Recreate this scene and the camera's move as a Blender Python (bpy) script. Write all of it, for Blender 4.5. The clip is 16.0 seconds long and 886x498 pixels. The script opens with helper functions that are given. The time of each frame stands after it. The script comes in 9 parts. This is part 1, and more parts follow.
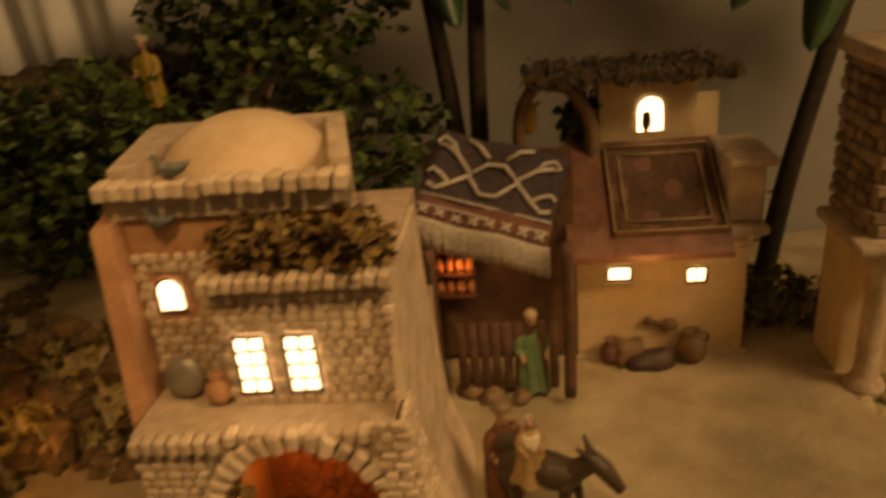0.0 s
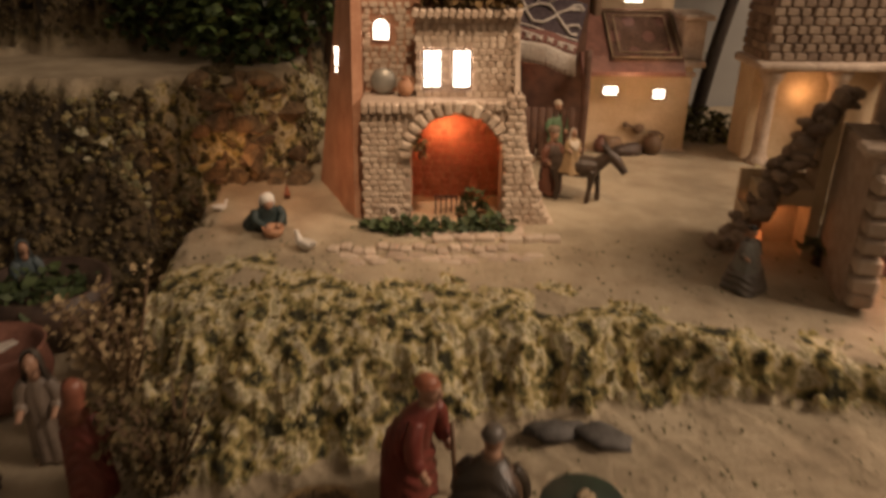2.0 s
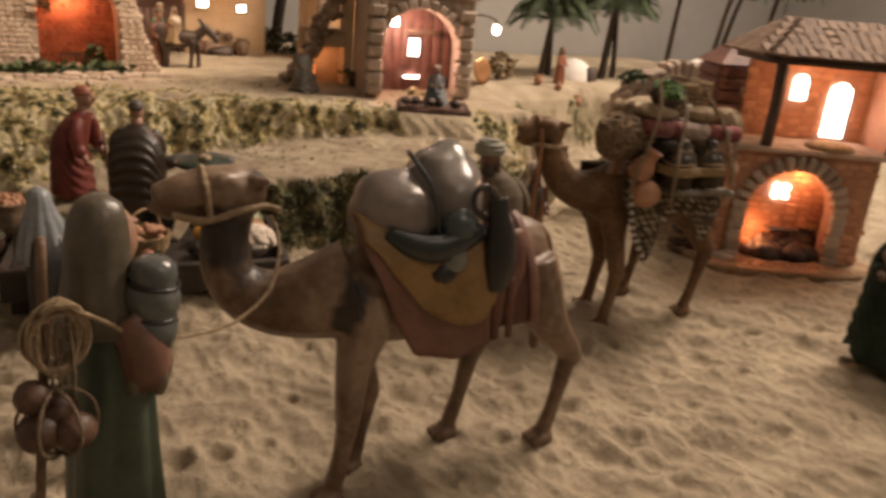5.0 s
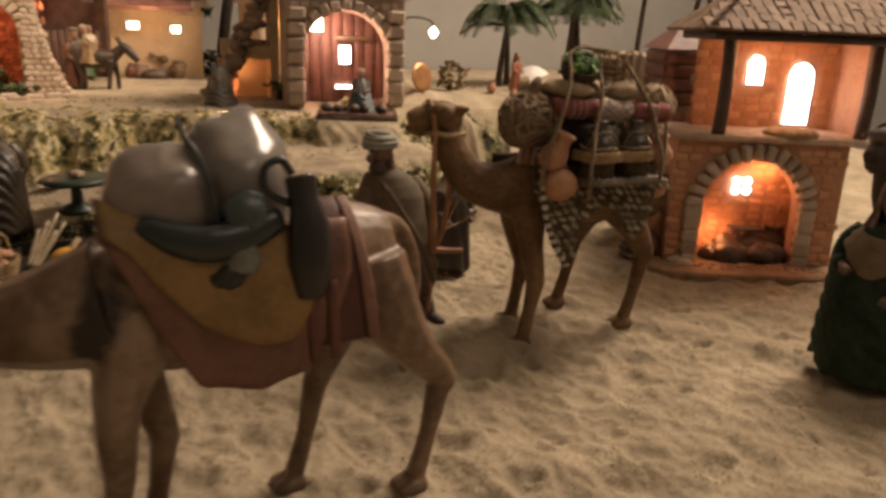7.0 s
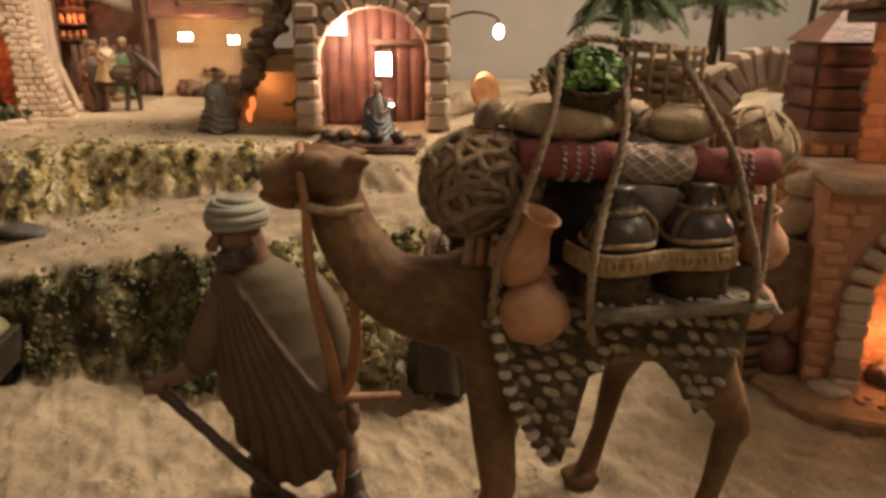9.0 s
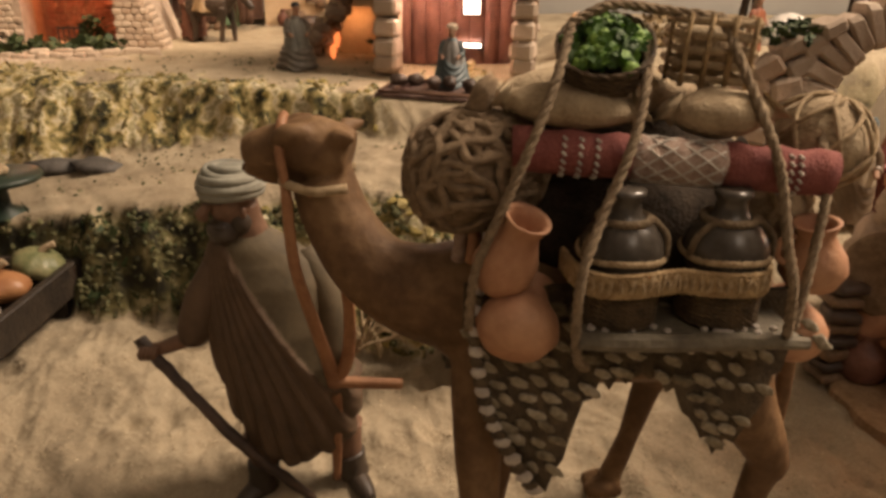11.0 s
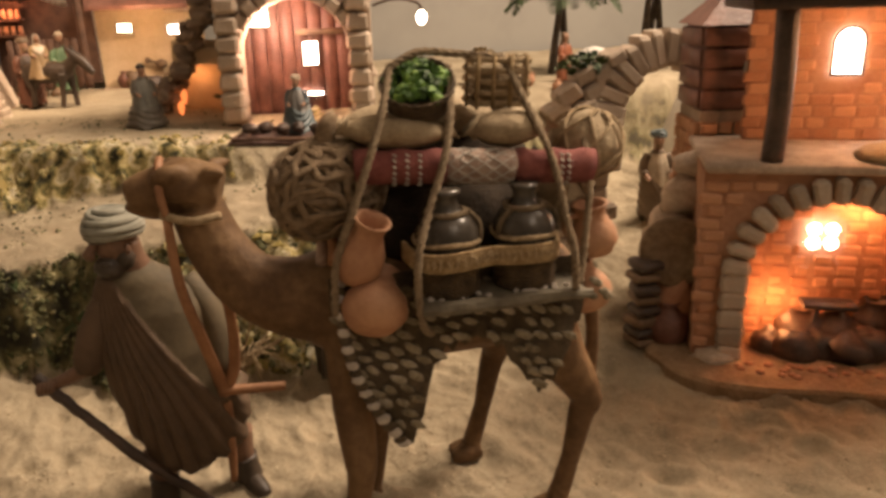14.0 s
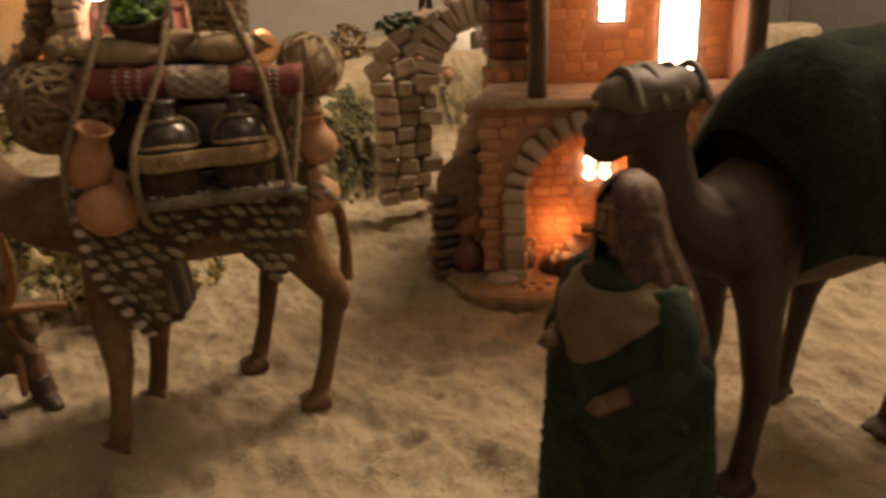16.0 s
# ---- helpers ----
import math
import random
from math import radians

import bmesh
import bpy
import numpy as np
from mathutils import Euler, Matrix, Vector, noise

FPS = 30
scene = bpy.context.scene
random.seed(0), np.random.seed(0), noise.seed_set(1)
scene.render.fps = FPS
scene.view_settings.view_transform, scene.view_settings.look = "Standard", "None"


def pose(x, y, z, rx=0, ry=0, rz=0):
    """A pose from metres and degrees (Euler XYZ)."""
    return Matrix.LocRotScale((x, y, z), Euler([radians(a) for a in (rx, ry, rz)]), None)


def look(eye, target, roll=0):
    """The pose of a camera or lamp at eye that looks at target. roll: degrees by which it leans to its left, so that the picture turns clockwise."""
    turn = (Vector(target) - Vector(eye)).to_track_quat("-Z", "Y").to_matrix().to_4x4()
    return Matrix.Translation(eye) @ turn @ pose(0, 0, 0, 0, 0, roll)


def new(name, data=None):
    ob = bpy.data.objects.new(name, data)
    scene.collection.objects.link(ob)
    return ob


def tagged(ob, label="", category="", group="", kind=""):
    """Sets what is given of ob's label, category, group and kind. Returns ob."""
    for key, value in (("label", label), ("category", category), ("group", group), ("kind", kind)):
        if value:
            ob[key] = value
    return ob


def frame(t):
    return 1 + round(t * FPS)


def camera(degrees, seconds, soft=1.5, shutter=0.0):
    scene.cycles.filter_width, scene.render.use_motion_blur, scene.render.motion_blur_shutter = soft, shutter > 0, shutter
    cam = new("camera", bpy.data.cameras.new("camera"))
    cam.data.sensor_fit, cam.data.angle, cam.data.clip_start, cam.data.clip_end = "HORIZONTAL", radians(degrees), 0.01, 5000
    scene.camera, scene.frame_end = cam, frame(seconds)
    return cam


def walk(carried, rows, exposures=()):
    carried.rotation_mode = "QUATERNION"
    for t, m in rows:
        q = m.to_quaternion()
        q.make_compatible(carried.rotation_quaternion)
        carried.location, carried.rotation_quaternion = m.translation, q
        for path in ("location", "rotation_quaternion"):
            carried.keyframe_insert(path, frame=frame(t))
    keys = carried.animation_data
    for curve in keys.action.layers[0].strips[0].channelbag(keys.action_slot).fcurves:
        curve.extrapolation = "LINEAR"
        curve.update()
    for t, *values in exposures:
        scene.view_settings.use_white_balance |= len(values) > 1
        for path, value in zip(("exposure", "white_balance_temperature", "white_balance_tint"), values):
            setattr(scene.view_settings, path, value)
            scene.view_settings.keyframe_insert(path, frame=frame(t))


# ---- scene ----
cam = camera(61.0, 16.0, soft=3.3, shutter=0.5)
PATH = [
    (0, (0.106, 0.028, 0.998), (-0.118, 1.848, 0.201), -5.8),
    (0.5, (0.039, -0.053, 0.957), (-0.249, 1.761, 0.166), -4.5),
    (1, (0.01, -0.186, 0.94), (-0.243, 1.615, 0.109), -2.5),
    (1.5, (-0.038, -0.36, 0.903), (-0.176, 1.459, 0.083), -1.7),
    (2, (-0.12, -0.545, 0.883), (-0.093, 1.281, 0.068), 0.6),
    (2.5, (-0.138, -0.711, 0.848), (-0.066, 1.117, 0.04), 1.5),
    (3, (-0.126, -0.83, 0.806), (0.01, 1.009, 0.031), 2.4),
    (3.5, (-0.154, -0.9195, 0.709), (0.226, 0.913, 0.026), 3.7),
    (4, (-0.175, -0.961, 0.662), (0.439, 0.813, -0.028), 3.6),
    (4.5, (-0.196, -0.994, 0.653), (0.614, 0.696, -0.045), 4.6),
    (5, (-0.207, -1.052, 0.663), (0.761, 0.571, 0.008), 5.1),
    (5.2, (-0.208, -1.072, 0.662), (0.787, 0.541, 0.026), 4.1),
    (7.3, (0.021, -0.98, 0.589), (0.958, 0.691, 0.02), 1.5),
    (7.5, (0.071, -0.943, 0.576), (0.94, 0.764, 0.004), 1.1),
    (8, (0.161, -0.856, 0.564), (0.917, 0.906, -0.007), 1.1),
    (8.5, (0.205, -0.808, 0.561), (0.84, 0.999, -0.016), 0.4),
    (9, (0.258, -0.772, 0.596), (0.815, 1.065, 0.033), 0.2),
    (9.2, (0.274, -0.762, 0.596), (0.763, 1.089, 0.017), 0.1),
    (11.5, (0.331, -0.714, 0.613), (0.56, 1.119, -0.153), 1.0),
    (12, (0.283, -0.684, 0.61), (0.601, 1.129, -0.173), 2.6),
    (12.5, (0.256, -0.693, 0.607), (0.793, 1.063, -0.186), 5.0),
    (13, (0.244, -0.721, 0.616), (0.888, 1.02, -0.127), 5.2),
    (13.5, (0.29, -0.767, 0.618), (0.925, 0.996, -0.082), 1.5),
    (14, (0.318, -0.817, 0.618), (0.911, 0.985, -0.017), -1.8),
    (14.5, (0.3255, -0.8655, 0.6015), (0.929, 0.9485, 0.0115), -2.7),
    (15, (0.339, -0.877, 0.586), (1.015, 0.909, -0.009), -2.3),
    (15.5, (0.366, -0.908, 0.586), (1.066, 0.853, -0.054), -2.75),
    (16, (0.407, -0.93, 0.578), (1.151, 0.81, -0.07), -2.8),
]
# the clip's camera opens up and cools its picture on the way
EXPOSURES = [(0, -1.2, 13000, 14), (1.0, -1.06, 12200, 14), (1.5, -0.98, 11500, 14), (2.0, -0.58, 6300, 17), (2.5, -0.37, 6200, 17), (3.0, -0.31, 6000, 16), (3.5, -0.28, 5950, 16), (4.0, -0.08, 5900, 16), (5.0, 0.15, 5750, 15), (7.5, 0.01, 6200, 14), (8.5, 0.02, 6500, 12), (9.0, 0.19, 6200, 14), (12.5, 0.31, 6100, 13), (13.0, 0.38, 6200, 13), (14.0, 0.40, 6200, 13), (15.0, -0.07, 6800, 14), (16.0, -0.24, 6800, 14)]
walk(cam, [(t, look(eye, target, roll)) for t, eye, target, roll in PATH], EXPOSURES)


# ---- light ----
world = bpy.data.worlds.new("room_air")
scene.world = world
world.use_nodes = True
world.node_tree.nodes["Background"].inputs[0].default_value = (1.0, 0.72, 0.45, 1)
world.node_tree.nodes["Background"].inputs[1].default_value = 0.02


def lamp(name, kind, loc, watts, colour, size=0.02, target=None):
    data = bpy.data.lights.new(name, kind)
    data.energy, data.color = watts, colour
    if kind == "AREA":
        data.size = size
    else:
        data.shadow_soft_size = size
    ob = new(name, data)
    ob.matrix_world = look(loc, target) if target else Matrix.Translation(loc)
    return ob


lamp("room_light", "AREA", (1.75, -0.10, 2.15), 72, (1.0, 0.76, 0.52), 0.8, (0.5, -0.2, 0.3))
# unseen spot added to brighten the tower front
spot = lamp("tower_fill_spot", "SPOT", (0.05, -0.45, 2.30), 165, (1.0, 0.70, 0.42), 0.06, (-0.08, 0.54, 0.66))
spot.data.spot_size, spot.data.spot_blend = radians(24), 1.0
# unseen fill added behind the viewer to lift the camera-facing sides
lamp("front_fill", "AREA", (1.0, -1.9, 2.1), 5.2, (1.0, 0.78, 0.56), 0.8, (0.35, -0.2, 0.4))
WARM = (1.0, 0.50, 0.20)


# ---- materials ----
def mat(name, c1, c2, rough=0.6, scale=60.0, bump=0.3, metal=0.0, per="noise", fine=6.0, spec=0.5):
    m = bpy.data.materials.new(name)
    m.use_nodes = True
    nt = m.node_tree
    b = nt.nodes["Principled BSDF"]
    b.inputs["Roughness"].default_value = rough
    b.inputs["Metallic"].default_value = metal
    b.inputs["Specular IOR Level"].default_value = spec
    tc = nt.nodes.new("ShaderNodeTexCoord")
    n1 = nt.nodes.new("ShaderNodeTexNoise")
    n1.inputs["Scale"].default_value, n1.inputs["Detail"].default_value = scale, 5
    n2 = nt.nodes.new("ShaderNodeTexNoise")
    n2.inputs["Scale"].default_value, n2.inputs["Detail"].default_value = scale * fine, 4
    for n in (n1, n2):
        nt.links.new(tc.outputs["Object"], n.inputs["Vector"])
    add = nt.nodes.new("ShaderNodeMath")
    add.operation = "ADD"
    if per == "noise":
        nt.links.new(n1.outputs["Fac"], add.inputs[0])
    else:
        src = nt.nodes.new("ShaderNodeObjectInfo" if per == "object" else "ShaderNodeNewGeometry")
        mix0 = nt.nodes.new("ShaderNodeMix")
        mix0.inputs[0].default_value = 0.75 if per == "clump" else 0.3
        nt.links.new(src.outputs["Random" if per == "object" else "Random Per Island"], mix0.inputs[2])
        nt.links.new(n1.outputs["Fac"], mix0.inputs[3])
        nt.links.new(mix0.outputs[0], add.inputs[0])
    sub = nt.nodes.new("ShaderNodeMath")
    sub.operation = "MULTIPLY_ADD"
    sub.inputs[1].default_value, sub.inputs[2].default_value = 0.5, -0.25
    nt.links.new(n2.outputs["Fac"], sub.inputs[0])
    nt.links.new(sub.outputs[0], add.inputs[1])
    ramp = nt.nodes.new("ShaderNodeValToRGB")
    cols = [c1, c2] if not isinstance(c1[0], (list, tuple)) else list(c1) + [c2]
    lo, hi = {"noise": (0.32, 0.68), "clump": (0.25, 0.75)}.get(per, (0.1, 0.9))
    ramp.color_ramp.elements[0].position, ramp.color_ramp.elements[1].position = lo, hi
    while len(ramp.color_ramp.elements) < len(cols):
        ramp.color_ramp.elements.new(0.5)
    for i, (e, c) in enumerate(zip(ramp.color_ramp.elements, cols)):
        e.position = lo + (hi - lo) * i / (len(cols) - 1)
        e.color = (*c, 1)
    nt.links.new(add.outputs[0], ramp.inputs[0])
    nt.links.new(ramp.outputs[0], b.inputs["Base Color"])
    if bump:
        bp = nt.nodes.new("ShaderNodeBump")
        bp.inputs["Strength"].default_value, bp.inputs["Distance"].default_value = bump, 0.002
        nt.links.new(n2.outputs["Fac"], bp.inputs["Height"])
        nt.links.new(bp.outputs[0], b.inputs["Normal"])
    return m


def glow(name, colour, strength):
    m = bpy.data.materials.new(name)
    m.use_nodes = True
    b = m.node_tree.nodes["Principled BSDF"]
    b.inputs["Base Color"].default_value = (*colour, 1)
    b.inputs["Emission Color"].default_value = (*colour, 1)
    b.inputs["Emission Strength"].default_value = strength
    return m


M_BULB = glow("bulb_behind_glass", (1.0, 0.80, 0.62), 11.0)
M_WALL = mat("painted_room_wall", (0.30, 0.288, 0.265), (0.35, 0.338, 0.31), 0.9, 3, 0.1)
M_CEIL = mat("white_ceiling", (0.7, 0.68, 0.64), (0.75, 0.73, 0.7), 0.9, 3, 0.05)
M_STONE = mat("cast_stone", (0.36, 0.27, 0.20), (0.56, 0.45, 0.35), 0.85, 40, 0.6)
M_BRICK = mat("pale_brick", (0.38, 0.28, 0.20), (0.60, 0.49, 0.38), 0.85, 60, 0.6, per="object")
M_ROCKBLOCK = mat("rough_stone_block", (0.30, 0.23, 0.17), (0.50, 0.41, 0.32), 0.85, 60, 0.7, per="object")
M_MORTAR = mat("mortar", (0.31, 0.23, 0.17), (0.42, 0.33, 0.25), 0.9, 60, 0.6)
M_PLASTER = mat("ochre_plaster", (0.48, 0.36, 0.22), (0.60, 0.47, 0.31), 0.85, 25, 0.4)
M_TERRA = mat("terracotta_plaster", (0.33, 0.16, 0.09), (0.45, 0.25, 0.15), 0.85, 30, 0.5)
M_DARKWOOD = mat("dark_stained_wood", (0.035, 0.022, 0.016), (0.08, 0.05, 0.035), 0.55, 40, 0.4)
M_WOOD = mat("brown_wood", (0.11, 0.065, 0.035), (0.2, 0.125, 0.07), 0.6, 50, 0.5)
M_REDWOOD = mat("red_brown_wood", (0.12, 0.05, 0.035), (0.22, 0.10, 0.07), 0.5, 40, 0.4)
M_CLAY = mat("fired_clay", (0.33, 0.16, 0.085), (0.45, 0.25, 0.14), 0.6, 50, 0.3)
M_STRAW = mat("woven_straw", (0.25, 0.16, 0.07), (0.46, 0.33, 0.17), 0.8, 150, 0.9)
M_DARKSTRAW = mat("dark_wicker", (0.06, 0.04, 0.022), (0.14, 0.095, 0.05), 0.8, 150, 0.7)
M_ROPE = mat("twisted_rope", (0.36, 0.26, 0.14), (0.55, 0.42, 0.26), 0.85, 300, 0.9)
M_SKIN = mat("painted_face", (0.30, 0.17, 0.11), (0.38, 0.22, 0.14), 0.5, 60, 0.1)
M_CAMEL = mat("painted_camel_hide", [(0.092, 0.051, 0.024), (0.140, 0.081, 0.039)], (0.20, 0.122, 0.060), 0.62, 30, 0.35, spec=0.25)
M_GREEN = mat("dark_plant", (0.02, 0.035, 0.012), (0.07, 0.10, 0.03), 0.7, 80, 0.4, per="island")
M_MOSS = mat("lichen_and_moss", [(0.05, 0.042, 0.018), (0.34, 0.25, 0.08), (0.24, 0.21, 0.09), (0.50, 0.40, 0.20)], (0.62, 0.54, 0.37), 0.85, 24, 0.6, per="clump")
M_DKMOSS = mat("dark_moss", [(0.02, 0.02, 0.008), (0.06, 0.06, 0.02), (0.12, 0.12, 0.05)], (0.30, 0.26, 0.13), 0.85, 30, 0.6, per="clump")
# hill moss, its brown kept dark to hold the hill's shade
M_ROCKMOSS = mat("brown_hill_moss", [(0.025, 0.018, 0.008), (0.07, 0.05, 0.02), (0.10, 0.075, 0.03)], (0.22, 0.16, 0.07), 0.9, 22, 0.6, per="clump")


# ---- mesh helpers ----
def link(name, bm, mats, parent=None, label="", smooth=True):
    me = bpy.data.meshes.new(name)
    bmesh.ops.recalc_face_normals(bm, faces=bm.faces)
    bm.to_mesh(me)
    bm.free()
    for m in mats if isinstance(mats, (list, tuple)) else [mats]:
        me.materials.append(m)
    if smooth:
        me.polygons.foreach_set("use_smooth", [True] * len(me.polygons))
    ob = new(name, me)
    ob.parent = parent
    return tagged(ob, label)


def part(name, bm, material, parent, label="", smooth=True):
    return link(name, bm, material, parent, label, smooth)


def thing(name, m, label, category, group="", kind=""):
    ob = new(name)
    ob.empty_display_size = 0.02
    ob.matrix_world = m
    return tagged(ob, label, category, group, kind)


def box(bm, c, s, rz=0.0, ry=0.0, rx=0.0, bevel=0.0, slot=0, jag=0.0):
    """A bevelled block, its middle at c."""
    m = pose(*c, rx, ry, rz) @ Matrix.Diagonal((*s, 1))
    g = bmesh.ops.create_cube(bm, size=1.0, matrix=m)
    vs = g["verts"]
    if jag:
        for v in vs:
            v.co += Vector((random.uniform(-jag, jag), random.uniform(-jag, jag), random.uniform(-jag, jag)))
    fs = list({f for v in vs for f in v.link_faces})
    if bevel:
        es = list({e for f in fs for e in f.edges})
        r = bmesh.ops.bevel(bm, geom=es, offset=bevel, segments=1, affect="EDGES", clamp_overlap=True)
        fs = list({f for v in r["verts"] for f in v.link_faces} | {f for f in fs if f.is_valid})
    for f in fs:
        f.material_index = slot
    return fs


def loft(bm, rings, slot=0, caps=True, closed=True):
    """Skin over rings of points, all of one count."""
    vr = [[bm.verts.new(p) for p in ring] for ring in rings]
    n = len(vr[0])
    for a, b in zip(vr, vr[1:]):
        for i in range(n if closed else n - 1):
            f = bm.faces.new((a[i], a[(i + 1) % n], b[(i + 1) % n], b[i]))
            f.material_index = slot
    if caps and closed:
        for ring in (vr[0], vr[-1]):
            f = bm.faces.new(ring)
            f.material_index = slot


def smooth_line(pts, k=4):
    """A Catmull-Rom line through pts."""
    p = [Vector(q) for q in pts]
    if len(p) < 3:
        return p
    out = []
    for i in range(len(p) - 1):
        a, b, c, d = p[max(i - 1, 0)], p[i], p[i + 1], p[min(i + 2, len(p) - 1)]
        for j in range(k):
            t = j / k
            out.append(0.5 * ((2 * b) + (c - a) * t + (2 * a - 5 * b + 4 * c - d) * t * t + (3 * b - a - 3 * c + d) * t ** 3))
    return out + [p[-1]]


def tube(bm, pts, radii, n=8, k=4, slot=0, flat=1.0):
    """A round limb along pts; radii one a point, or one for all."""
    line = smooth_line(pts, k)
    if not isinstance(radii, (list, tuple)):
        radii = [radii] * len(pts)
    m = len(line)
    rr = [float(np.interp(i * (len(pts) - 1) / (m - 1), range(len(pts)), radii)) for i in range(m)]
    rings, side = [], None
    for i, p in enumerate(line):
        d = (line[min(i + 1, m - 1)] - line[max(i - 1, 0)]).normalized()
        ref = side if side is not None else (Vector((0, 1, 0)) if abs(d.y) < 0.9 else Vector((1, 0, 0)))
        a = (ref - d * ref.dot(d)).normalized()
        side = a
        b = d.cross(a)
        rings.append([p + rr[i] * (math.cos(w) * a * flat + math.sin(w) * b) for w in np.linspace(0, math.tau, n, endpoint=False)])
    loft(bm, rings, slot)


def lathe(bm, profile, c=(0, 0, 0), n=16, slot=0, m=None, wob=0.0):
    """A turned form: profile of (radius, height) round the z axis through c."""
    rings = []
    for r, z in profile:
        ring = [Vector((r * math.cos(w) * (1 + wob * noise.noise((c[0] * 50 + math.cos(w), math.sin(w), z * 30))), r * math.sin(w), z)) for w in np.linspace(0, math.tau, n, endpoint=False)]
        rings.append([(m @ p if m else p) + Vector(c) for p in ring])
    loft(bm, rings, slot)


def blob(bm, c, r, slot=0, seed=0, rough=0.15, u=10, v=7, m=None):
    """A lumpy rounded mass with radii r."""
    rings = []
    for j in range(1, v):
        th = math.pi * j / v
        ring = []
        for i in range(u):
            ph = math.tau * i / u
            d = Vector((math.sin(th) * math.cos(ph), math.sin(th) * math.sin(ph), -math.cos(th)))
            s = 1 + rough * noise.noise(d * 1.8 + Vector((seed * 7.3, seed * 3.1, 0)))
            p = Vector((d.x * r[0], d.y * r[1], d.z * r[2])) * s
            ring.append((m @ p if m else p) + Vector(c))
        rings.append(ring)
    top = (m @ Vector((0, 0, r[2])) if m else Vector((0, 0, r[2]))) + Vector(c)
    bot = (m @ Vector((0, 0, -r[2])) if m else Vector((0, 0, -r[2]))) + Vector(c)
    loft(bm, rings, slot, caps=False)
    bm.verts.ensure_lookup_table()
    vs = bm.verts[-(v - 1) * u:]
    vb, vt = bm.verts.new(bot), bm.verts.new(top)
    for i in range(u):
        bm.faces.new((vs[(i + 1) % u], vs[i], vb)).material_index = slot
        bm.faces.new((vs[-u + i], vs[-u + (i + 1) % u], vt)).material_index = slot


# ---- ground: three levels of sand with mossy banks between them ----
SAND = 0.30


def sstep(t):
    t = np.clip(t, 0, 1)
    return t * t * (3 - 2 * t)


def fbm(x, y, s, seed=0, octaves=3):
    out = np.zeros_like(x)
    for o in range(octaves):
        a = 1.7 * o + seed * 2.1
        f = s * 2 ** o
        out += (np.sin(f * (x * math.cos(a) + y * math.sin(a)) + 3 * a) * np.sin(f * 0.83 * (-x * math.sin(a + 0.6) + y * math.cos(a + 0.6)) + 5 * a + 2 * np.sin(f * 0.5 * (x + y) + a))) * 0.6 ** o
    return out


TOP_X = [-0.60, -0.47, -0.30, -0.18, -0.05, 0.05, 0.14, 0.23, 0.32, 0.44, 0.55, 0.74, 1.0]
TOP_Y = [0.37, 0.335, 0.312, 0.295, 0.26, 0.23, 0.185, 0.145, 0.115, 0.04, 0.05, 0.14, 0.42]
FOOT_X = [-0.60, -0.47, -0.40, -0.33, -0.26, -0.18, -0.08, 0.0, 0.14, 0.24, 0.32, 0.44, 0.60, 0.74, 1.0]
FOOT_Y = [0.24, 0.14, 0.075, 0.05, 0.07, 0.09, 0.13, 0.13, 0.135, 0.115, 0.085, -0.03, -0.01, 0.08, 0.36]
LIP_X = [-0.30, -0.20, 0.0, 0.06, 0.15, 0.20, 0.25, 0.30, 0.36, 0.42, 0.46, 0.50, 0.54]
LIP_Y = [-0.03, -0.05, -0.055, -0.06, -0.08, -0.09, -0.115, -0.12, -0.12, -0.13, -0.12, -0.04, 0.1]


PRINTS = np.random.default_rng(11)
PRINT_X, PRINT_Y = PRINTS.uniform(-0.45, 1.05, 230), PRINTS.uniform(-0.80, -0.10, 230)
PRINT_R, PRINT_D = PRINTS.uniform(0.006, 0.018, 230), PRINTS.uniform(0.003, 0.0095, 230)


def trampled(x, y):
    """Dents of feet with pushed-up rims."""
    out = np.zeros_like(x)
    for cx, cy, r, d in zip(PRINT_X, PRINT_Y, PRINT_R, PRINT_D):
        near = (abs(x - cx) < 3.2 * r) & (abs(y - cy) < 3.2 * r)
        if near.any():
            q = (((x[near] - cx) / r) ** 2 + ((y[near] - cy) / (r * 0.75)) ** 2)
            out[near] += d * (0.55 * np.exp(-((np.sqrt(q) - 1.35) / 0.42) ** 2) - np.exp(-q * 0.9))
    return out


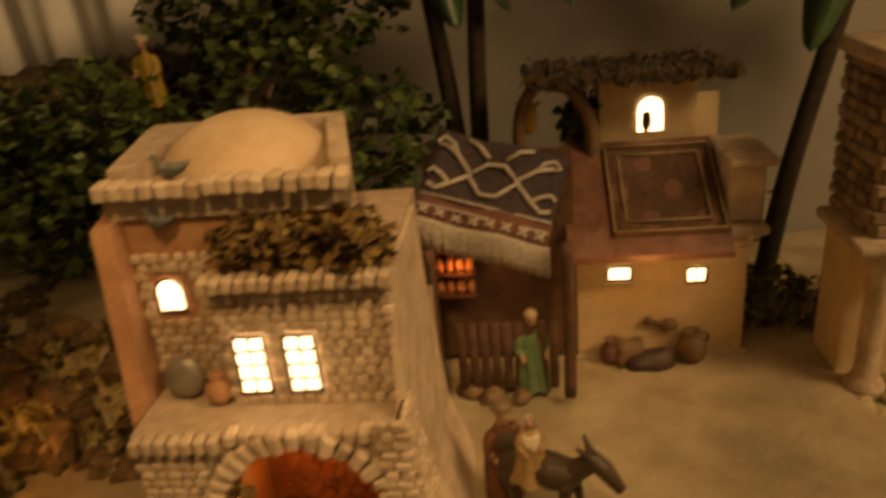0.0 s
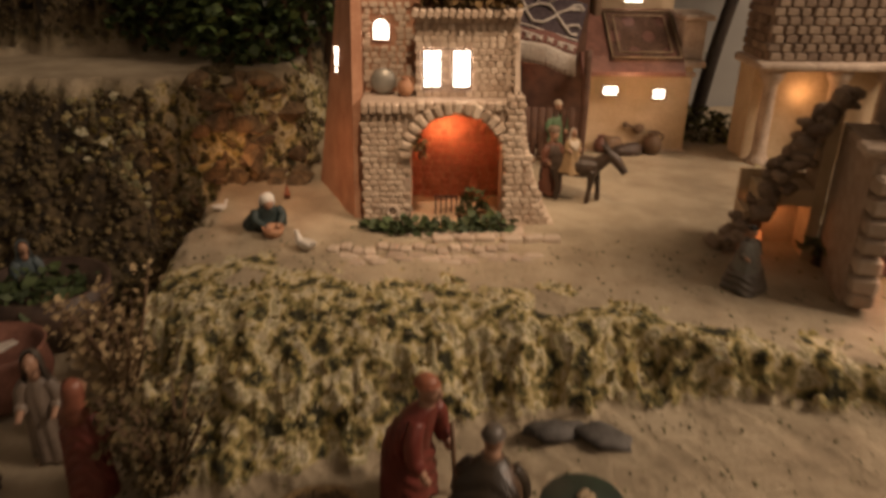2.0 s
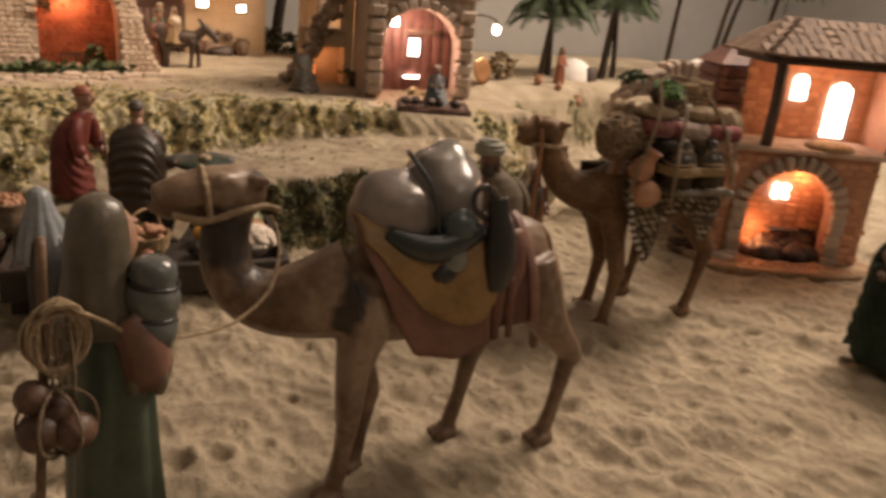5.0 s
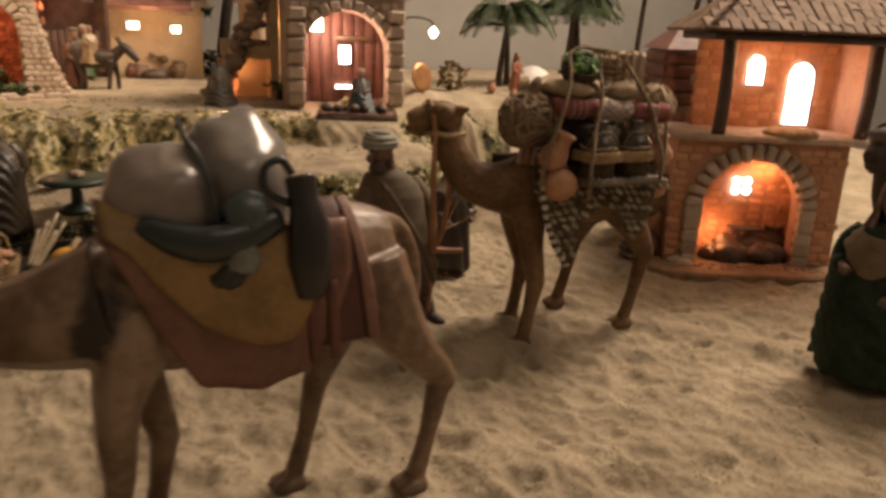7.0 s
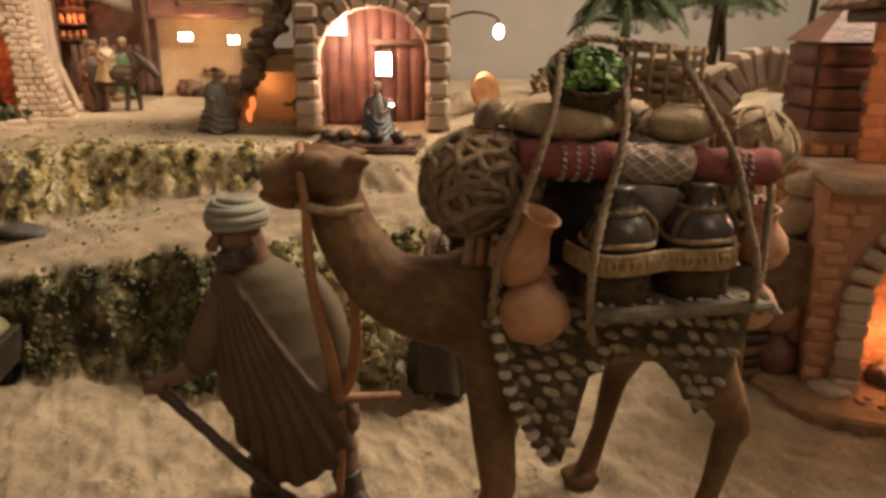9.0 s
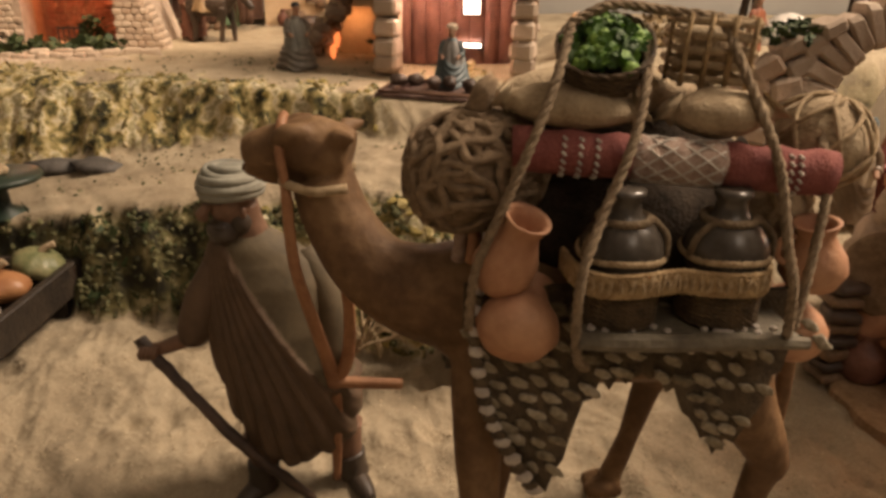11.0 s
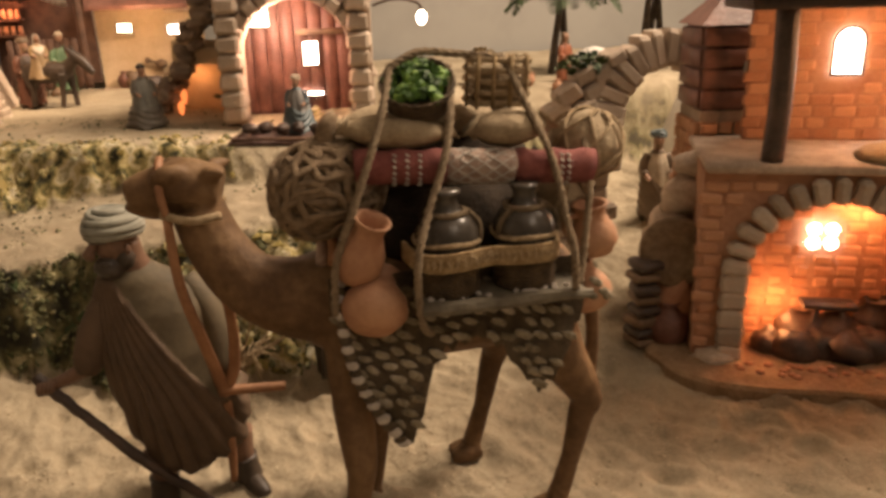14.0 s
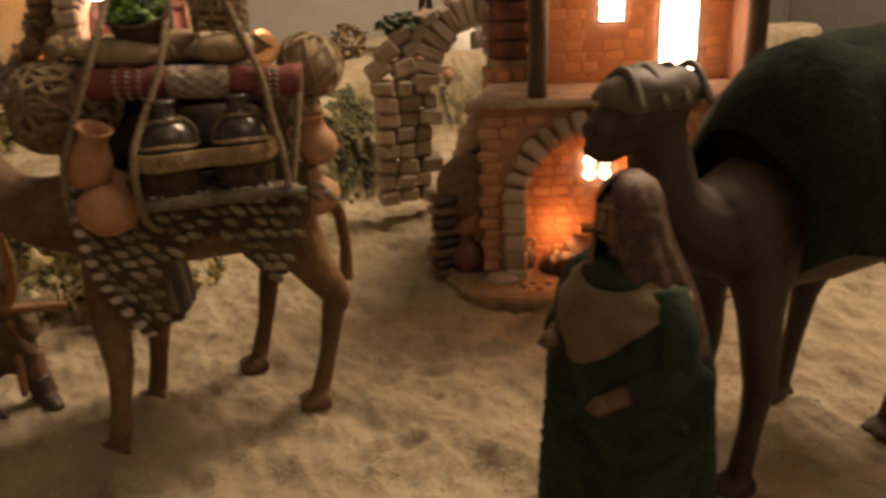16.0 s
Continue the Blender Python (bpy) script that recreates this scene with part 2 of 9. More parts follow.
def ground(x, y):
    """Height of the sand and how mossy it is there."""
    x, y = np.asarray(x, float), np.asarray(y, float)
    wob = 0.012 * fbm(x, y, 40, 3)
    x, y = np.atleast_1d(x), np.atleast_1d(y)
    low = SAND + 0.0050 * fbm(x, y, 26, 1) + 0.0013 * fbm(x, y, 105, 2, 4) + 0.85 * trampled(x, y) + 0.0026 * (0.4 - np.abs(fbm(x, y, 48, 31, 3))) + 0.02 * sstep((x - 0.62) / 0.3) * sstep((y + 0.25) / 0.4)
    low = low - 0.03 * sstep((-0.14 - x) / 0.18)
    low = low + 0.002 * fbm(x * 2.2, y * 0.7, 60, 7)
    # middle terrace, which climbs to the east
    tz = np.interp(x, [-0.6, -0.35, -0.1, 0.1, 0.25, 0.45], [0.305, 0.325, 0.362, 0.392, 0.415, 0.435]) + 0.002 * fbm(x, y, 50, 4)
    lip = np.interp(x, LIP_X, LIP_Y) + wob
    soft = np.interp(x, [-0.5, -0.25, -0.15, 0.02, 0.17, 0.26, 0.5], [0.16, 0.12, 0.05, 0.035, 0.045, 0.105, 0.10])
    t = np.sqrt(sstep((y - lip + soft * 0.8) / soft)) * sstep((0.52 - x + wob) / 0.05)
    h = low + (np.maximum(tz, low) - low) * t
    moss = np.where((t > 0.06) & (t < 0.93) & (x > -0.22), 1.0, 0.0)
    # upper plateau
    pz = 0.462 + 0.003 * fbm(x, y, 22, 5) - 0.038 * sstep((x - 0.62) / 0.08) * sstep((0.44 - y) / 0.12)
    top, foot = np.interp(x, TOP_X, TOP_Y), np.interp(x, FOOT_X, FOOT_Y)
    p = sstep((y - foot + wob) / np.maximum(top - foot, 0.02))
    p = np.sqrt(p)
    p = p * sstep((x + 0.53 + wob) / 0.07) * sstep((np.where(y > 0.36, 2.3, 0.98) - x - 0.15 * sstep((0.5 - y) / 0.4) + wob) / 0.16)
    mound = 0.05 * np.exp(-(((x - 0.66) / 0.07) ** 2 + ((y - 0.36) / 0.12) ** 2))
    h2 = h + (pz + mound - h) * p
    band = ((p > 0.1) & (p < 0.93)) | ((p >= 0.93) & (y < top + 0.028 + 3.5 * wob) & (x < 0.36))
    fade = sstep((0.40 - x) / 0.08)
    moss2 = np.where(band, 1.0, 0.0) * np.maximum(fade, sstep((x - 0.44) / 0.05) * sstep((0.62 - x) / 0.05))
    # bank face behind the stone arch takes the dark ramp too
    east = np.where((p > 0.10) & (p < 0.985), 1.0, 0.0) * sstep((x - 0.63) / 0.05) * sstep((0.42 - y) / 0.08)
    moss2 = np.maximum(moss2, east)
    h2 = h2 + (0.008 * fbm(x, y, 60, 6, 4) + 0.014 * (0.35 - np.abs(fbm(x, y, 34, 21, 3))) + 0.006 * (0.35 - np.abs(fbm(x, y, 130, 23, 3)))) * moss2 * np.sin(np.pi * p)
    h2 = h2 + (0.006 * fbm(x, y, 95, 8, 4) + 0.008 * (0.35 - np.abs(fbm(x, y, 45, 22, 3)))) * moss
    # hollow and hill to the west
    hollow = sstep((-0.50 - x) / 0.06) * sstep((y - 0.20) / 0.12)
    # a ledge with a steep face, a mossy slope before it and a cliff behind it
    jag = 0.020 * fbm(x, y, 26, 9) + 0.006 * fbm(x, y, 70, 10, 4)
    west = sstep((-0.335 - x + 0.5 * jag) / 0.045)
    face = west * sstep((y - 0.665 + jag) / 0.055)
    slope = sstep((-0.50 - x + jag) / 0.13) * np.clip((y - 0.50 + 0.5 * jag) / 0.22, 0, 1)
    h2 = h2 + 0.008 * hollow * fbm(x, y, 30, 15) * (1 - np.maximum(face, slope))
    h2 = h2 + (0.628 - h2) * np.maximum(face, slope)
    cliff = sstep((-0.33 - x + jag) / 0.10) * sstep((y - 0.93 + jag) / 0.10)
    h2 = h2 + cliff * (0.21 + 0.6 * jag)
    crust = np.sin(np.pi * np.clip(np.maximum(face, slope), 0, 1)) + np.sin(np.pi * cliff)
    h2 = h2 + crust * (0.012 * np.abs(fbm(x, y, 38, 12, 4)) + 0.008 * fbm(x, y, 90, 13, 4))
    # slope, cliff and hollow all take the darkened hill ramp
    moss3 = np.maximum(np.maximum(sstep(slope * 5) * sstep((0.97 - slope) * 12) * (slope > face), sstep(cliff * 4)), hollow * 0.8 * (1 - face) * sstep((y - 0.36) / 0.1))
    moss2 = np.maximum(moss2, np.where((face > 0.05) & (face < 0.96) & (slope < 0.9), 1.0, 0.0))
    dark_bank = np.maximum(np.where(moss > moss2, sstep((0.30 - x) / 0.08), 0.0), east)
    return h2, np.clip(np.maximum(np.maximum(moss, moss2), moss3), 0, 1), np.clip(moss3, 0, 1), dark_bank


def gz(x, y):
    return float(ground(x, y)[0][0])


def ground_material():
    m = mat("fine_sand", [(0.285, 0.23, 0.153), (0.37, 0.302, 0.203)], (0.44, 0.365, 0.252), 0.95, 16, 0.7, fine=30)
    nt = m.node_tree
    b = nt.nodes["Principled BSDF"]
    at = nt.nodes.new("ShaderNodeAttribute")
    at.attribute_name = "moss"
    tc = nt.nodes.new("ShaderNodeTexCoord")
    n = nt.nodes.new("ShaderNodeTexNoise")
    n.inputs["Scale"].default_value, n.inputs["Detail"].default_value = 46, 9
    nt.links.new(tc.outputs["Object"], n.inputs["Vector"])
    ramp = nt.nodes.new("ShaderNodeValToRGB")
    for pos, c in ((0.37, (0.03, 0.028, 0.012)), (0.42, (0.13, 0.115, 0.042)), (0.47, (0.29, 0.235, 0.09)), (0.51, (0.47, 0.38, 0.18)), (0.56, (0.57, 0.50, 0.35)), (0.61, (0.27, 0.235, 0.10)), (0.68, (0.54, 0.47, 0.33))):
        e = ramp.color_ramp.elements.new(pos)
        e.color = (*c, 1)
    ramp.color_ramp.elements.remove(ramp.color_ramp.elements[0])
    ramp.color_ramp.elements.remove(ramp.color_ramp.elements[-1])
    nt.links.new(n.outputs["Fac"], ramp.inputs[0])
    mix = nt.nodes.new("ShaderNodeMix")
    mix.data_type = "RGBA"
    old = b.inputs["Base Color"].links[0].from_socket
    nt.links.new(at.outputs["Fac"], mix.inputs[0])
    nt.links.new(old, mix.inputs[6])
    nt.links.new(ramp.outputs[0], mix.inputs[7])
    # dark moss of the lower bank; same dark ramp behind the stone arch
    dark_bank_at = nt.nodes.new("ShaderNodeAttribute")
    dark_bank_at.attribute_name = "dark_bank"
    ramp3 = nt.nodes.new("ShaderNodeValToRGB")
    for pos, c in ((0.40, (0.018, 0.016, 0.007)), (0.50, (0.07, 0.06, 0.022)), (0.58, (0.15, 0.13, 0.05)), (0.68, (0.40, 0.35, 0.20))):
        ramp3.color_ramp.elements.new(pos).color = (*c, 1)
    ramp3.color_ramp.elements.remove(ramp3.color_ramp.elements[0])
    ramp3.color_ramp.elements.remove(ramp3.color_ramp.elements[-1])
    nt.links.new(n.outputs["Fac"], ramp3.inputs[0])
    mix3 = nt.nodes.new("ShaderNodeMix")
    mix3.data_type = "RGBA"
    nt.links.new(dark_bank_at.outputs["Fac"], mix3.inputs[0])
    nt.links.new(mix.outputs[2], mix3.inputs[6])
    nt.links.new(ramp3.outputs[0], mix3.inputs[7])
    # bare brown rock of the hill, its ramp darkened to hold the hill's shade
    hill_at = nt.nodes.new("ShaderNodeAttribute")
    hill_at.attribute_name = "hill"
    ramp2 = nt.nodes.new("ShaderNodeValToRGB")
    for pos, c in ((0.38, (0.018, 0.013, 0.007)), (0.52, (0.07, 0.048, 0.022)), (0.68, (0.15, 0.11, 0.055))):
        e = ramp2.color_ramp.elements.new(pos)
        e.color = (*c, 1)
    ramp2.color_ramp.elements.remove(ramp2.color_ramp.elements[0])
    ramp2.color_ramp.elements.remove(ramp2.color_ramp.elements[-1])
    nt.links.new(n.outputs["Fac"], ramp2.inputs[0])
    mix2 = nt.nodes.new("ShaderNodeMix")
    mix2.data_type = "RGBA"
    nt.links.new(hill_at.outputs["Fac"], mix2.inputs[0])
    nt.links.new(mix3.outputs[2], mix2.inputs[6])
    nt.links.new(ramp2.outputs[0], mix2.inputs[7])
    nt.links.new(mix2.outputs[2], b.inputs["Base Color"])
    # coarse clumps and pits
    n3 = nt.nodes.new("ShaderNodeTexNoise")
    n3.inputs["Scale"].default_value, n3.inputs["Detail"].default_value, n3.inputs["Roughness"].default_value = 130, 7, 0.7
    nt.links.new(tc.outputs["Object"], n3.inputs["Vector"])
    b2 = nt.nodes.new("ShaderNodeBump")
    b2.inputs["Strength"].default_value, b2.inputs["Distance"].default_value = 0.8, 0.0045
    nt.links.new(n3.outputs["Fac"], b2.inputs["Height"])
    nt.links.new(b.inputs["Normal"].links[0].from_socket, b2.inputs["Normal"])
    nt.links.new(b2.outputs[0], b.inputs["Normal"])
    return m


def build_ground():
    xs = np.concatenate([np.arange(-1.25, -0.5, 0.008), np.arange(-0.5, 1.05, 0.0032), np.arange(1.05, 2.0, 0.01)])
    ys = np.concatenate([np.arange(-1.35, -0.86, 0.008), np.arange(-0.86, 0.32, 0.0032), np.arange(0.32, 1.25, 0.007)])
    gx, gy = np.meshgrid(xs, ys)
    h, moss, hill, dark_bank = ground(gx, gy)
    nx, ny = len(xs), len(ys)
    co = np.stack([gx, gy, h], -1).reshape(-1, 3)
    idx = np.arange(nx * ny).reshape(ny, nx)
    faces = np.stack([idx[:-1, :-1], idx[:-1, 1:], idx[1:, 1:], idx[1:, :-1]], -1).reshape(-1, 4)
    me = bpy.data.meshes.new("ground")
    me.from_pydata(co.tolist(), [], faces.tolist())
    at = me.attributes.new("moss", "FLOAT", "POINT")
    at.data.foreach_set("value", moss.reshape(-1).astype(np.float32))
    at = me.attributes.new("hill", "FLOAT", "POINT")
    at.data.foreach_set("value", hill.reshape(-1).astype(np.float32))
    at = me.attributes.new("dark_bank", "FLOAT", "POINT")
    at.data.foreach_set("value", dark_bank.reshape(-1).astype(np.float32))
    me.materials.append(ground_material())
    me.polygons.foreach_set("use_smooth", [True] * len(me.polygons))
    tagged(new("ground", me), "pale sand with footprints and mossy banks in three levels", "ground", kind="structure")


build_ground()


def scatter(name, label, count, seed, region, size, material, mossy=True, shape="lump"):
    """Many small lumps or leaves on the banks, joined as one."""
    rng = np.random.default_rng(seed)
    x0, x1, y0, y1 = region
    px, py = rng.uniform(x0, x1, count * 6), rng.uniform(y0, y1, count * 6)
    h, moss = ground(px, py)[:2]
    ok = (moss > 0.5) if mossy else (moss < 0.3 + (mossy is None))
    px, py, h = px[ok][:count], py[ok][:count], h[ok][:count]
    n = len(px)
    s = rng.uniform(size[0], size[1], n)
    if shape == "lump":
        base = np.array([(1, 0, 0), (0, 1, 0), (-1, 0, 0), (0, -1, 0), (0, 0, 1), (0, 0, -1)], float)
        tri = np.array([(0, 1, 4), (1, 2, 4), (2, 3, 4), (3, 0, 4), (1, 0, 5), (2, 1, 5), (3, 2, 5), (0, 3, 5)])
        v = base[None] * s[:, None, None] * rng.uniform(0.5, 1.3, (n, 6, 1))
    elif shape == "flake":
        base = np.array([(0, -0.45, 0)] + [(math.cos(w), -0.2, 0.75 * math.sin(w)) for w in np.linspace(0, math.tau, 7)[:6]] + [(0, 0.3, 0)], float)
        tri = np.array([(0, 1 + i, 1 + (i + 1) % 6) for i in range(6)] + [(7, 1 + (i + 1) % 6, 1 + i) for i in range(6)])
        v = base[None] * s[:, None, None] * rng.uniform(0.55, 1.3, (n, 8, 1))
    else:
        base = np.array([(0, 0, 0), (0.5, 0.1, 0.6), (0, 0.2, 1.2), (-0.5, 0.1, 0.6)], float)
        tri = np.array([(0, 1, 2), (0, 2, 3)])
        v = base[None] * s[:, None, None] * rng.uniform(0.7, 1.2, (n, 4, 1))
    a = rng.uniform(-0.9, 0.9, n) if shape == "flake" else rng.uniform(0, math.tau, n)
    tilt = rng.uniform(-0.7, 0.7, n)
    ca, sa, ct, st = np.cos(a)[:, None], np.sin(a)[:, None], np.cos(tilt)[:, None], np.sin(tilt)[:, None]
    x, y, z = v[..., 0], v[..., 1], v[..., 2]
    y, z = y * ct - z * st, y * st + z * ct
    x, y = x * ca - y * sa, x * sa + y * ca
    co = np.stack([x + px[:, None], y + py[:, None], z + h[:, None]], -1)
    k = co.shape[1]
    faces = (tri[None] + (np.arange(n) * k)[:, None, None]).reshape(-1, 3)
    me = bpy.data.meshes.new(name)
    me.from_pydata(co.reshape(-1, 3).tolist(), [], faces.tolist())
    me.materials.append(material)
    me.polygons.foreach_set("use_smooth", [shape != "flake"] * len(me.polygons))
    return tagged(new(name, me), label, "moss", kind="stuff")


scatter("bank_moss", "yellow and olive lichen flakes covering the upper bank", 900, 1, (-0.56, 0.42, 0.0, 0.32), (0.0012, 0.0042), M_MOSS)
M_FLAKE = mat("pale_lichen_flake", [(0.09, 0.075, 0.03), (0.32, 0.25, 0.07), (0.36, 0.31, 0.17), (0.17, 0.17, 0.07)], (0.58, 0.52, 0.38), 0.85, 60, 0.8, per="island")
scatter("bank_lichen", "pale cream and yellow flakes of lichen on the upper bank", 520, 12, (-0.50, 0.42, 0.0, 0.32), (0.0025, 0.0065), M_FLAKE, shape="flake")
scatter("bank_lichen", "pale flakes of lichen on the face of the ledge", 380, 13, (-0.72, -0.33, 0.62, 0.74), (0.004, 0.012), M_FLAKE, shape="flake")
scatter("bank_lichen", "cream flakes of lichen on the rocky end of the bank", 420, 14, (0.25, 0.54, -0.25, -0.02), (0.003, 0.009), M_FLAKE, shape="flake")
scatter("bank_moss", "dark olive moss tufts on the rocky end of the bank", 700, 15, (0.22, 0.54, -0.25, 0.02), (0.002, 0.006), M_DKMOSS)
scatter("bank_moss", "dark olive moss tufts on the lower bank", 1500, 2, (-0.1, 0.27, -0.20, 0.1), (0.0015, 0.0045), M_DKMOSS)
scatter("bank_leaves", "small dark leaves growing out of the lower bank", 260, 3, (-0.1, 0.28, -0.18, 0.05), (0.004, 0.010), M_GREEN, shape="leaf")
scatter("bank_leaves", "sparse dry leaves on the upper bank", 70, 4, (-0.56, 0.42, 0.0, 0.32), (0.005, 0.018), M_MOSS, shape="leaf")
# dark lumps matching the dark ramp behind the arch
scatter("bank_moss", "dark lumps on the bank behind the stone arch", 700, 16, (0.64, 1.0, -0.02, 0.42), (0.002, 0.007), M_DKMOSS)
scatter("hill_moss", "brown moss and crumbs of rock on the hill, darkened for its shade", 5500, 5, (-1.15, -0.30, 0.42, 1.12), (0.003, 0.010), M_ROCKMOSS)
scatter("bank_crumbs", "dark crumbs of earth on the sand's edge", 700, 7, (-0.45, 0.5, -0.02, 0.45), (0.0008, 0.003), M_DKMOSS, mossy=False)
scatter("sand_grains", "coarse pale grains strewn over the sand", 14000, 6, (-0.5, 1.0, -0.85, -0.1), (0.0004, 0.0014), mat("grit", (0.19, 0.14, 0.08), (0.60, 0.50, 0.35), 0.9, 50, 0, per="island"), mossy=False)


def build_room():
    def slab(name, c, s, m, label, cat):
        bm = bmesh.new()
        box(bm, c, s)
        tagged(link(name, bm, m, smooth=False), label, cat, kind="structure")
    slab("wall_north", (0.6, 1.30, 1.0), (5.2, 0.08, 3.6), M_WALL, "plain beige painted wall behind the scenery", "wall")
    slab("wall_east", (2.85, -0.6, 1.0), (0.08, 3.7, 3.6), M_WALL, "plain beige painted side wall", "wall")
    slab("wall_west", (-1.65, -0.6, 1.0), (0.08, 3.7, 3.6), M_WALL, "plain beige painted side wall", "wall")
    slab("wall_south", (0.6, -2.45, 1.0), (5.2, 0.08, 3.6), M_WALL, "plain beige painted wall behind the viewer", "wall")
    slab("floor", (0.6, -0.6, -0.72), (5.2, 4.0, 0.08), M_WOOD, "brown wooden room floor", "floor")
    slab("ceiling", (0.6, -0.6, 2.5), (5.2, 4.0, 0.08), M_CEIL, "plain white ceiling", "ceiling")


build_room()


# ---- building pieces ----
def arch_ring(cx, half, spring, rise, seg):
    return [(cx - half * math.cos(math.pi * i / seg), spring + rise * math.sin(math.pi * i / seg)) for i in range(seg + 1)]


def arch_wall(bm, x0, x1, z0, z1, cx, half, spring, y0, y1, rise=None, seg=12):
    """A wall from x0 to x1 with an arched way through it."""
    rise = half if rise is None else rise
    box(bm, ((x0 + cx - half) / 2, (y0 + y1) / 2, (z0 + z1) / 2), (cx - half - x0, y1 - y0, z1 - z0))
    box(bm, ((x1 + cx + half) / 2, (y0 + y1) / 2, (z0 + z1) / 2), (x1 - cx - half, y1 - y0, z1 - z0))
    loft(bm, [[(x, y0, z), (x, y1, z), (x, y1, z1), (x, y0, z1)] for x, z in arch_ring(cx, half, spring, rise, seg)])


def plain(bm, x0, x1, y0, y1, z0, z1, **k):
    box(bm, ((x0 + x1) / 2, (y0 + y1) / 2, (z0 + z1) / 2), (x1 - x0, y1 - y0, z1 - z0), **k)


def piece_mesh(name, s, bevel, jag, material, seed):
    """One stone or brick, its mesh shared by all of its like."""
    random.seed(seed)
    bm = bmesh.new()
    box(bm, (0, 0, 0), s, bevel=bevel, jag=jag)
    me = bpy.data.meshes.new(name)
    bmesh.ops.recalc_face_normals(bm, faces=bm.faces)
    bm.to_mesh(me)
    bm.free()
    me.materials.append(material)
    return me


def lay(name, me, parent, m):
    ob = new(name, me)
    ob.parent = parent
    ob.matrix_basis = m
    return ob


def courses(parent, name, x0, x1, z0, z1, y, bw, bh, depth, material, keep=None, seed=1, turn=0.0, base=None):
    """Brick courses on a wall's face; keep(x, z) says where they lie."""
    kinds = [piece_mesh(name, (bw * w, depth, bh * 0.92), bw * 0.10, bw * 0.05, material, seed * 10 + i) for i, w in enumerate((0.94, 0.86, 0.7))]
    rng = random.Random(seed)
    z, row = z0 + bh / 2, 0
    while z < z1 - bh * 0.3:
        x = x0 + (bw * 0.25 if row % 2 else bw * 0.5)
        while x < x1 - bw * 0.2:
            if keep is None or keep(x, z):
                p = pose(x, y + rng.uniform(-0.0006, 0.0006), z, rng.uniform(-2, 2), rng.uniform(-2, 2), rng.uniform(-2, 2))
                lay(name, rng.choice(kinds), parent, (base @ p) if base else p)
            x += bw * rng.uniform(0.92, 1.05)
        z += bh
        row += 1


def voussoirs(parent, name, cx, half, spring, rise, y, depth, size, n, material, seed=3):
    me = [piece_mesh(name, (size, depth, 1.9 * (half * math.pi) / (2 * n)), size * 0.15, size * 0.08, material, seed + i) for i in range(3)]
    for i in range(n):
        a = math.pi * (i + 0.5) / n
        x, z = cx - (half + size * 0.5) * math.cos(a), spring + (rise + size * 0.5) * math.sin(a)
        lay(name, me[i % 3], parent, pose(x, y, z, 0, -180 + math.degrees(a), 0))


def window(parent, cx, cz, y, w, h, arch=False, bars=(1, 1), frame_mat=None, t=0.0014, depth=0.004):
    """A lit window: pane, frame round it and glazing bars, facing -y."""
    bm = bmesh.new()
    if arch:
        pts = [(cx - w / 2, cz - h / 2)] + [(x, z) for x, z in arch_ring(cx, w / 2, cz + h / 2 - w / 2, w / 2, 8)] + [(cx + w / 2, cz - h / 2)]
    else:
        pts = [(cx - w / 2, cz - h / 2), (cx - w / 2, cz + h / 2), (cx + w / 2, cz + h / 2), (cx + w / 2, cz - h / 2)]
    loft(bm, [[(x, y, z) for x, z in pts], [(x, y + 0.002, z) for x, z in pts]])
    holder = part("window", bm, M_BULB, parent, "brightly lit window pane", smooth=False)
    fm = frame_mat or M_DARKWOOD
    bm = bmesh.new()
    ring = pts + [pts[0]]
    for a, b in zip(ring, ring[1:]):
        tube(bm, [(a[0], y - 0.001, a[1]), (b[0], y - 0.001, b[1])], t, 6, 1)
    part("frame", bm, fm, holder)
    for i in range(1, bars[0]):
        bm = bmesh.new()
        x = cx - w / 2 + w * i / bars[0]
        box(bm, (x, y - 0.001, cz), (t * 1.1, 0.0016, h))
        part("glazing_bar", bm, fm, holder)
    for i in range(1, bars[1]):
        bm = bmesh.new()
        box(bm, (cx, y - 0.0012, cz - h / 2 + h * i / bars[1]), (w, 0.0016, t * 1.1))
        part("glazing_bar", bm, fm, holder)
    return holder


def leaves(bm, n, c, r, size, rng, slot=0):
    """Small folded leaves filling a rounded mass."""
    for _ in range(n):
        d = Vector((rng.gauss(0, 1), rng.gauss(0, 1), rng.gauss(0, 1))).normalized() * rng.uniform(0.3, 1) ** 0.5
        p = Vector((c[0] + d.x * r[0], c[1] + d.y * r[1], c[2] + d.z * r[2]))
        s = size * rng.uniform(0.6, 1.3)
        m = Matrix.Translation(p) @ Euler((rng.uniform(-1, 1), rng.uniform(-1, 1), rng.uniform(0, 6.3))).to_matrix().to_4x4()
        a, b, e, f = [bm.verts.new(m @ Vector(q)) for q in ((0, 0, 0), (s * 0.4, s * 0.5, s * 0.12), (0, s, 0), (-s * 0.4, s * 0.5, s * 0.12))]
        bm.faces.new((a, b, e)).material_index = slot
        bm.faces.new((a, e, f)).material_index = slot


# ---- domed tower house ----
# brick coloured red, as the lamp inside the arch lights it
M_REDLITBRICK = mat("red_lit_brick", (0.30, 0.11, 0.06), (0.44, 0.19, 0.11), 0.8, 60, 0.6, per="object")


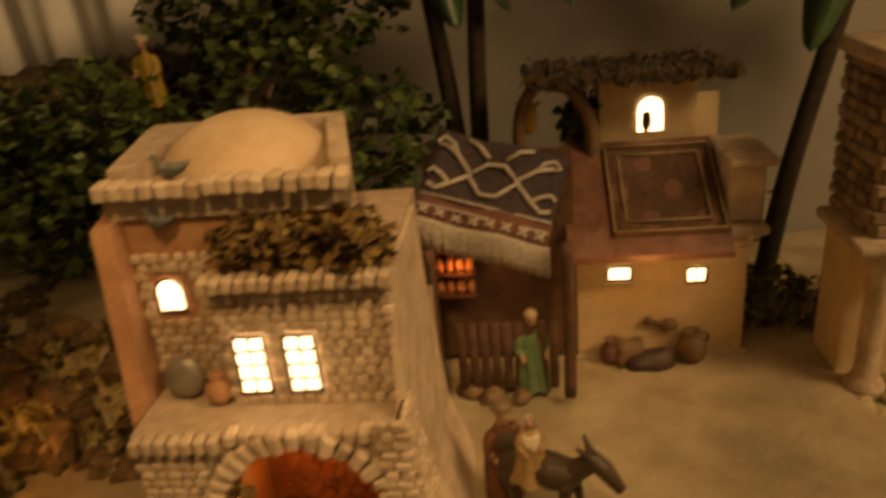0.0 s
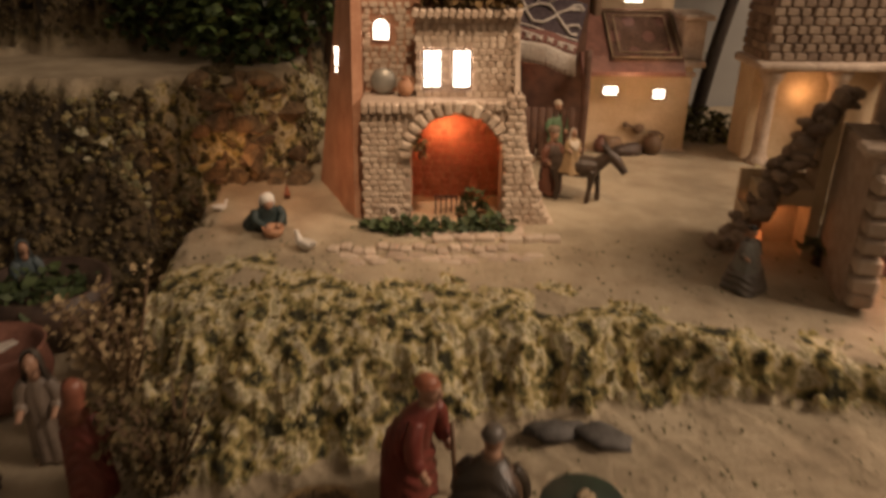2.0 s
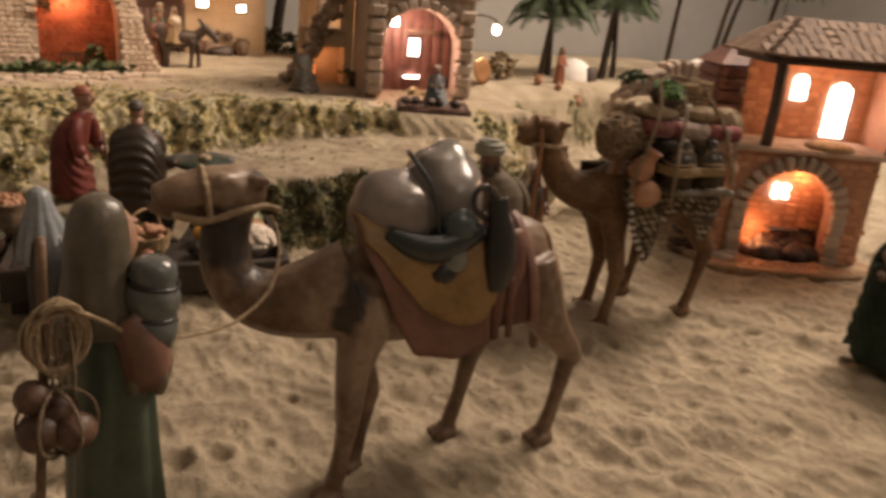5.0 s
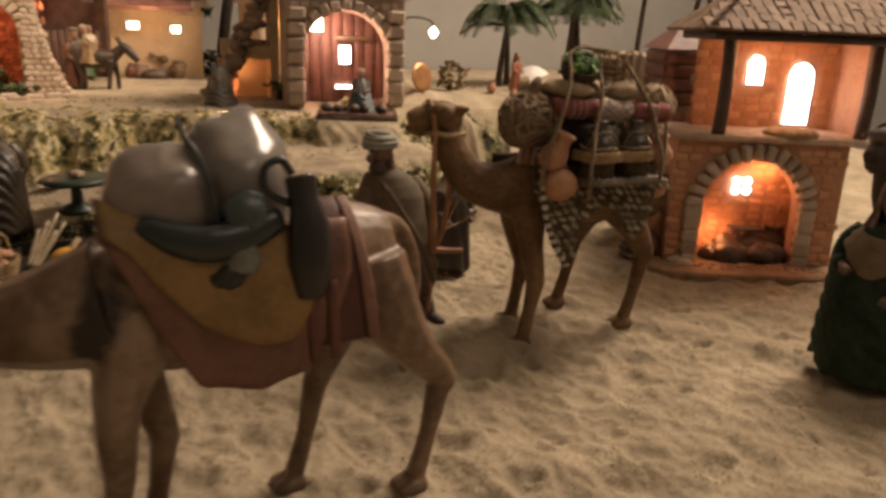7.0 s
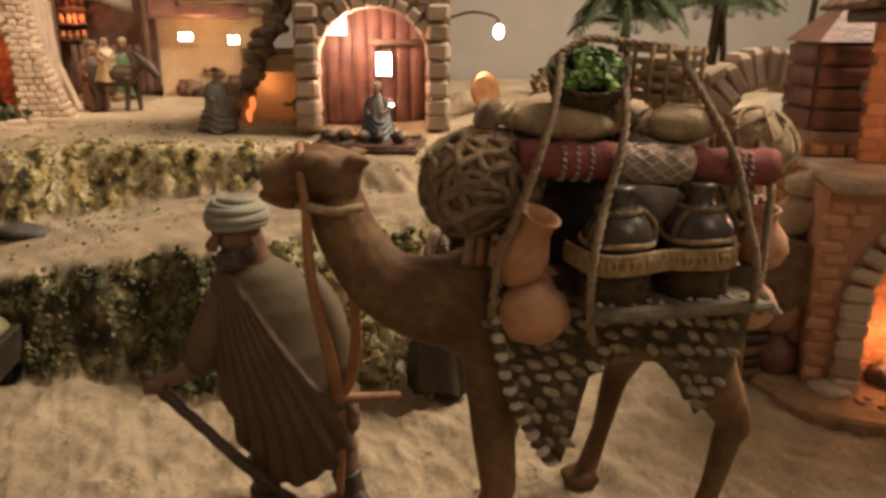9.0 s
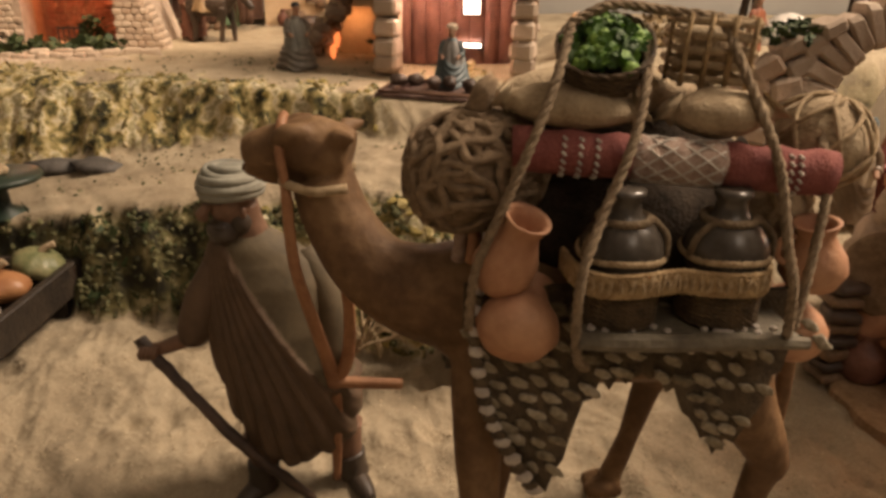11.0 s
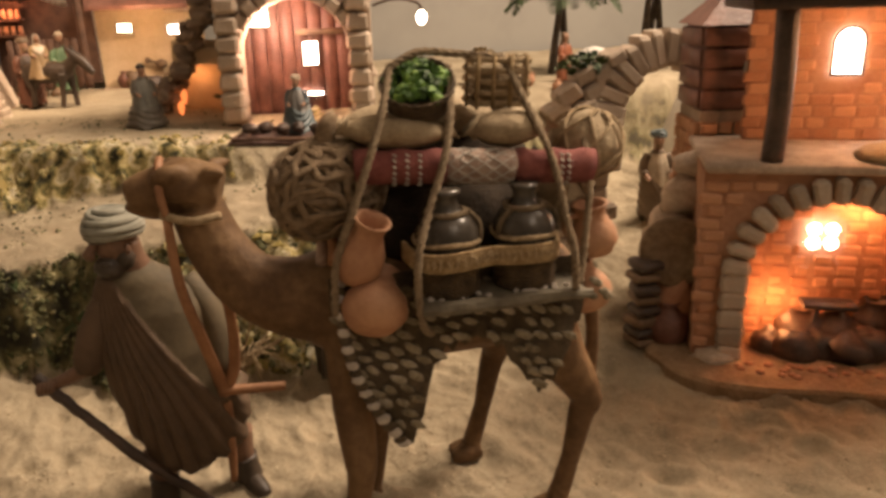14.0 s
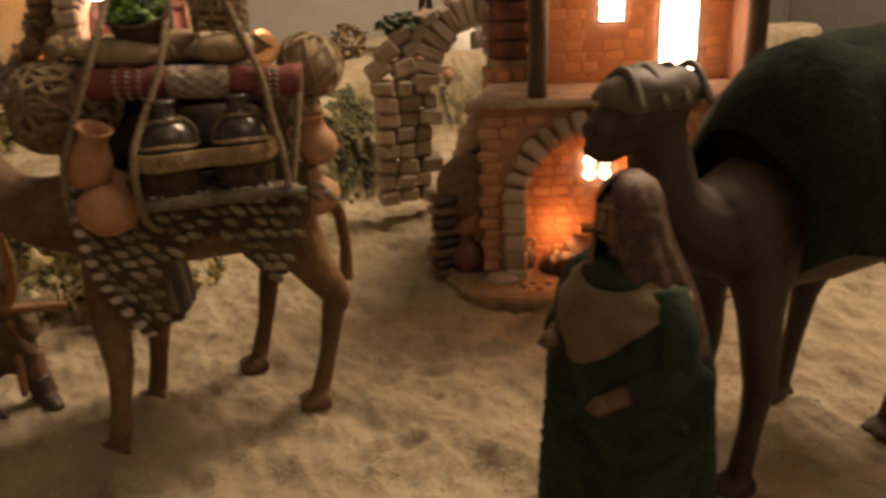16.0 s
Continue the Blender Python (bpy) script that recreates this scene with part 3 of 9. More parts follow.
def tower_house():
    o = (-0.11, 0.50, 0.455)
    t = thing("tower_house", Matrix.Translation(o), "pale brick tower house with a dome, lit windows and glowing arch", "house")
    bm = bmesh.new()
    arch_wall(bm, -0.112, 0.112, 0, 0.185, 0.024, 0.066, 0.104, 0.0, 0.05)
    lower = part("lower_wall", bm, M_MORTAR, t, smooth=False)
    for x0, x1, z0 in ((-0.112, -0.102, 0), (0.1015, 0.1115, 0), (-0.1015, 0.101, 0.172)):
        bm = bmesh.new()
        plain(bm, x0, x1, 0.0505, 0.25, z0, 0.185)
        part("lower_ceiling" if z0 else "lower_side_wall", bm, M_MORTAR, t, smooth=False)
    for x0, x1, y0, y1 in ((-0.102, 0.102, 0.105, 0.115), (-0.102, -0.05, 0.05, 0.1045)):
        bm = bmesh.new()
        plain(bm, x0, x1, y0, y1, 0.0, 0.171)
        inside = part("inner_wall", bm, M_TERRA, t, "terracotta red inner wall lit by a lamp", smooth=False)
        if y1 > 0.11:
            courses(inside, "brick", -0.04, 0.10, 0.0, 0.165, y0 - 0.001, 0.015, 0.010, 0.004, M_REDLITBRICK, seed=31)
    bm = bmesh.new()
    plain(bm, -0.035, 0.105, 0.04, 0.24, 0.185, 0.30)
    upper = part("upper_wall", bm, M_MORTAR, t, smooth=False)
    bm = bmesh.new()
    loft(bm, [[(-0.112, 0.075, z), (0.080, 0.075, z), (0.045, 0.235, z), (-0.112, 0.24, z)] for z in (0.185, 0.345)])
    # terracotta colour also carries the red lamplight on this wall
    attic = part("attic_wall", bm, M_TERRA, t, "reddish plaster showing between the bricks, reddened further for red lamplight", smooth=False)
    # battered brick buttress to the east
    def flare(z):
        return float(np.interp(z, [-0.01, 0.03, 0.08, 0.13, 0.2, 0.31], [0.178, 0.154, 0.136, 0.124, 0.114, 0.108]))
    bm = bmesh.new()
    loft(bm, [[(0.0945, -0.008, z), (flare(z) - 0.006, -0.008, z), (flare(z) - 0.003, 0.002, z), (flare(z) - 0.003, 0.0405, z), (0.1125, 0.0405, z), (0.1125, -0.0005, z), (0.0945, -0.0005, z)] for z in np.linspace(-0.012, 0.198, 12)])
    buttress = part("buttress", bm, M_MORTAR, t, "brick buttress flaring to its foot", smooth=False)
    courses(buttress, "brick", 0.094, 0.175, -0.008, 0.2, -0.0072, 0.0135, 0.0094, 0.007, M_BRICK, keep=lambda x, z: x < flare(z) - 0.002, seed=17)
    for i in range(21):
        z = -0.004 + 0.0098 * i
        for j in range(4):
            lay("brick", QUOIN[(i + j) % 3], buttress, pose(flare(z) - 0.004, -0.001 + 0.0118 * j + 0.004 * (i % 2), z, random.uniform(-3, 3), random.uniform(-4, 4), random.uniform(-5, 5)))
    for i in range(10):
        lay("brick", QUOIN[i % 3], upper, pose(0.106, 0.0395, 0.2035 + 0.0098 * i, 0, random.uniform(-4, 4), random.uniform(-5, 5)))
    bm = bmesh.new()
    loft(bm, [[(0.1125 if z < 0.19 else 0.1055, 0.042 if z > 0.19 else 0.02, z), (x1, 0.042 if z > 0.19 else 0.02, z), (x1, 0.2, z), (0.1125 if z < 0.19 else 0.1055, 0.2, z)] for z, x1 in ((0.297, 0.110), (0.19, 0.114), (0.08, 0.124), (0.0, 0.15))])
    part("east_wall", bm, M_STONE, t, smooth=False)
    # west side wall, plastered and lit reddish
    bm = bmesh.new()
    loft(bm, [[(-0.128 - 0.016 * f + 0.016 * z / 0.345 * f - 0.06 * f * (1 - 0.45 * z / 0.345) + 0.006 * z, 0.012 + 0.11 * z + (0.175 - 0.09 * z) * f, z) for f in (0, 0.2, 0.4, 0.6, 0.8, 0.95, 1)] + [(-0.150, 0.243, z), (-0.113, 0.243, z), (-0.113, 0.02 + 0.11 * z, z)] for z in (0, 0.06, 0.12, 0.18, 0.24, 0.30, 0.345)])
    part("side_wall", bm, M_TERRA, t, smooth=False)
    # parapet and dome
    for name, q in (("parapet_front", ((-0.122, 0.07), (0.085, 0.07), (0.080, 0.086), (-0.122, 0.088))), ("parapet_west", ((-0.122, 0.0885), (-0.104, 0.0885), (-0.104, 0.228), (-0.150, 0.228))), ("parapet_east", ((0.064, 0.0885), (0.0805, 0.0885), (0.048, 0.228), (0.030, 0.228))), ("parapet_back", ((-0.150, 0.2285), (0.048, 0.2285), (0.044, 0.245), (-0.150, 0.245)))):
        bm = bmesh.new()
        hi = 0.372 if name == "parapet_front" else 0.382
        loft(bm, [[(x, y, z) for x, y in q] for z in (0.3455, 0.36, hi)])
        part(name, bm, M_STONE, t, "stone parapet with a worn rim", smooth=False)
    bm = bmesh.new()
    loft(bm, [[(-0.104, 0.088, z), (0.064, 0.088, z), (0.032, 0.228, z), (-0.104, 0.228, z)] for z in (0.342, 0.350)])
    part("roof_deck", bm, M_STONE, t, smooth=False)
    bm = bmesh.new()
    lathe(bm, [(0.079 * math.cos(a), 0.348 + 0.060 * math.sin(a)) for a in np.linspace(0, 1.54, 12)], (-0.028, 0.156, 0), 28)
    part("dome", bm, mat("dome_plaster", (0.48, 0.35, 0.24), (0.58, 0.45, 0.33), 0.9, 25, 0.5), t, "smooth plastered dome")
    # cornices
    for i in range(15):
        lay("cornice_stone", RIM[i % 3], t, pose(-0.036 + 0.0102 * i, 0.033, 0.302 + random.uniform(-0.001, 0.001), 0, 14, random.uniform(-5, 5)) @ Matrix.Diagonal((0.76, 0.9, 0.86, 1)))
    for i in range(7):
        lay("ledge_stone", RIM[i % 3], t, pose(-0.107 + 0.011 * i, -0.002, 0.178, 0, 0, random.uniform(-5, 5)) @ Matrix.Diagonal((0.76, 0.8, 1, 1)))
    for i in range(16):
        lay("rim_stone", RIM[i % 3], t, pose(-0.116 + 0.0129 * i, 0.066, 0.372 + random.uniform(-0.001, 0.001), 0, random.uniform(-6, 6), random.uniform(-8, 8)))
    for x in (-0.012, 0.030):
        window(t, x, 0.226, 0.0365, 0.026, 0.053, bars=(2, 4), t=0.0017)
    window(t, -0.086, 0.275, 0.0735, 0.024, 0.03, arch=True)
    bm = bmesh.new()
    for i in range(3):
        box(bm, (-0.1600, 0.143, 0.20 + i * 0.016), (0.004, 0.010, 0.012), rz=19)
    part("side_window", bm, M_BULB, t, "small lit side window")
    # terrace of low blocks and steps before the arch
    bm = bmesh.new()
    plain(bm, -0.15, 0.125, -0.055, 0.0, -0.012, 0.006, bevel=0.003)
    part("plinth", bm, M_STONE, t, smooth=False)
    for i in range(10):
        lay("kerb_block", KERB[i % 3], t, pose(-0.02 + 0.014 * i, -0.058, 0.004, 0, 0, random.uniform(-6, 6)))
    courses(lower, "brick", -0.112, -0.046, 0.0, 0.172, 0.0008, 0.0125, 0.0088, 0.006, M_BRICK, seed=2)
    courses(lower, "brick", -0.046, 0.088, 0.104, 0.176, 0.0008, 0.0125, 0.0088, 0.006, M_BRICK, keep=lambda x, z: ((x - 0.024) / 0.088) ** 2 + ((z - 0.104) / 0.088) ** 2 > 1, seed=6)
    for i in range(11):
        lay("ledge_stone", RIM[i % 3], t, pose(-0.028 + 0.0122 * i, 0.003, 0.181, 0, 0, random.uniform(-5, 5)) @ Matrix.Diagonal((0.9, 0.8, 0.8, 1)))
    courses(lower, "brick", 0.094, 0.112, 0.0, 0.18, 0.0008, 0.0125, 0.0088, 0.006, M_BRICK, seed=3)
    courses(upper, "brick", -0.035, 0.105, 0.185, 0.298, 0.0408, 0.0118, 0.0086, 0.006, M_BRICK,
            keep=lambda x, z: not (0.196 < z < 0.256 and (-0.030 < x < 0.006 or 0.012 < x < 0.048)), seed=4)
    courses(attic, "brick", -0.112, -0.042, 0.19, 0.335, 0.0758, 0.0125, 0.0088, 0.006, M_BRICK,
            keep=lambda x, z: not (0.255 < z < 0.297 and -0.105 < x < -0.067) and z < 0.315, seed=5)
    voussoirs(lower, "voussoir", 0.024, 0.066, 0.104, 0.066, -0.003, 0.012, 0.019, 17, M_BRICK)
    lamp("tower_lamp", "POINT", (o[0] + 0.01, o[1] + 0.075, o[2] + 0.13), 0.30, (1.0, 0.36, 0.13), 0.01)
    # no fixture here: unseen lamp added to redden the side wall
    lamp("side_wall_fill", "POINT", (o[0] - 0.235, o[1] + 0.03, o[2] + 0.10), 0.18, (1.0, 0.40, 0.16), 0.01)
    return t


RIM = [piece_mesh("rim_stone", (0.0115, 0.02, 0.014), 0.002, 0.001, M_BRICK, 60 + i) for i in range(3)]
QUOIN = [piece_mesh("brick", (0.0095, 0.0112, 0.0086), 0.0016, 0.001, M_BRICK, 80 + i) for i in range(3)]
KERB = [piece_mesh("kerb_block", (0.0125, 0.016, 0.014), 0.002, 0.001, M_ROCKBLOCK, 70 + i) for i in range(3)]
tower_house()
terrace = thing("terrace_kerb", Matrix.Identity(4), "row of low pale stones set in the sand before the tower", "kerb")
for i in range(15):
    kx, ky = -0.255 + 0.0165 * i, 0.392 + 0.006 * math.sin(i * 1.9)
    lay("kerb_block", KERB[i % 3], terrace, pose(kx, ky, gz(kx, ky) + 0.001, random.uniform(-5, 5), random.uniform(-5, 5), random.uniform(-12, 12)) @ Matrix.Diagonal((1.25, 1.1, 0.75, 1)))


rng = random.Random(5)
for row, (ky, n) in enumerate(((0.376, 9), (0.360, 8), (0.423, 6))):
    for i in range(n):
        kx = (-0.235 if row < 2 else -0.105) + 0.031 * i + rng.uniform(-0.004, 0.004) + 0.015 * (row == 1)
        lay("kerb_block", KERB[i % 3], terrace, pose(kx, ky + rng.uniform(-0.003, 0.003), gz(kx, ky) - (0.0045 if row < 2 else -0.002), rng.uniform(-5, 5), rng.uniform(-4, 4), rng.uniform(-7, 7)) @ Matrix.Diagonal((2.2, 0.95, 0.95, 1)))


# ---- ochre house with a rug on its porch roof ----
M_BLACKWOOD = mat("blackened_wood", (0.014, 0.010, 0.007), (0.04, 0.028, 0.018), 0.55, 50, 0.6)
M_RUG = mat("faded_red_rug", (0.085, 0.045, 0.028), (0.15, 0.08, 0.048), 0.95, 120, 0.8)
M_RUGLINE = mat("tan_rug_border", (0.30, 0.21, 0.12), (0.42, 0.31, 0.19), 0.95, 120, 0.8)


def ochre_house():
    o = (0.165, 0.885, 0.455)
    t = thing("ochre_house", Matrix.Translation(o), "ochre plaster house with lit windows and a rug on its roof", "house")
    for name, q in (("front_wall", (0.0, 0.205, 0.0, 0.012, 0.0, 0.185)), ("side_wall", (0.0, 0.012, 0.0125, 0.1695, 0.0, 0.185)), ("side_wall", (0.193, 0.205, 0.0125, 0.1695, 0.0, 0.185)), ("back_wall", (0.0, 0.205, 0.17, 0.18, 0.0, 0.30))):
        bm = bmesh.new()
        plain(bm, *q)
        part(name, bm, M_PLASTER, t, smooth=False)
    for name, q in (("cornice", (0.13, 0.212, -0.006, -0.0005, 0.15, 0.158)), ("plinth", (-0.004, 0.212, -0.006, -0.0005, 0.0, 0.008)), ("cornice", (0.17, 0.225, -0.012, 0.06, 0.168, 0.1795)), ("cornice", (0.175, 0.232, -0.008, 0.10, 0.2525, 0.262)), ("corner_block", (0.178, 0.22, 0.0, 0.0995, 0.18, 0.252))):
        bm = bmesh.new()
        plain(bm, *q, bevel=0.002)
        part(name, bm, M_STONE, t, smooth=False)
    bm = bmesh.new()
    loft(bm, [[(x, -0.045, 0.158), (x, -0.045, 0.166), (x, -0.02, 0.19), (x, 0.10, 0.262), (x, 0.10, 0.25)] for x in (-0.012, 0.178)])
    part("porch_roof", bm, M_REDWOOD, t, "dark red sloping porch roof", smooth=False)
    window(t, 0.052, 0.123, -0.002, 0.028, 0.018, t=0.0018)
    window(t, 0.145, 0.117, -0.002, 0.024, 0.02, bars=(2, 1), frame_mat=M_WOOD, t=0.002)
    bm = bmesh.new()
    box(bm, (0.052, -0.004, 0.110), (0.036, 0.008, 0.006), bevel=0.001)
    part("sill", bm, M_PLASTER, t)
    # upper room
    bm = bmesh.new()
    plain(bm, 0.04, 0.16, 0.10, 0.17, 0.25, 0.345)
    part("upper_wall", bm, M_PLASTER, t, smooth=False)
    for i in range(19):
        bm = bmesh.new()
        q = random.uniform(-0.008, 0.004)
        box(bm, (-0.048 + 0.0132 * i, 0.12 + q, 0.350 + random.uniform(-0.002, 0.002)), (0.0122, 0.135, 0.012), rz=random.uniform(-3, 3), bevel=0.003, jag=0.0025)
        part("roof_log", bm, M_BLACKWOOD, t, "dark shaggy roof log")
    bm = bmesh.new()
    rng = random.Random(21)
    for k in range(420):
        x, e = rng.uniform(-0.055, 0.198), rng.random()
        y = 0.052 + rng.uniform(-0.008, 0.006) if e < 0.5 else rng.uniform(0.05, 0.18)
        tube(bm, [(x, y, 0.358 + rng.uniform(0, 0.008)), (x + rng.uniform(-0.012, 0.012), y - rng.uniform(0.004, 0.016), 0.356 - (rng.uniform(0, 0.014) if e < 0.5 else -0.004))], [0.0012, 0.0006], 4, 1)
    tagged(part("thatch", bm, M_DARKSTRAW, t, "ragged dark brown thatch"), kind="stuff")
    window(t, 0.103, 0.296, 0.098, 0.034, 0.046, arch=True)
    bm = bmesh.new()
    blob(bm, (0.098, 0.095, 0.288), (0.007, 0.005, 0.013), seed=3)
    part("window_ornament", bm, M_DARKWOOD, t)
    # tall west side with a timber arch
    bm = bmesh.new()
    tube(bm, [(0.03, 0.09, 0.24), (0.028, 0.09, 0.29), (0.005, 0.09, 0.335), (-0.03, 0.09, 0.345)], [0.012, 0.01, 0.009, 0.008], 8)
    tube(bm, [(-0.04, 0.09, 0.345), (-0.062, 0.09, 0.30), (-0.06, 0.09, 0.2), (-0.06, 0.09, 0.0)], [0.008, 0.008, 0.009, 0.01], 8)
    part("timber_arch", bm, M_WOOD, t)
    return t


ochre_house()


def rug(name, m, w, l, label, field, border, sag=0.004):
    t = thing(name, m, label, "rug")
    bm = bmesh.new()
    nx, ny = 12, 14
    rows = [[(w * (i / nx - 0.5), l * (j / ny - 0.5), sag * math.sin(i * 1.1) * math.sin(j * 0.7)) for i in range(nx + 1)] for j in range(ny + 1)]
    rings = [row + [(x, y, z - 0.004) for x, y, z in reversed(row)] for row in rows]
    loft(bm, rings)
    part("field", bm, field, t)
    for k, (fx, fy) in enumerate(((0.94, 0.94), (0.72, 0.74))):
        bm = bmesh.new()
        x, y, z = w * fx / 2, l * fy / 2, 0.0008 + sag * 0.5
        q = [(-x, -y, z), (x, -y, z), (x, y, z), (-x, y, z)]
        for a, b in zip(q, q[1:] + q[:1]):
            tube(bm, [a, b], 0.0016, 6, 1, flat=1.0)
        part("border", bm, border, t)
    return t


rug("rug", pose(0.165 + 0.108, 0.885 + 0.030, 0.455 + 0.222, 31, 0, 0), 0.136, 0.142, "faded red rug with tan borders hung over the porch roof", M_RUG, M_RUGLINE)

M_AWN = mat("dark_woven_cloth", (0.035, 0.025, 0.03), (0.07, 0.05, 0.055), 0.95, 150, 0.7)
M_AWNRED = mat("brick_red_woven_band", (0.12, 0.05, 0.04), (0.2, 0.09, 0.07), 0.95, 150, 0.7)
M_WHITE = mat("off_white_yarn", (0.42, 0.37, 0.32), (0.6, 0.55, 0.48), 0.95, 200, 0.8)


M_BOOTH = mat("dark_booth_wood", (0.06, 0.028, 0.017), (0.12, 0.06, 0.035), 0.7, 50, 0.5)


def awning():
    t = thing("market_booth", pose(0.072, 0.815, 0.475), "wooden booth under a dark woven cloth awning with white pattern", "booth")
    up = Matrix.Translation((-0.004, 0.022, 0.243)) @ Euler((radians(48), radians(4), 0)).to_matrix().to_4x4() @ Matrix.Rotation(radians(-13), 4, "Z") @ Matrix.Diagonal((0.86, 0.74, 1, 1))

    def at(x, y, z=0.0):
        return up @ Vector((x, y, z + 0.004 * math.sin(x * 60) - 0.06 * x * (0.06 - y)))

    bm = bmesh.new()
    rings = []
    for j in range(9):
        y = -0.075 + 0.15 * j / 8
        row = [at(-0.09 + 0.18 * i / 10, y) for i in range(11)]
        rings.append(row + [p + Vector((0, 0.002, -0.003)) for p in reversed(row)])
    loft(bm, rings)
    cloth = part("awning_cloth", bm, M_AWN, t)
    bm = bmesh.new()
    rings = []
    for j in range(3):
        row = [at(-0.09 + 0.18 * i / 10, -0.074 + 0.018 * j, 0.002) for i in range(11)]
        rings.append(row + [p + Vector((0, 0.001, -0.001)) for p in reversed(row)])
    loft(bm, rings)
    part("red_band", bm, M_AWNRED, cloth)
    # woven figures: a lozenge with hooked arms, and crosses along the band
    bm = bmesh.new()

    def stroke(pts, r=0.0022):
        tube(bm, [at(x, y, 0.0030) for x, y in pts], r * 1.35, 5, 1)

    stroke([(-0.034, 0.01), (-0.010, 0.034), (0.012, 0.034), (0.034, 0.012), (0.010, -0.018), (-0.012, -0.018), (-0.034, 0.01)])
    for sx in (-1, 1):
        stroke([(0.03 * sx, 0.012), (0.055 * sx, 0.04), (0.075 * sx, 0.05)])
        stroke([(0.03 * sx, 0.012), (0.055 * sx, -0.012), (0.07 * sx, -0.025), (0.083 * sx, -0.02)])
        stroke([(0.055 * sx, 0.04), (0.062 * sx, 0.055), (0.075 * sx, 0.062), (0.083 * sx, 0.053), (0.076 * sx, 0.047)])
        stroke([(0.055 * sx, -0.012), (0.068 * sx, 0.0), (0.08 * sx, 0.006), (0.086 * sx, -0.002)])
        stroke([(0.012 * sx, 0.044), (0.028 * sx, 0.062), (0.045 * sx, 0.068)])
    stroke([(-0.088, -0.037), (0.0, -0.0365), (0.088, -0.037)], 0.0012)
    stroke([(-0.088, -0.054), (0.0, -0.0545), (0.088, -0.054)], 0.0012)
    for i in range(8):
        x = -0.078 + 0.0222 * i
        stroke([(x - 0.006, -0.068), (x, -0.062), (x + 0.006, -0.068)], 0.0016)
        stroke([(x - 0.006, -0.056), (x, -0.062), (x + 0.006, -0.056)], 0.0016)
    part("woven_figure", bm, M_WHITE, cloth)
    bm = bmesh.new()
    for i in range(46):
        x = -0.09 + 0.004 * i
        a = at(x, -0.074)
        tube(bm, [a, a + Vector((random.uniform(-0.001, 0.001), -0.003, -0.012)), a + Vector((random.uniform(-0.002, 0.002), -0.002, -0.036))], [0.0026, 0.0026, 0.0020], 5, 2)
    part("fringe", bm, M_WHITE, cloth, "off-white yarn fringe")
    for x in (-0.075, 0.075):
        bm = bmesh.new()
        tube(bm, [(x, -0.04, 0.0), (x * 1.02, -0.04, 0.10), (x, -0.04, 0.195)], 0.007, 8)
        part("post", bm, M_BOOTH, t)
    bm = bmesh.new()
    plain(bm, -0.085, 0.09, 0.06, 0.068, 0, 0.27)
    part("back_wall", bm, M_BOOTH, t, smooth=False)
    for i in range(9):
        bm = bmesh.new()
        box(bm, (-0.05 + 0.0135 * i, -0.02, 0.045), (0.0110, 0.006, 0.09), bevel=0.001, jag=0.0008)
        part("plank", bm, M_BOOTH, t)
    for z in (0.095, 0.125, 0.155):
        bm = bmesh.new()
        plain(bm, -0.082, -0.030, 0.035, 0.0595, z, z + 0.004)
        shelf = part("shelf", bm, M_BOOTH, t, smooth=False)
        for k in range(4):
            bm = bmesh.new()
            lathe(bm, [(0.002, 0), (0.0045, 0), (0.005, 0.008), (0.0035, 0.014), (0.004, 0.016), (0.001, 0.016)], (-0.075 + 0.0125 * k, 0.044, z + 0.0042), 10)
            part("red_jar", bm, M_TERRA, shelf)
    return t


awning()
lamp("booth_lamp", "POINT", (0.022, 0.838, 0.615), 0.12, (1.0, 0.36, 0.16), 0.008)
lamp("house_lamp", "POINT", (0.25, 0.80, 0.605), 0.26, (1.0, 0.55, 0.25), 0.01)


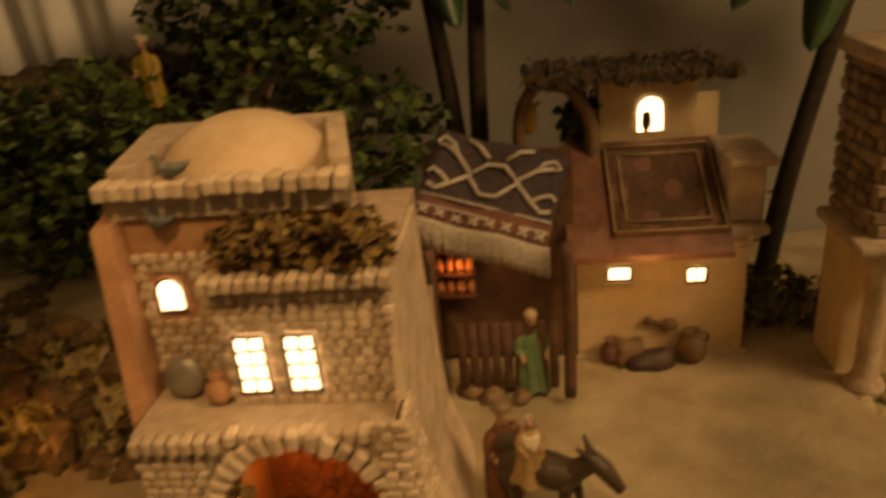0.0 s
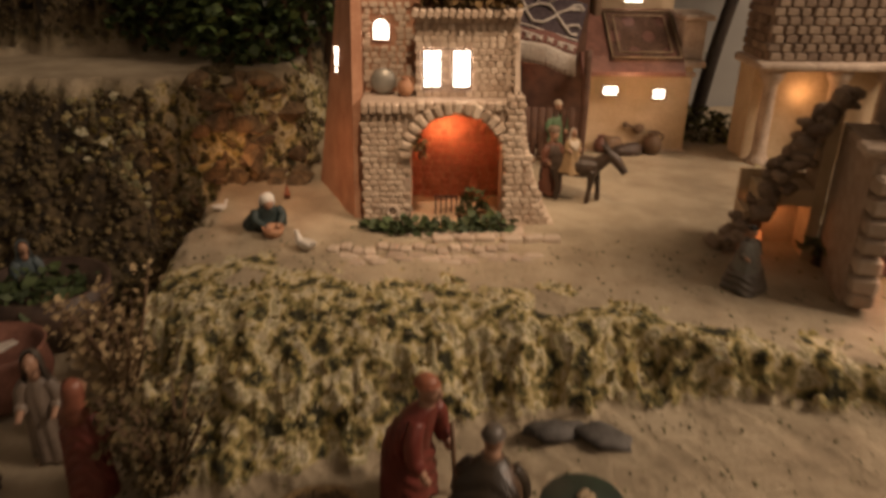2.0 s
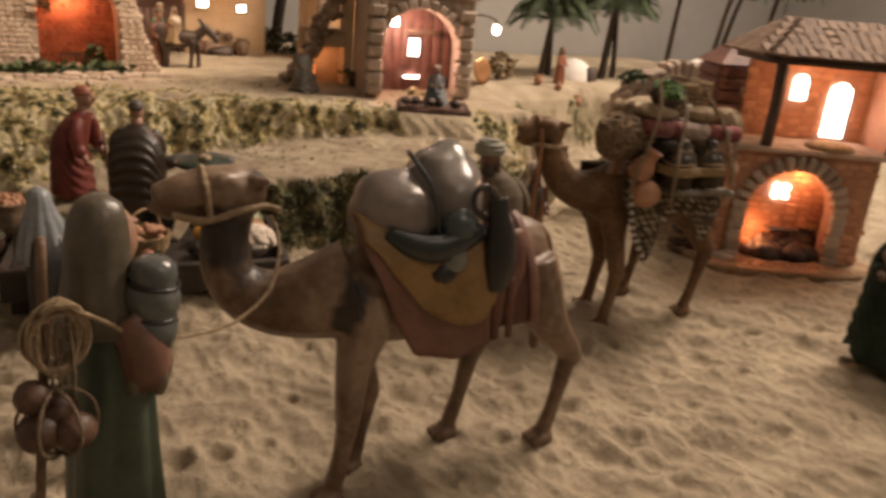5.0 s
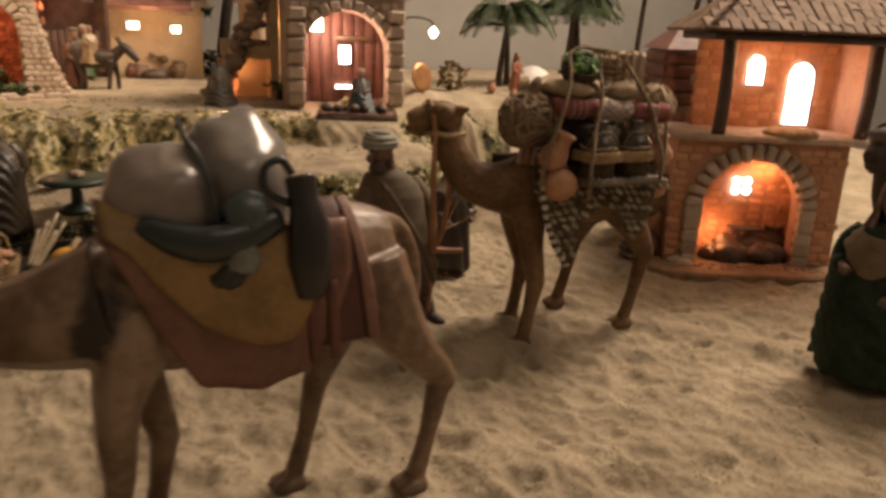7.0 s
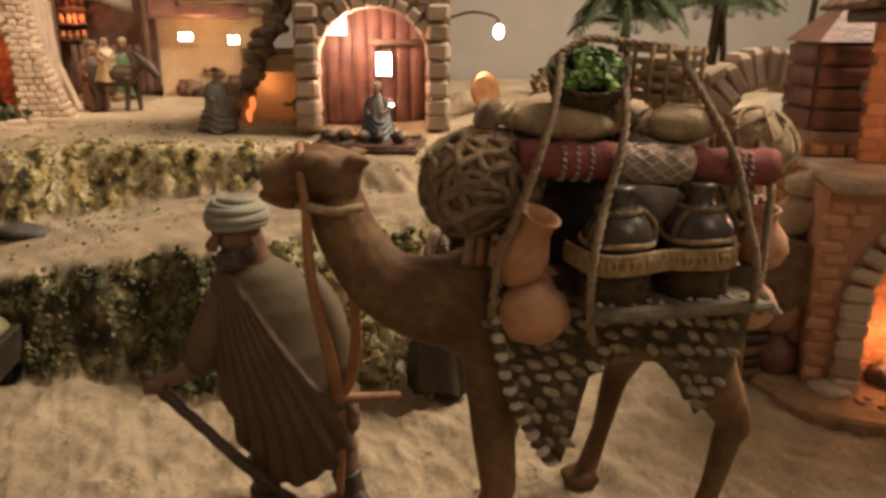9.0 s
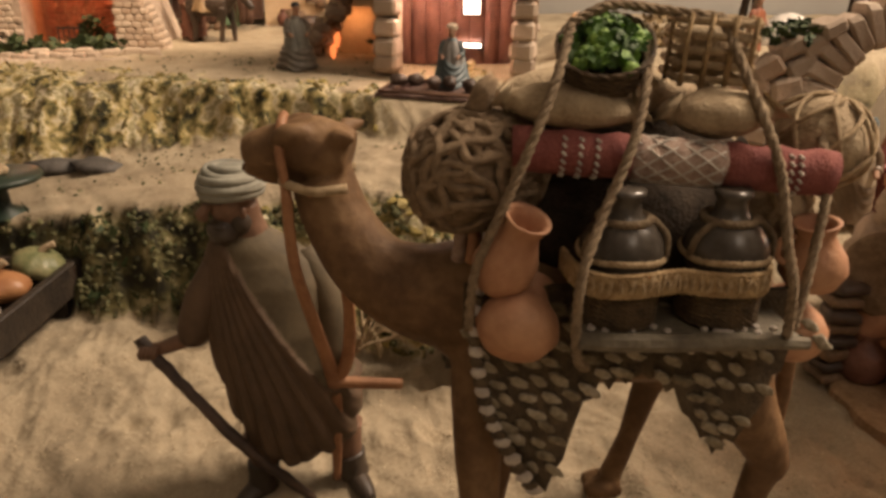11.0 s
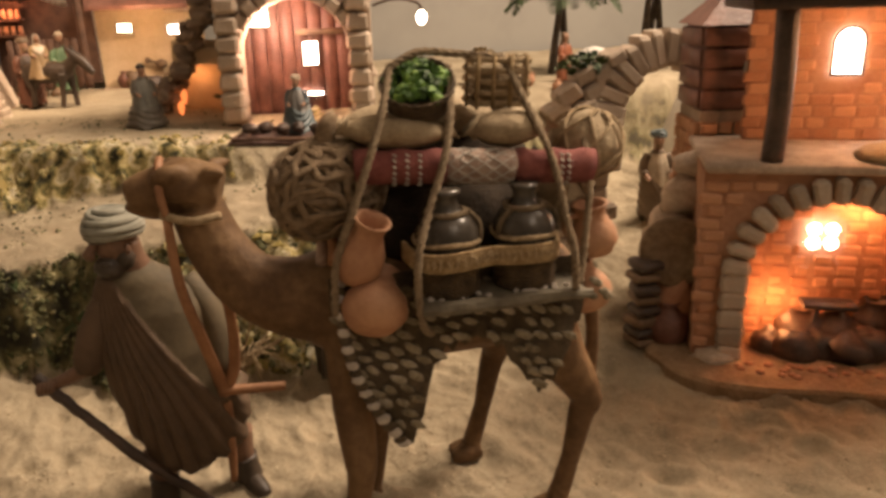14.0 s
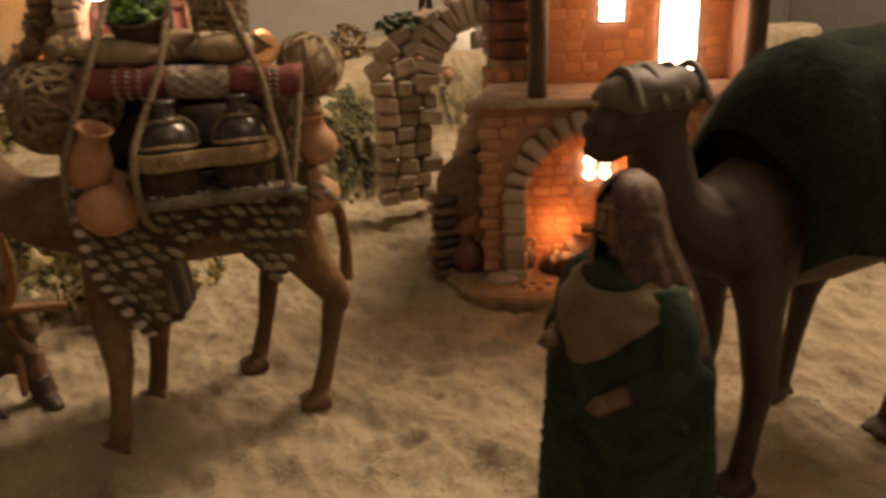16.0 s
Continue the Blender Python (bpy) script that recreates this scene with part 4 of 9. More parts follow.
# ---- stone gatehouse with a great arch, steps and a red wooden inner wall ----
def gatehouse():
    o = (0.462, 0.218, 0.462)
    R = pose(*o, 0, 0, -14) @ Matrix.Diagonal((0.955, 1, 1, 1))
    t = thing("gatehouse", R, "stone gatehouse with a tall arch and lamps inside", "house")
    bm = bmesh.new()
    arch_wall(bm, -0.105, 0.105, 0, 0.185, 0, 0.075, 0.09, 0.0, 0.03, rise=0.07)
    front = part("front_wall", bm, M_MORTAR, t, smooth=False)
    for x0, x1, z0, z1 in ((-0.105, -0.095, 0, 0.1745), (0.095, 0.105, 0, 0.1745), (-0.105, 0.105, 0.175, 0.185)):
        bm = bmesh.new()
        plain(bm, x0, x1, 0.0305, 0.145, z0, z1)
        part("vault" if z0 else "side_wall", bm, M_MORTAR, t, smooth=False)
    bm = bmesh.new()
    plain(bm, -0.095, 0.095, 0.10, 0.11, 0, 0.175)
    inner = part("inner_wall", bm, M_REDWOOD, t, "red brown wooden inner wall", smooth=False)
    for i in range(9):
        bm = bmesh.new()
        box(bm, (-0.085 + 0.021 * i, 0.098, 0.087), (0.0195, 0.004, 0.172), bevel=0.001)
        part("plank", bm, M_REDWOOD, inner)
    window(t, 0.012, 0.085, 0.094, 0.024, 0.034, bars=(1, 1))
    window(t, -0.055, 0.145, 0.03, 0.036, 0.04, arch=True)
    window(t, 0.01, 0.028, 0.092, 0.035, 0.007)
    bm = bmesh.new()
    box(bm, (0.03, 0.085, 0.115), (0.075, 0.012, 0.008), bevel=0.001)
    part("shelf", bm, M_WOOD, t)
    # upper storey
    bm = bmesh.new()
    plain(bm, -0.07, 0.105, 0.02, 0.145, 0.19, 0.36)
    upper = part("upper_wall", bm, M_MORTAR, t, smooth=False)
    courses(upper, "stone", -0.07, 0.105, 0.195, 0.36, 0.0185, 0.021, 0.0135, 0.008, M_RUBBLE, seed=19)
    bm = bmesh.new()
    plain(bm, -0.12, 0.115, -0.008, 0.03, 0.182, 0.194, bevel=0.003)
    part("ledge", bm, M_STONE, t)
    # column piers of round drums on both sides of the arch
    for sx in (-1, 1):
        for k in range(7):
            lay("pier_stone", PIER[k % 3], front, pose(sx * 0.088, -0.006, 0.012 + 0.0235 * k + (0.004 if k == 0 else 0), 0, 0, random.uniform(-8, 8)))
    voussoirs(front, "voussoir", 0, 0.075, 0.09, 0.07, -0.004, 0.02, 0.018, 13, M_ROCKBLOCK, 9)
    courses(front, "stone", -0.10, 0.10, 0.115, 0.182, -0.001, 0.018, 0.012, 0.008, M_ROCKBLOCK, keep=lambda x, z: (x / 0.097) ** 2 + ((z - 0.09) / 0.092) ** 2 > 1, seed=8)
    lamp("gate_lamp", "POINT", R @ Vector((-0.03, 0.022, 0.13)), 0.80, (1.0, 0.60, 0.40), 0.012)
    return t


def stairs():
    """Rubble steps climbing eastwards on a slanting wall, with a lit alcove below."""
    S = pose(0.499, 0.358, 0.462, 0, 0, -9)
    t = thing("rubble_stairs", S, "steep brown rubble steps over a small lit alcove", "stairs")
    rng = random.Random(14)
    bm = bmesh.new()
    loft(bm, [[(-0.236 + 0.125 * f + 0.003 * math.sin(k * 2.1), -0.006, 0.215 * f - 0.022), (-0.236 + 0.125 * f, 0.04, 0.215 * f - 0.022), (-0.222 + 0.120 * f, 0.038, 0.225 * f + 0.006 + 0.004 * math.sin(k * 3.3)), (-0.222 + 0.120 * f, -0.008, 0.225 * f + 0.006)] for k, f in enumerate(np.linspace(0, 1, 12))])
    core = part("ramp_core", bm, M_RUBBLE, t, smooth=False)
    for k in range(84):
        f = (k + 0.5) / 84
        off = rng.uniform(-0.016, 0.016)
        g = rng.uniform(0.55, 0.95)
        lay("rubble_stone", RUBBLE[k % 4], core, pose(-0.228 + 0.122 * f + off * 0.6, rng.uniform(-0.012, 0.03), 0.002 + 0.222 * f + rng.uniform(-0.016, 0.008), rng.uniform(-30, 30), rng.uniform(-30, 30), rng.uniform(0, 180)) @ Matrix.Diagonal((g, g, g, 1)))
    for x0, x1, y0, y1, z0, z1 in ((-0.205, -0.1925, 0.0, 0.05, 0, 0.062), (-0.122, -0.106, 0.0, 0.05, 0, 0.20), (-0.192, -0.1225, 0.0, 0.05, 0.072, 0.095), (-0.205, -0.106, 0.0505, 0.058, 0, 0.105)):
        bm = bmesh.new()
        plain(bm, x0, x1, y0, y1, z0, z1)
        part("alcove_wall", bm, M_PLASTER, t, "ochre alcove lit from within", smooth=False)
    lamp("alcove_lamp", "POINT", S @ Vector((-0.165, 0.030, 0.055)), 0.028, (1.0, 0.42, 0.15), 0.006)


PIER = [piece_mesh("pier_stone", (0.032, 0.034, 0.021), 0.004, 0.002, M_ROCKBLOCK, 80 + i) for i in range(3)]
M_RUBBLE = mat("brown_rubble", (0.14, 0.095, 0.065), (0.32, 0.24, 0.17), 0.9, 60, 0.8, per="object")
RUBBLE = [piece_mesh("rubble_stone", (0.030, 0.024, 0.017), 0.005, 0.003, M_RUBBLE, 90 + i) for i in range(4)]
gatehouse()
stairs()


# ---- columned ruin behind the steps ----
def ruin():
    o = (0.50, 0.79, 0.46)
    t = thing("columned_house", Matrix.Translation(o), "stone house front with columns and a lit niche", "house")
    bm = bmesh.new()
    plain(bm, -0.04, 0.20, 0.03, 0.10, 0.0, 0.18)
    part("wall", bm, M_PLASTER, t, smooth=False)
    for x in (-0.02, 0.10, 0.19):
        bm = bmesh.new()
        lathe(bm, [(0.022, 0), (0.022, 0.012), (0.016, 0.018), (0.013, 0.03), (0.012, 0.15), (0.017, 0.158), (0.022, 0.168), (0.022, 0.178)], (x, 0, 0), 14)
        part("column", bm, M_STONE, t)
    for q in ((-0.055, 0.22, -0.028, 0.10, 0.178, 0.192), (-0.05, 0.215, -0.02, 0.10, 0.37, 0.388)):
        bm = bmesh.new()
        plain(bm, *q, bevel=0.003)
        part("entablature", bm, M_STONE, t)
    bm = bmesh.new()
    plain(bm, -0.035, 0.21, 0.0, 0.10, 0.192, 0.37)
    up = part("upper_wall", bm, M_MORTAR, t, smooth=False)
    courses(up, "stone", -0.035, 0.21, 0.192, 0.37, -0.002, 0.022, 0.015, 0.012, M_RUBBLE, seed=12)
    courses(up, "stone", 0.0, 0.10, 0.192, 0.37, 0.0, 0.022, 0.015, 0.012, M_RUBBLE, seed=13, base=pose(-0.036, 0.0, 0, 0, 0, 0) @ pose(0, 0.10, 0, 0, 0, -90))
    lamp("niche_lamp", "POINT", (o[0] + 0.05, o[1] + 0.005, o[2] + 0.13), 0.09, WARM, 0.01)


ruin()


# ---- inn with a broad brick arch, a lit upper room and a hipped roof ----
M_GLOWBRICK = mat("orange_brick", (0.40, 0.19, 0.10), (0.56, 0.31, 0.18), 0.85, 60, 0.6, per="object")


IR = pose(0.710, -0.299, 0.302, 0, 0, -30)


def inn():
    R = IR
    t = thing("inn", R, "small brick inn with a glowing arch, upper room and hipped roof", "house")
    bm = bmesh.new()
    arch_wall(bm, 0.010, 0.238, 0, 0.172, 0.117, 0.065, 0.082, 0.0, 0.02, rise=0.065)
    front = part("front_wall", bm, M_TERRA, t, smooth=False)
    for x0, x1 in ((0.010, 0.020), (0.228, 0.238)):
        bm = bmesh.new()
        plain(bm, x0, x1, 0.0205, 0.11, 0, 0.1715)
        part("side_wall", bm, M_TERRA, t, smooth=False)
    bm = bmesh.new()
    plain(bm, 0.0205, 0.2275, 0.055, 0.065, 0, 0.1715)
    back = part("inner_wall", bm, M_TERRA, t, smooth=False)
    courses(back, "brick", 0.022, 0.222, 0.0, 0.16, 0.0562, 0.02, 0.0105, 0.005, M_GLOWBRICK, keep=lambda x, z: (x - 0.122) ** 2 + (z - 0.103) ** 2 > 0.019 ** 2, seed=15)
    # round window of four lights
    for dx, dz in ((-0.0075, 0.0065), (0.0075, 0.0065), (-0.0075, -0.0065), (0.0075, -0.0065)):
        bm = bmesh.new()
        lathe(bm, [(0.0056, 0), (0.0056, 0.002)], (0.122 + dx, 0.0505, 0.103 + dz), 12, m=Euler((radians(90), 0, 0)).to_matrix().to_4x4())
        part("window_light", bm, M_BULB, back, "bright round light of a four-part window")
    voussoirs(front, "voussoir", 0.117, 0.065, 0.082, 0.065, -0.003, 0.016, 0.023, 15, M_ROCKBLOCK, 12)
    courses(front, "brick", 0.011, 0.237, 0.0, 0.17, 0.0006, 0.02, 0.011, 0.005, M_GLOWBRICK, keep=lambda x, z: ((x - 0.117) / 0.094) ** 2 + ((max(z, 0.082) - 0.082) / 0.094) ** 2 > 1, seed=17)
    for sx in (-1, 1):
        for k in range(5):
            lay("jamb_stone", PIER[k % 3], front, pose(0.117 + sx * 0.0765, -0.002, 0.009 + 0.0166 * k, 0, 0, random.uniform(-6, 6)) @ Matrix.Diagonal((0.7, 0.5, 0.8, 1)))
    bm = bmesh.new()
    plain(bm, 0.010, 0.272, -0.010, 0.13, 0.172, 0.180, bevel=0.002)
    part("deck", bm, M_STONE, t)
    # upper room
    bm = bmesh.new()
    plain(bm, 0.056, 0.255, 0.105, 0.115, 0.180, 0.30)
    ub = part("upper_back_wall", bm, M_TERRA, t, smooth=False)
    courses(ub, "brick", 0.056, 0.255, 0.180, 0.298, 0.1060, 0.02, 0.0105, 0.004, M_GLOWBRICK, keep=lambda x, z: not (0.115 < x < 0.16 and 0.225 < z < 0.29) and not (0.182 < x < 0.237 and 0.18 < z < 0.285), seed=16)
    bm = bmesh.new()
    plain(bm, 0.255, 0.265, 0.02, 0.115, 0.180, 0.30)
    part("upper_side_wall", bm, M_TERRA, t, smooth=False)
    window(t, 0.138, 0.260, 0.102, 0.026, 0.042, arch=True, bars=(1, 1))
    window(t, 0.204, 0.229, 0.102, 0.038, 0.088, arch=True)
    for x in (0.062, 0.250):
        bm = bmesh.new()
        tube(bm, [(x, 0.004, 0.178), (x + 0.002, 0.004, 0.24), (x, 0.004, 0.304)], 0.009, 8)
        part("post", bm, M_DARKWOOD, t)
    bm = bmesh.new()
    lathe(bm, [(0.034, 0.180), (0.036, 0.183), (0.03, 0.188), (0.012, 0.192)], (0.165, 0.02, 0), 20)
    part("round_mat", bm, M_STRAW, t)
    bm = bmesh.new()
    plain(bm, 0.03, 0.285, -0.03, 0.11, 0.300, 0.310, bevel=0.002)
    part("eave_beam", bm, M_DARKWOOD, t)
    RZ = 0.036
    bm = bmesh.new()
    loft(bm, [[(0.012, -0.045, 0.346 - RZ), (0.30, -0.045, 0.346 - RZ), (0.30, 0.12, 0.346 - RZ), (0.012, 0.12, 0.346 - RZ)], [(0.074, 0.03, 0.392 - RZ), (0.24, 0.03, 0.392 - RZ), (0.24, 0.06, 0.392 - RZ), (0.074, 0.06, 0.392 - RZ)]])
    roof = part("roof", bm, M_WOOD, t, "brown shingled hipped roof", smooth=False)
    shingle = [piece_mesh("shingle", (0.0145, 0.026, 0.004), 0.001, 0.0012, mat("weathered_shingle", (0.13, 0.08, 0.05), (0.24, 0.16, 0.1), 0.8, 60, 0.5, per="object"), 120 + i) for i in range(3)]
    for row in range(5):
        f = row / 5
        y, z = -0.045 + 0.075 * f, 0.349 - RZ + 0.046 * f
        x0, x1 = 0.012 + 0.062 * f, 0.30 - 0.06 * f
        n = int((x1 - x0) / 0.0145)
        for i in range(n):
            lay("shingle", shingle[(i + row) % 3], roof, pose(x0 + (i + 0.5) * (x1 - x0) / n, y + 0.009, z + 0.006, 31 + random.uniform(-5, 5), 0, random.uniform(-5, 5)))
    for row in range(5):
        f = row / 5
        x, z = 0.012 + 0.062 * f, 0.349 - RZ + 0.046 * f
        y0, y1 = -0.045 + 0.075 * f, 0.12 - 0.06 * f
        n = max(2, int((y1 - y0) / 0.0145))
        for i in range(n):
            lay("shingle", shingle[(i + row) % 3], roof, pose(x + 0.008, y0 + (i + 0.5) * (y1 - y0) / n, z + 0.006, 0, 0, 0) @ pose(0, 0, 0, 0, -36, 0) @ pose(0, 0, 0, 0, 0, 90))
    lamp("inn_lamp", "POINT", R @ Vector((0.085, 0.030, 0.040)), 0.13, (1.0, 0.36, 0.11), 0.01)
    lamp("inn_vault_lamp", "POINT", R @ Vector((0.150, 0.035, 0.128)), 0.15, (1.0, 0.38, 0.12), 0.01)
    lamp("inn_upper_lamp", "POINT", R @ Vector((0.16, 0.02, 0.275)), 0.36, (1.0, 0.46, 0.18), 0.01)
    return t


inn()


# ---- painted figurines ----
def paint(name, c, rough=0.45):
    return mat(name, tuple(v * 0.75 for v in c), tuple(min(1, v * 1.15) for v in c), rough, 40, 0.15)


P_BROWN, P_OLIVE = paint("brown_robe_paint", (0.16, 0.11, 0.07)), paint("olive_robe_paint", (0.12, 0.10, 0.06))
P_RED, P_GREEN, P_TEAL = paint("dark_red_robe_paint", (0.16, 0.035, 0.025)), paint("dark_green_cloak_paint", (0.017, 0.032, 0.021)), paint("blue_grey_paint", (0.10, 0.13, 0.14))
P_CREAM, P_BLACK, P_RUST = paint("cream_cloth_paint", (0.48, 0.40, 0.30)), paint("black_paint", (0.02, 0.018, 0.016), 0.35), paint("rust_cloth_paint", (0.28, 0.10, 0.05))


def pleat(a):
    """A rounded ridge with sharp valleys."""
    return abs(math.sin(a)) - 0.6


def figure(name, label, loc, yaw, h, robe, cloth=None, head="turban", mantle=None, arms=((-0.12, -0.16, 0.5), (0.12, -0.14, 0.5)), feet=True, wide=1.0, hem=0.0, lean=0.0, seat=False, category="figurine", staff=None, seed=0, shawl=None, skin=None, drape=(2.2, 0.57, 0.20), bow=0.0, gape=0.85, stride=0.0, sleeve=None):
    """One plain moulded statuette; it faces -y before it is turned. Heights are parts of h.
    drape: the shoulder that the mantle covers, as an angle, then the mean height of its edge and how far that slants."""
    bm = bmesh.new()
    mats = [robe, skin or M_SKIN, cloth or robe, mantle or robe, M_WOOD, shawl or sleeve or robe]
    top, n, rows = 0.79, 64, 36
    base = max(hem, 0.05 if feet else 0.0)

    def half(f):
        rx = np.interp(f, [0, 0.2, 0.45, 0.65, 0.80, 0.90, 0.96, 1], [0.165, 0.162, 0.152, 0.150, 0.138, 0.108, 0.066, 0.05]) * wide
        ry = np.interp(f, [0, 0.2, 0.45, 0.65, 0.80, 0.90, 0.96, 1], [0.138, 0.128, 0.114, 0.108, 0.096, 0.078, 0.058, 0.048]) * wide
        if seat:
            ry, rx = ry * (1 + 0.9 * (1 - f)), rx * (1 + 0.6 * (1 - f) ** 2)
        return rx, ry

    grid, slots = [], []
    for j in range(rows + 1):
        f = j / rows
        z = base + (top - base) * f
        rx, ry = half(f)
        ring = []
        for i in range(n):
            w = math.tau * i / n
            fold = 1 + 0.19 * (1 - f) ** 0.6 * pleat(3.5 * w + seed + 0.9 * math.sin(3 * f + w)) + 0.03 * (1 - f) * pleat(8 * w + 2 * seed)
            slot = 0
            if mantle:
                edge = drape[1] + drape[2] * math.cos(w - drape[0])
                d = edge - z
                if d > 0 or f > 0.93:
                    slot = 3
                    run = 26 * (z - drape[2] * 1.25 * math.cos(w - drape[0])) + 1.5 * math.sin(2 * w + seed)
                    fold = 1.10 + 0.22 * pleat(run * 1.25) * min(1, 0.35 + f * 1.5) * min(1, 4 * (1 - f)) + 0.12 * (1 - f) ** 1.5 * pleat(2.5 * w + seed)
            low = (0.022 * math.sin(3 * w + seed) + 0.012 * math.sin(7 * w)) * (1 - f) ** 3
            ring.append((Vector((rx * math.cos(w) * fold, ry * math.sin(w) * fold - lean * f * f - bow * max(0, f - 0.45) ** 1.5, z + low - bow * 0.35 * max(0, f - 0.6))), slot))
        grid.append([bm.verts.new(p) for p, _ in ring])
        slots.append([s for _, s in ring])
    for j in range(rows):
        for i in range(n):
            k = (i + 1) % n
            bm.faces.new((grid[j][i], grid[j][k], grid[j + 1][k], grid[j + 1][i])).material_index = slots[j][i]
    bm.faces.new(grid[0]).material_index = 0
    bm.faces.new(grid[-1]).material_index = 0
    hy = -lean - 0.012 - bow * 0.42
    hz = -bow * 0.16
    tube(bm, [(0, hy + 0.01, 0.75 + hz), (0, hy - 0.002, 0.85 + hz)], [0.052, 0.046], 10, 2, 1)
    blob(bm, (0, hy - 0.012, 0.892 + hz), (0.058, 0.070, 0.084), 1, seed, 0.03, 16, 12)
    tube(bm, [(0, hy - 0.070, 0.918 + hz), (0, hy - 0.094, 0.890 + hz), (0, hy - 0.080, 0.880 + hz)], [0.010, 0.014, 0.012], 7, 2, 1)
    blob(bm, (0, hy - 0.066, 0.925 + hz), (0.040, 0.016, 0.010), 1, seed, 0.1, 10, 6)
    blob(bm, (0, hy - 0.070, 0.852 + hz), (0.018, 0.016, 0.008), 1, seed, 0.1, 8, 5)
    if head == "turban":
        blob(bm, (0, hy + 0.008, 0.962 + hz), (0.080, 0.086, 0.042), 2, seed + 2, 0.10, 18, 10)
        for k in range(5):
            tilt = 0.016 * math.sin(2.1 * k + seed)
            rr = (0.076, 0.080, 0.077, 0.068, 0.054)[k]
            tube(bm, [(rr * math.cos(w), hy + 0.008 + rr * 1.06 * math.sin(w), 0.937 + hz + 0.0125 * k + tilt * math.cos(w + k)) for w in np.linspace(0, math.tau, 17)], 0.0135, 7, 1, 2)
        blob(bm, (0, hy - 0.050, 0.838 + hz), (0.042, 0.034, 0.046), 4, seed, 0.25, 12, 8)
    elif head in ("veil", "hood"):
        flare = ((0.50, 0.185, 0.13, 0.075), (0.58, 0.178, 0.125, 0.065), (0.68, 0.158, 0.115, 0.05), (0.76, 0.132, 0.105, 0.035), (0.83, 0.100, 0.094, 0.022), (0.89, 0.083, 0.090, 0.012), (0.94, 0.077, 0.086, 0.006), (0.98, 0.060, 0.066, 0.004), (1.005, 0.022, 0.03, 0.004))
        if head == "hood":
            flare = ((0.70, 0.118, 0.105, 0.03), (0.77, 0.096, 0.094, 0.026), (0.83, 0.082, 0.086, 0.018), (0.89, 0.080, 0.086, 0.012), (0.945, 0.073, 0.078, 0.008), (0.98, 0.056, 0.060, 0.006), (1.0, 0.022, 0.026, 0.006))
        if wide < 0.8:
            flare = tuple((z, rx * 0.82, ry * 0.86, dy) for z, rx, ry, dy in flare)
        gap = gape if head == "veil" else 0.45
        rv = []
        for z, rx, ry, dy in flare:
            amp = 0.26 * max(0.12, min(1, (1.0 - z) * 2.4)) * (1 if head == "veil" else 0.3)
            g = gap * (1 if z < 0.95 else 1.25)
            arc = np.linspace(-g, math.pi + g, 44)
            rv.append([Vector((rx * math.cos(w) * (1 + amp * pleat(5.5 * w + seed + 0.6 * z)), hy + dy + ry * math.sin(w) * (1 + amp * pleat(5.5 * w + seed + 0.6 * z)), z + hz)) for w in arc])
        loft(bm, [r + [Vector((p.x * 0.93, (p.y - hy) * 0.90 + hy - 0.006, p.z - 0.003)) for p in reversed(r)] for r in rv], 2)
    elif head == "cap":
        blob(bm, (0, hy + 0.004, 0.945 + hz), (0.066, 0.076, 0.055), 2, seed, 0.05, 14, 9)
        tube(bm, [(0.066 * math.cos(w), hy + 0.004 + 0.076 * math.sin(w), 0.938 + hz) for w in np.linspace(0, math.tau, 15)], 0.009, 6, 1, 2)
    for i, hnd in enumerate(arms):
        sx = -1 if i == 0 else 1
        s = Vector((0.088 * sx * wide, hy + 0.012, 0.725 + hz))
        hv = Vector(hnd)
        e = Vector((0.150 * sx * wide, hy + 0.02, 0.57 + hz)) * 0.8 + hv * 0.2
        w1 = e * 0.42 + hv * 0.58
        tube(bm, [s, (s + e) / 2 + Vector((0.016 * sx, 0, 0.012)), e, (e + w1) / 2 + Vector((0, 0, -0.008)), w1], [0.052, 0.056, 0.054, 0.056, 0.046], 14, 4, 5 if sleeve else 3 if mantle else 0)
        tube(bm, [e * 0.5 + hv * 0.5, hv], [0.030, 0.023], 9, 2, 1)
        blob(bm, hv, (0.028, 0.032, 0.026), 1, seed, 0.15, 9, 7)
        for k in range(3):
            tube(bm, [hv + Vector((0.012 * (k - 1), -0.014, 0.004)), hv + Vector((0.013 * (k - 1), -0.034, -0.008))], [0.009, 0.006], 6, 1, 1)
    if shawl:
        rings = []
        for w in np.linspace(0, math.tau, 49):
            front = max(0.0, -math.sin(w))
            hi, lo = 0.775 - 0.05 * front, 0.70 - 0.04 * front - 0.12 * front ** 5
            pts = []
            for z in np.linspace(hi, lo, 12):
                rx, ry = half((z - base) / (top - base))
                k = 1.14 + 0.09 * pleat(38 * z + 2.2 * abs(math.cos(w)))
                pts.append(Vector((rx * math.cos(w) * k, ry * math.sin(w) * k - lean, z)))
            rings.append(pts + [p * 0.94 + Vector((0, 0, p.z * 0.06)) for p in reversed(pts)])
        loft(bm, rings, 5)
    if feet:
        for sx in (-1, 1):
            o = stride * sx
            tube(bm, [(0.070 * sx, 0.012 + o * 0.45, base + 0.09), (0.072 * sx, 0.006 + o * 0.75, base * 0.6 + 0.03), (0.074 * sx, 0.010 + o, 0.035)], [0.050, 0.043, 0.031], 10, 2, 1 if hem > 0.1 else 0)
            tube(bm, [(0.074 * sx, 0.040 + o, 0.024), (0.078 * sx, -0.010 + o, 0.032), (0.086 * sx, -0.065 + o, 0.022), (0.092 * sx, -0.105 + o, 0.014)], [0.030, 0.037, 0.034, 0.020], 10, 3, 4)
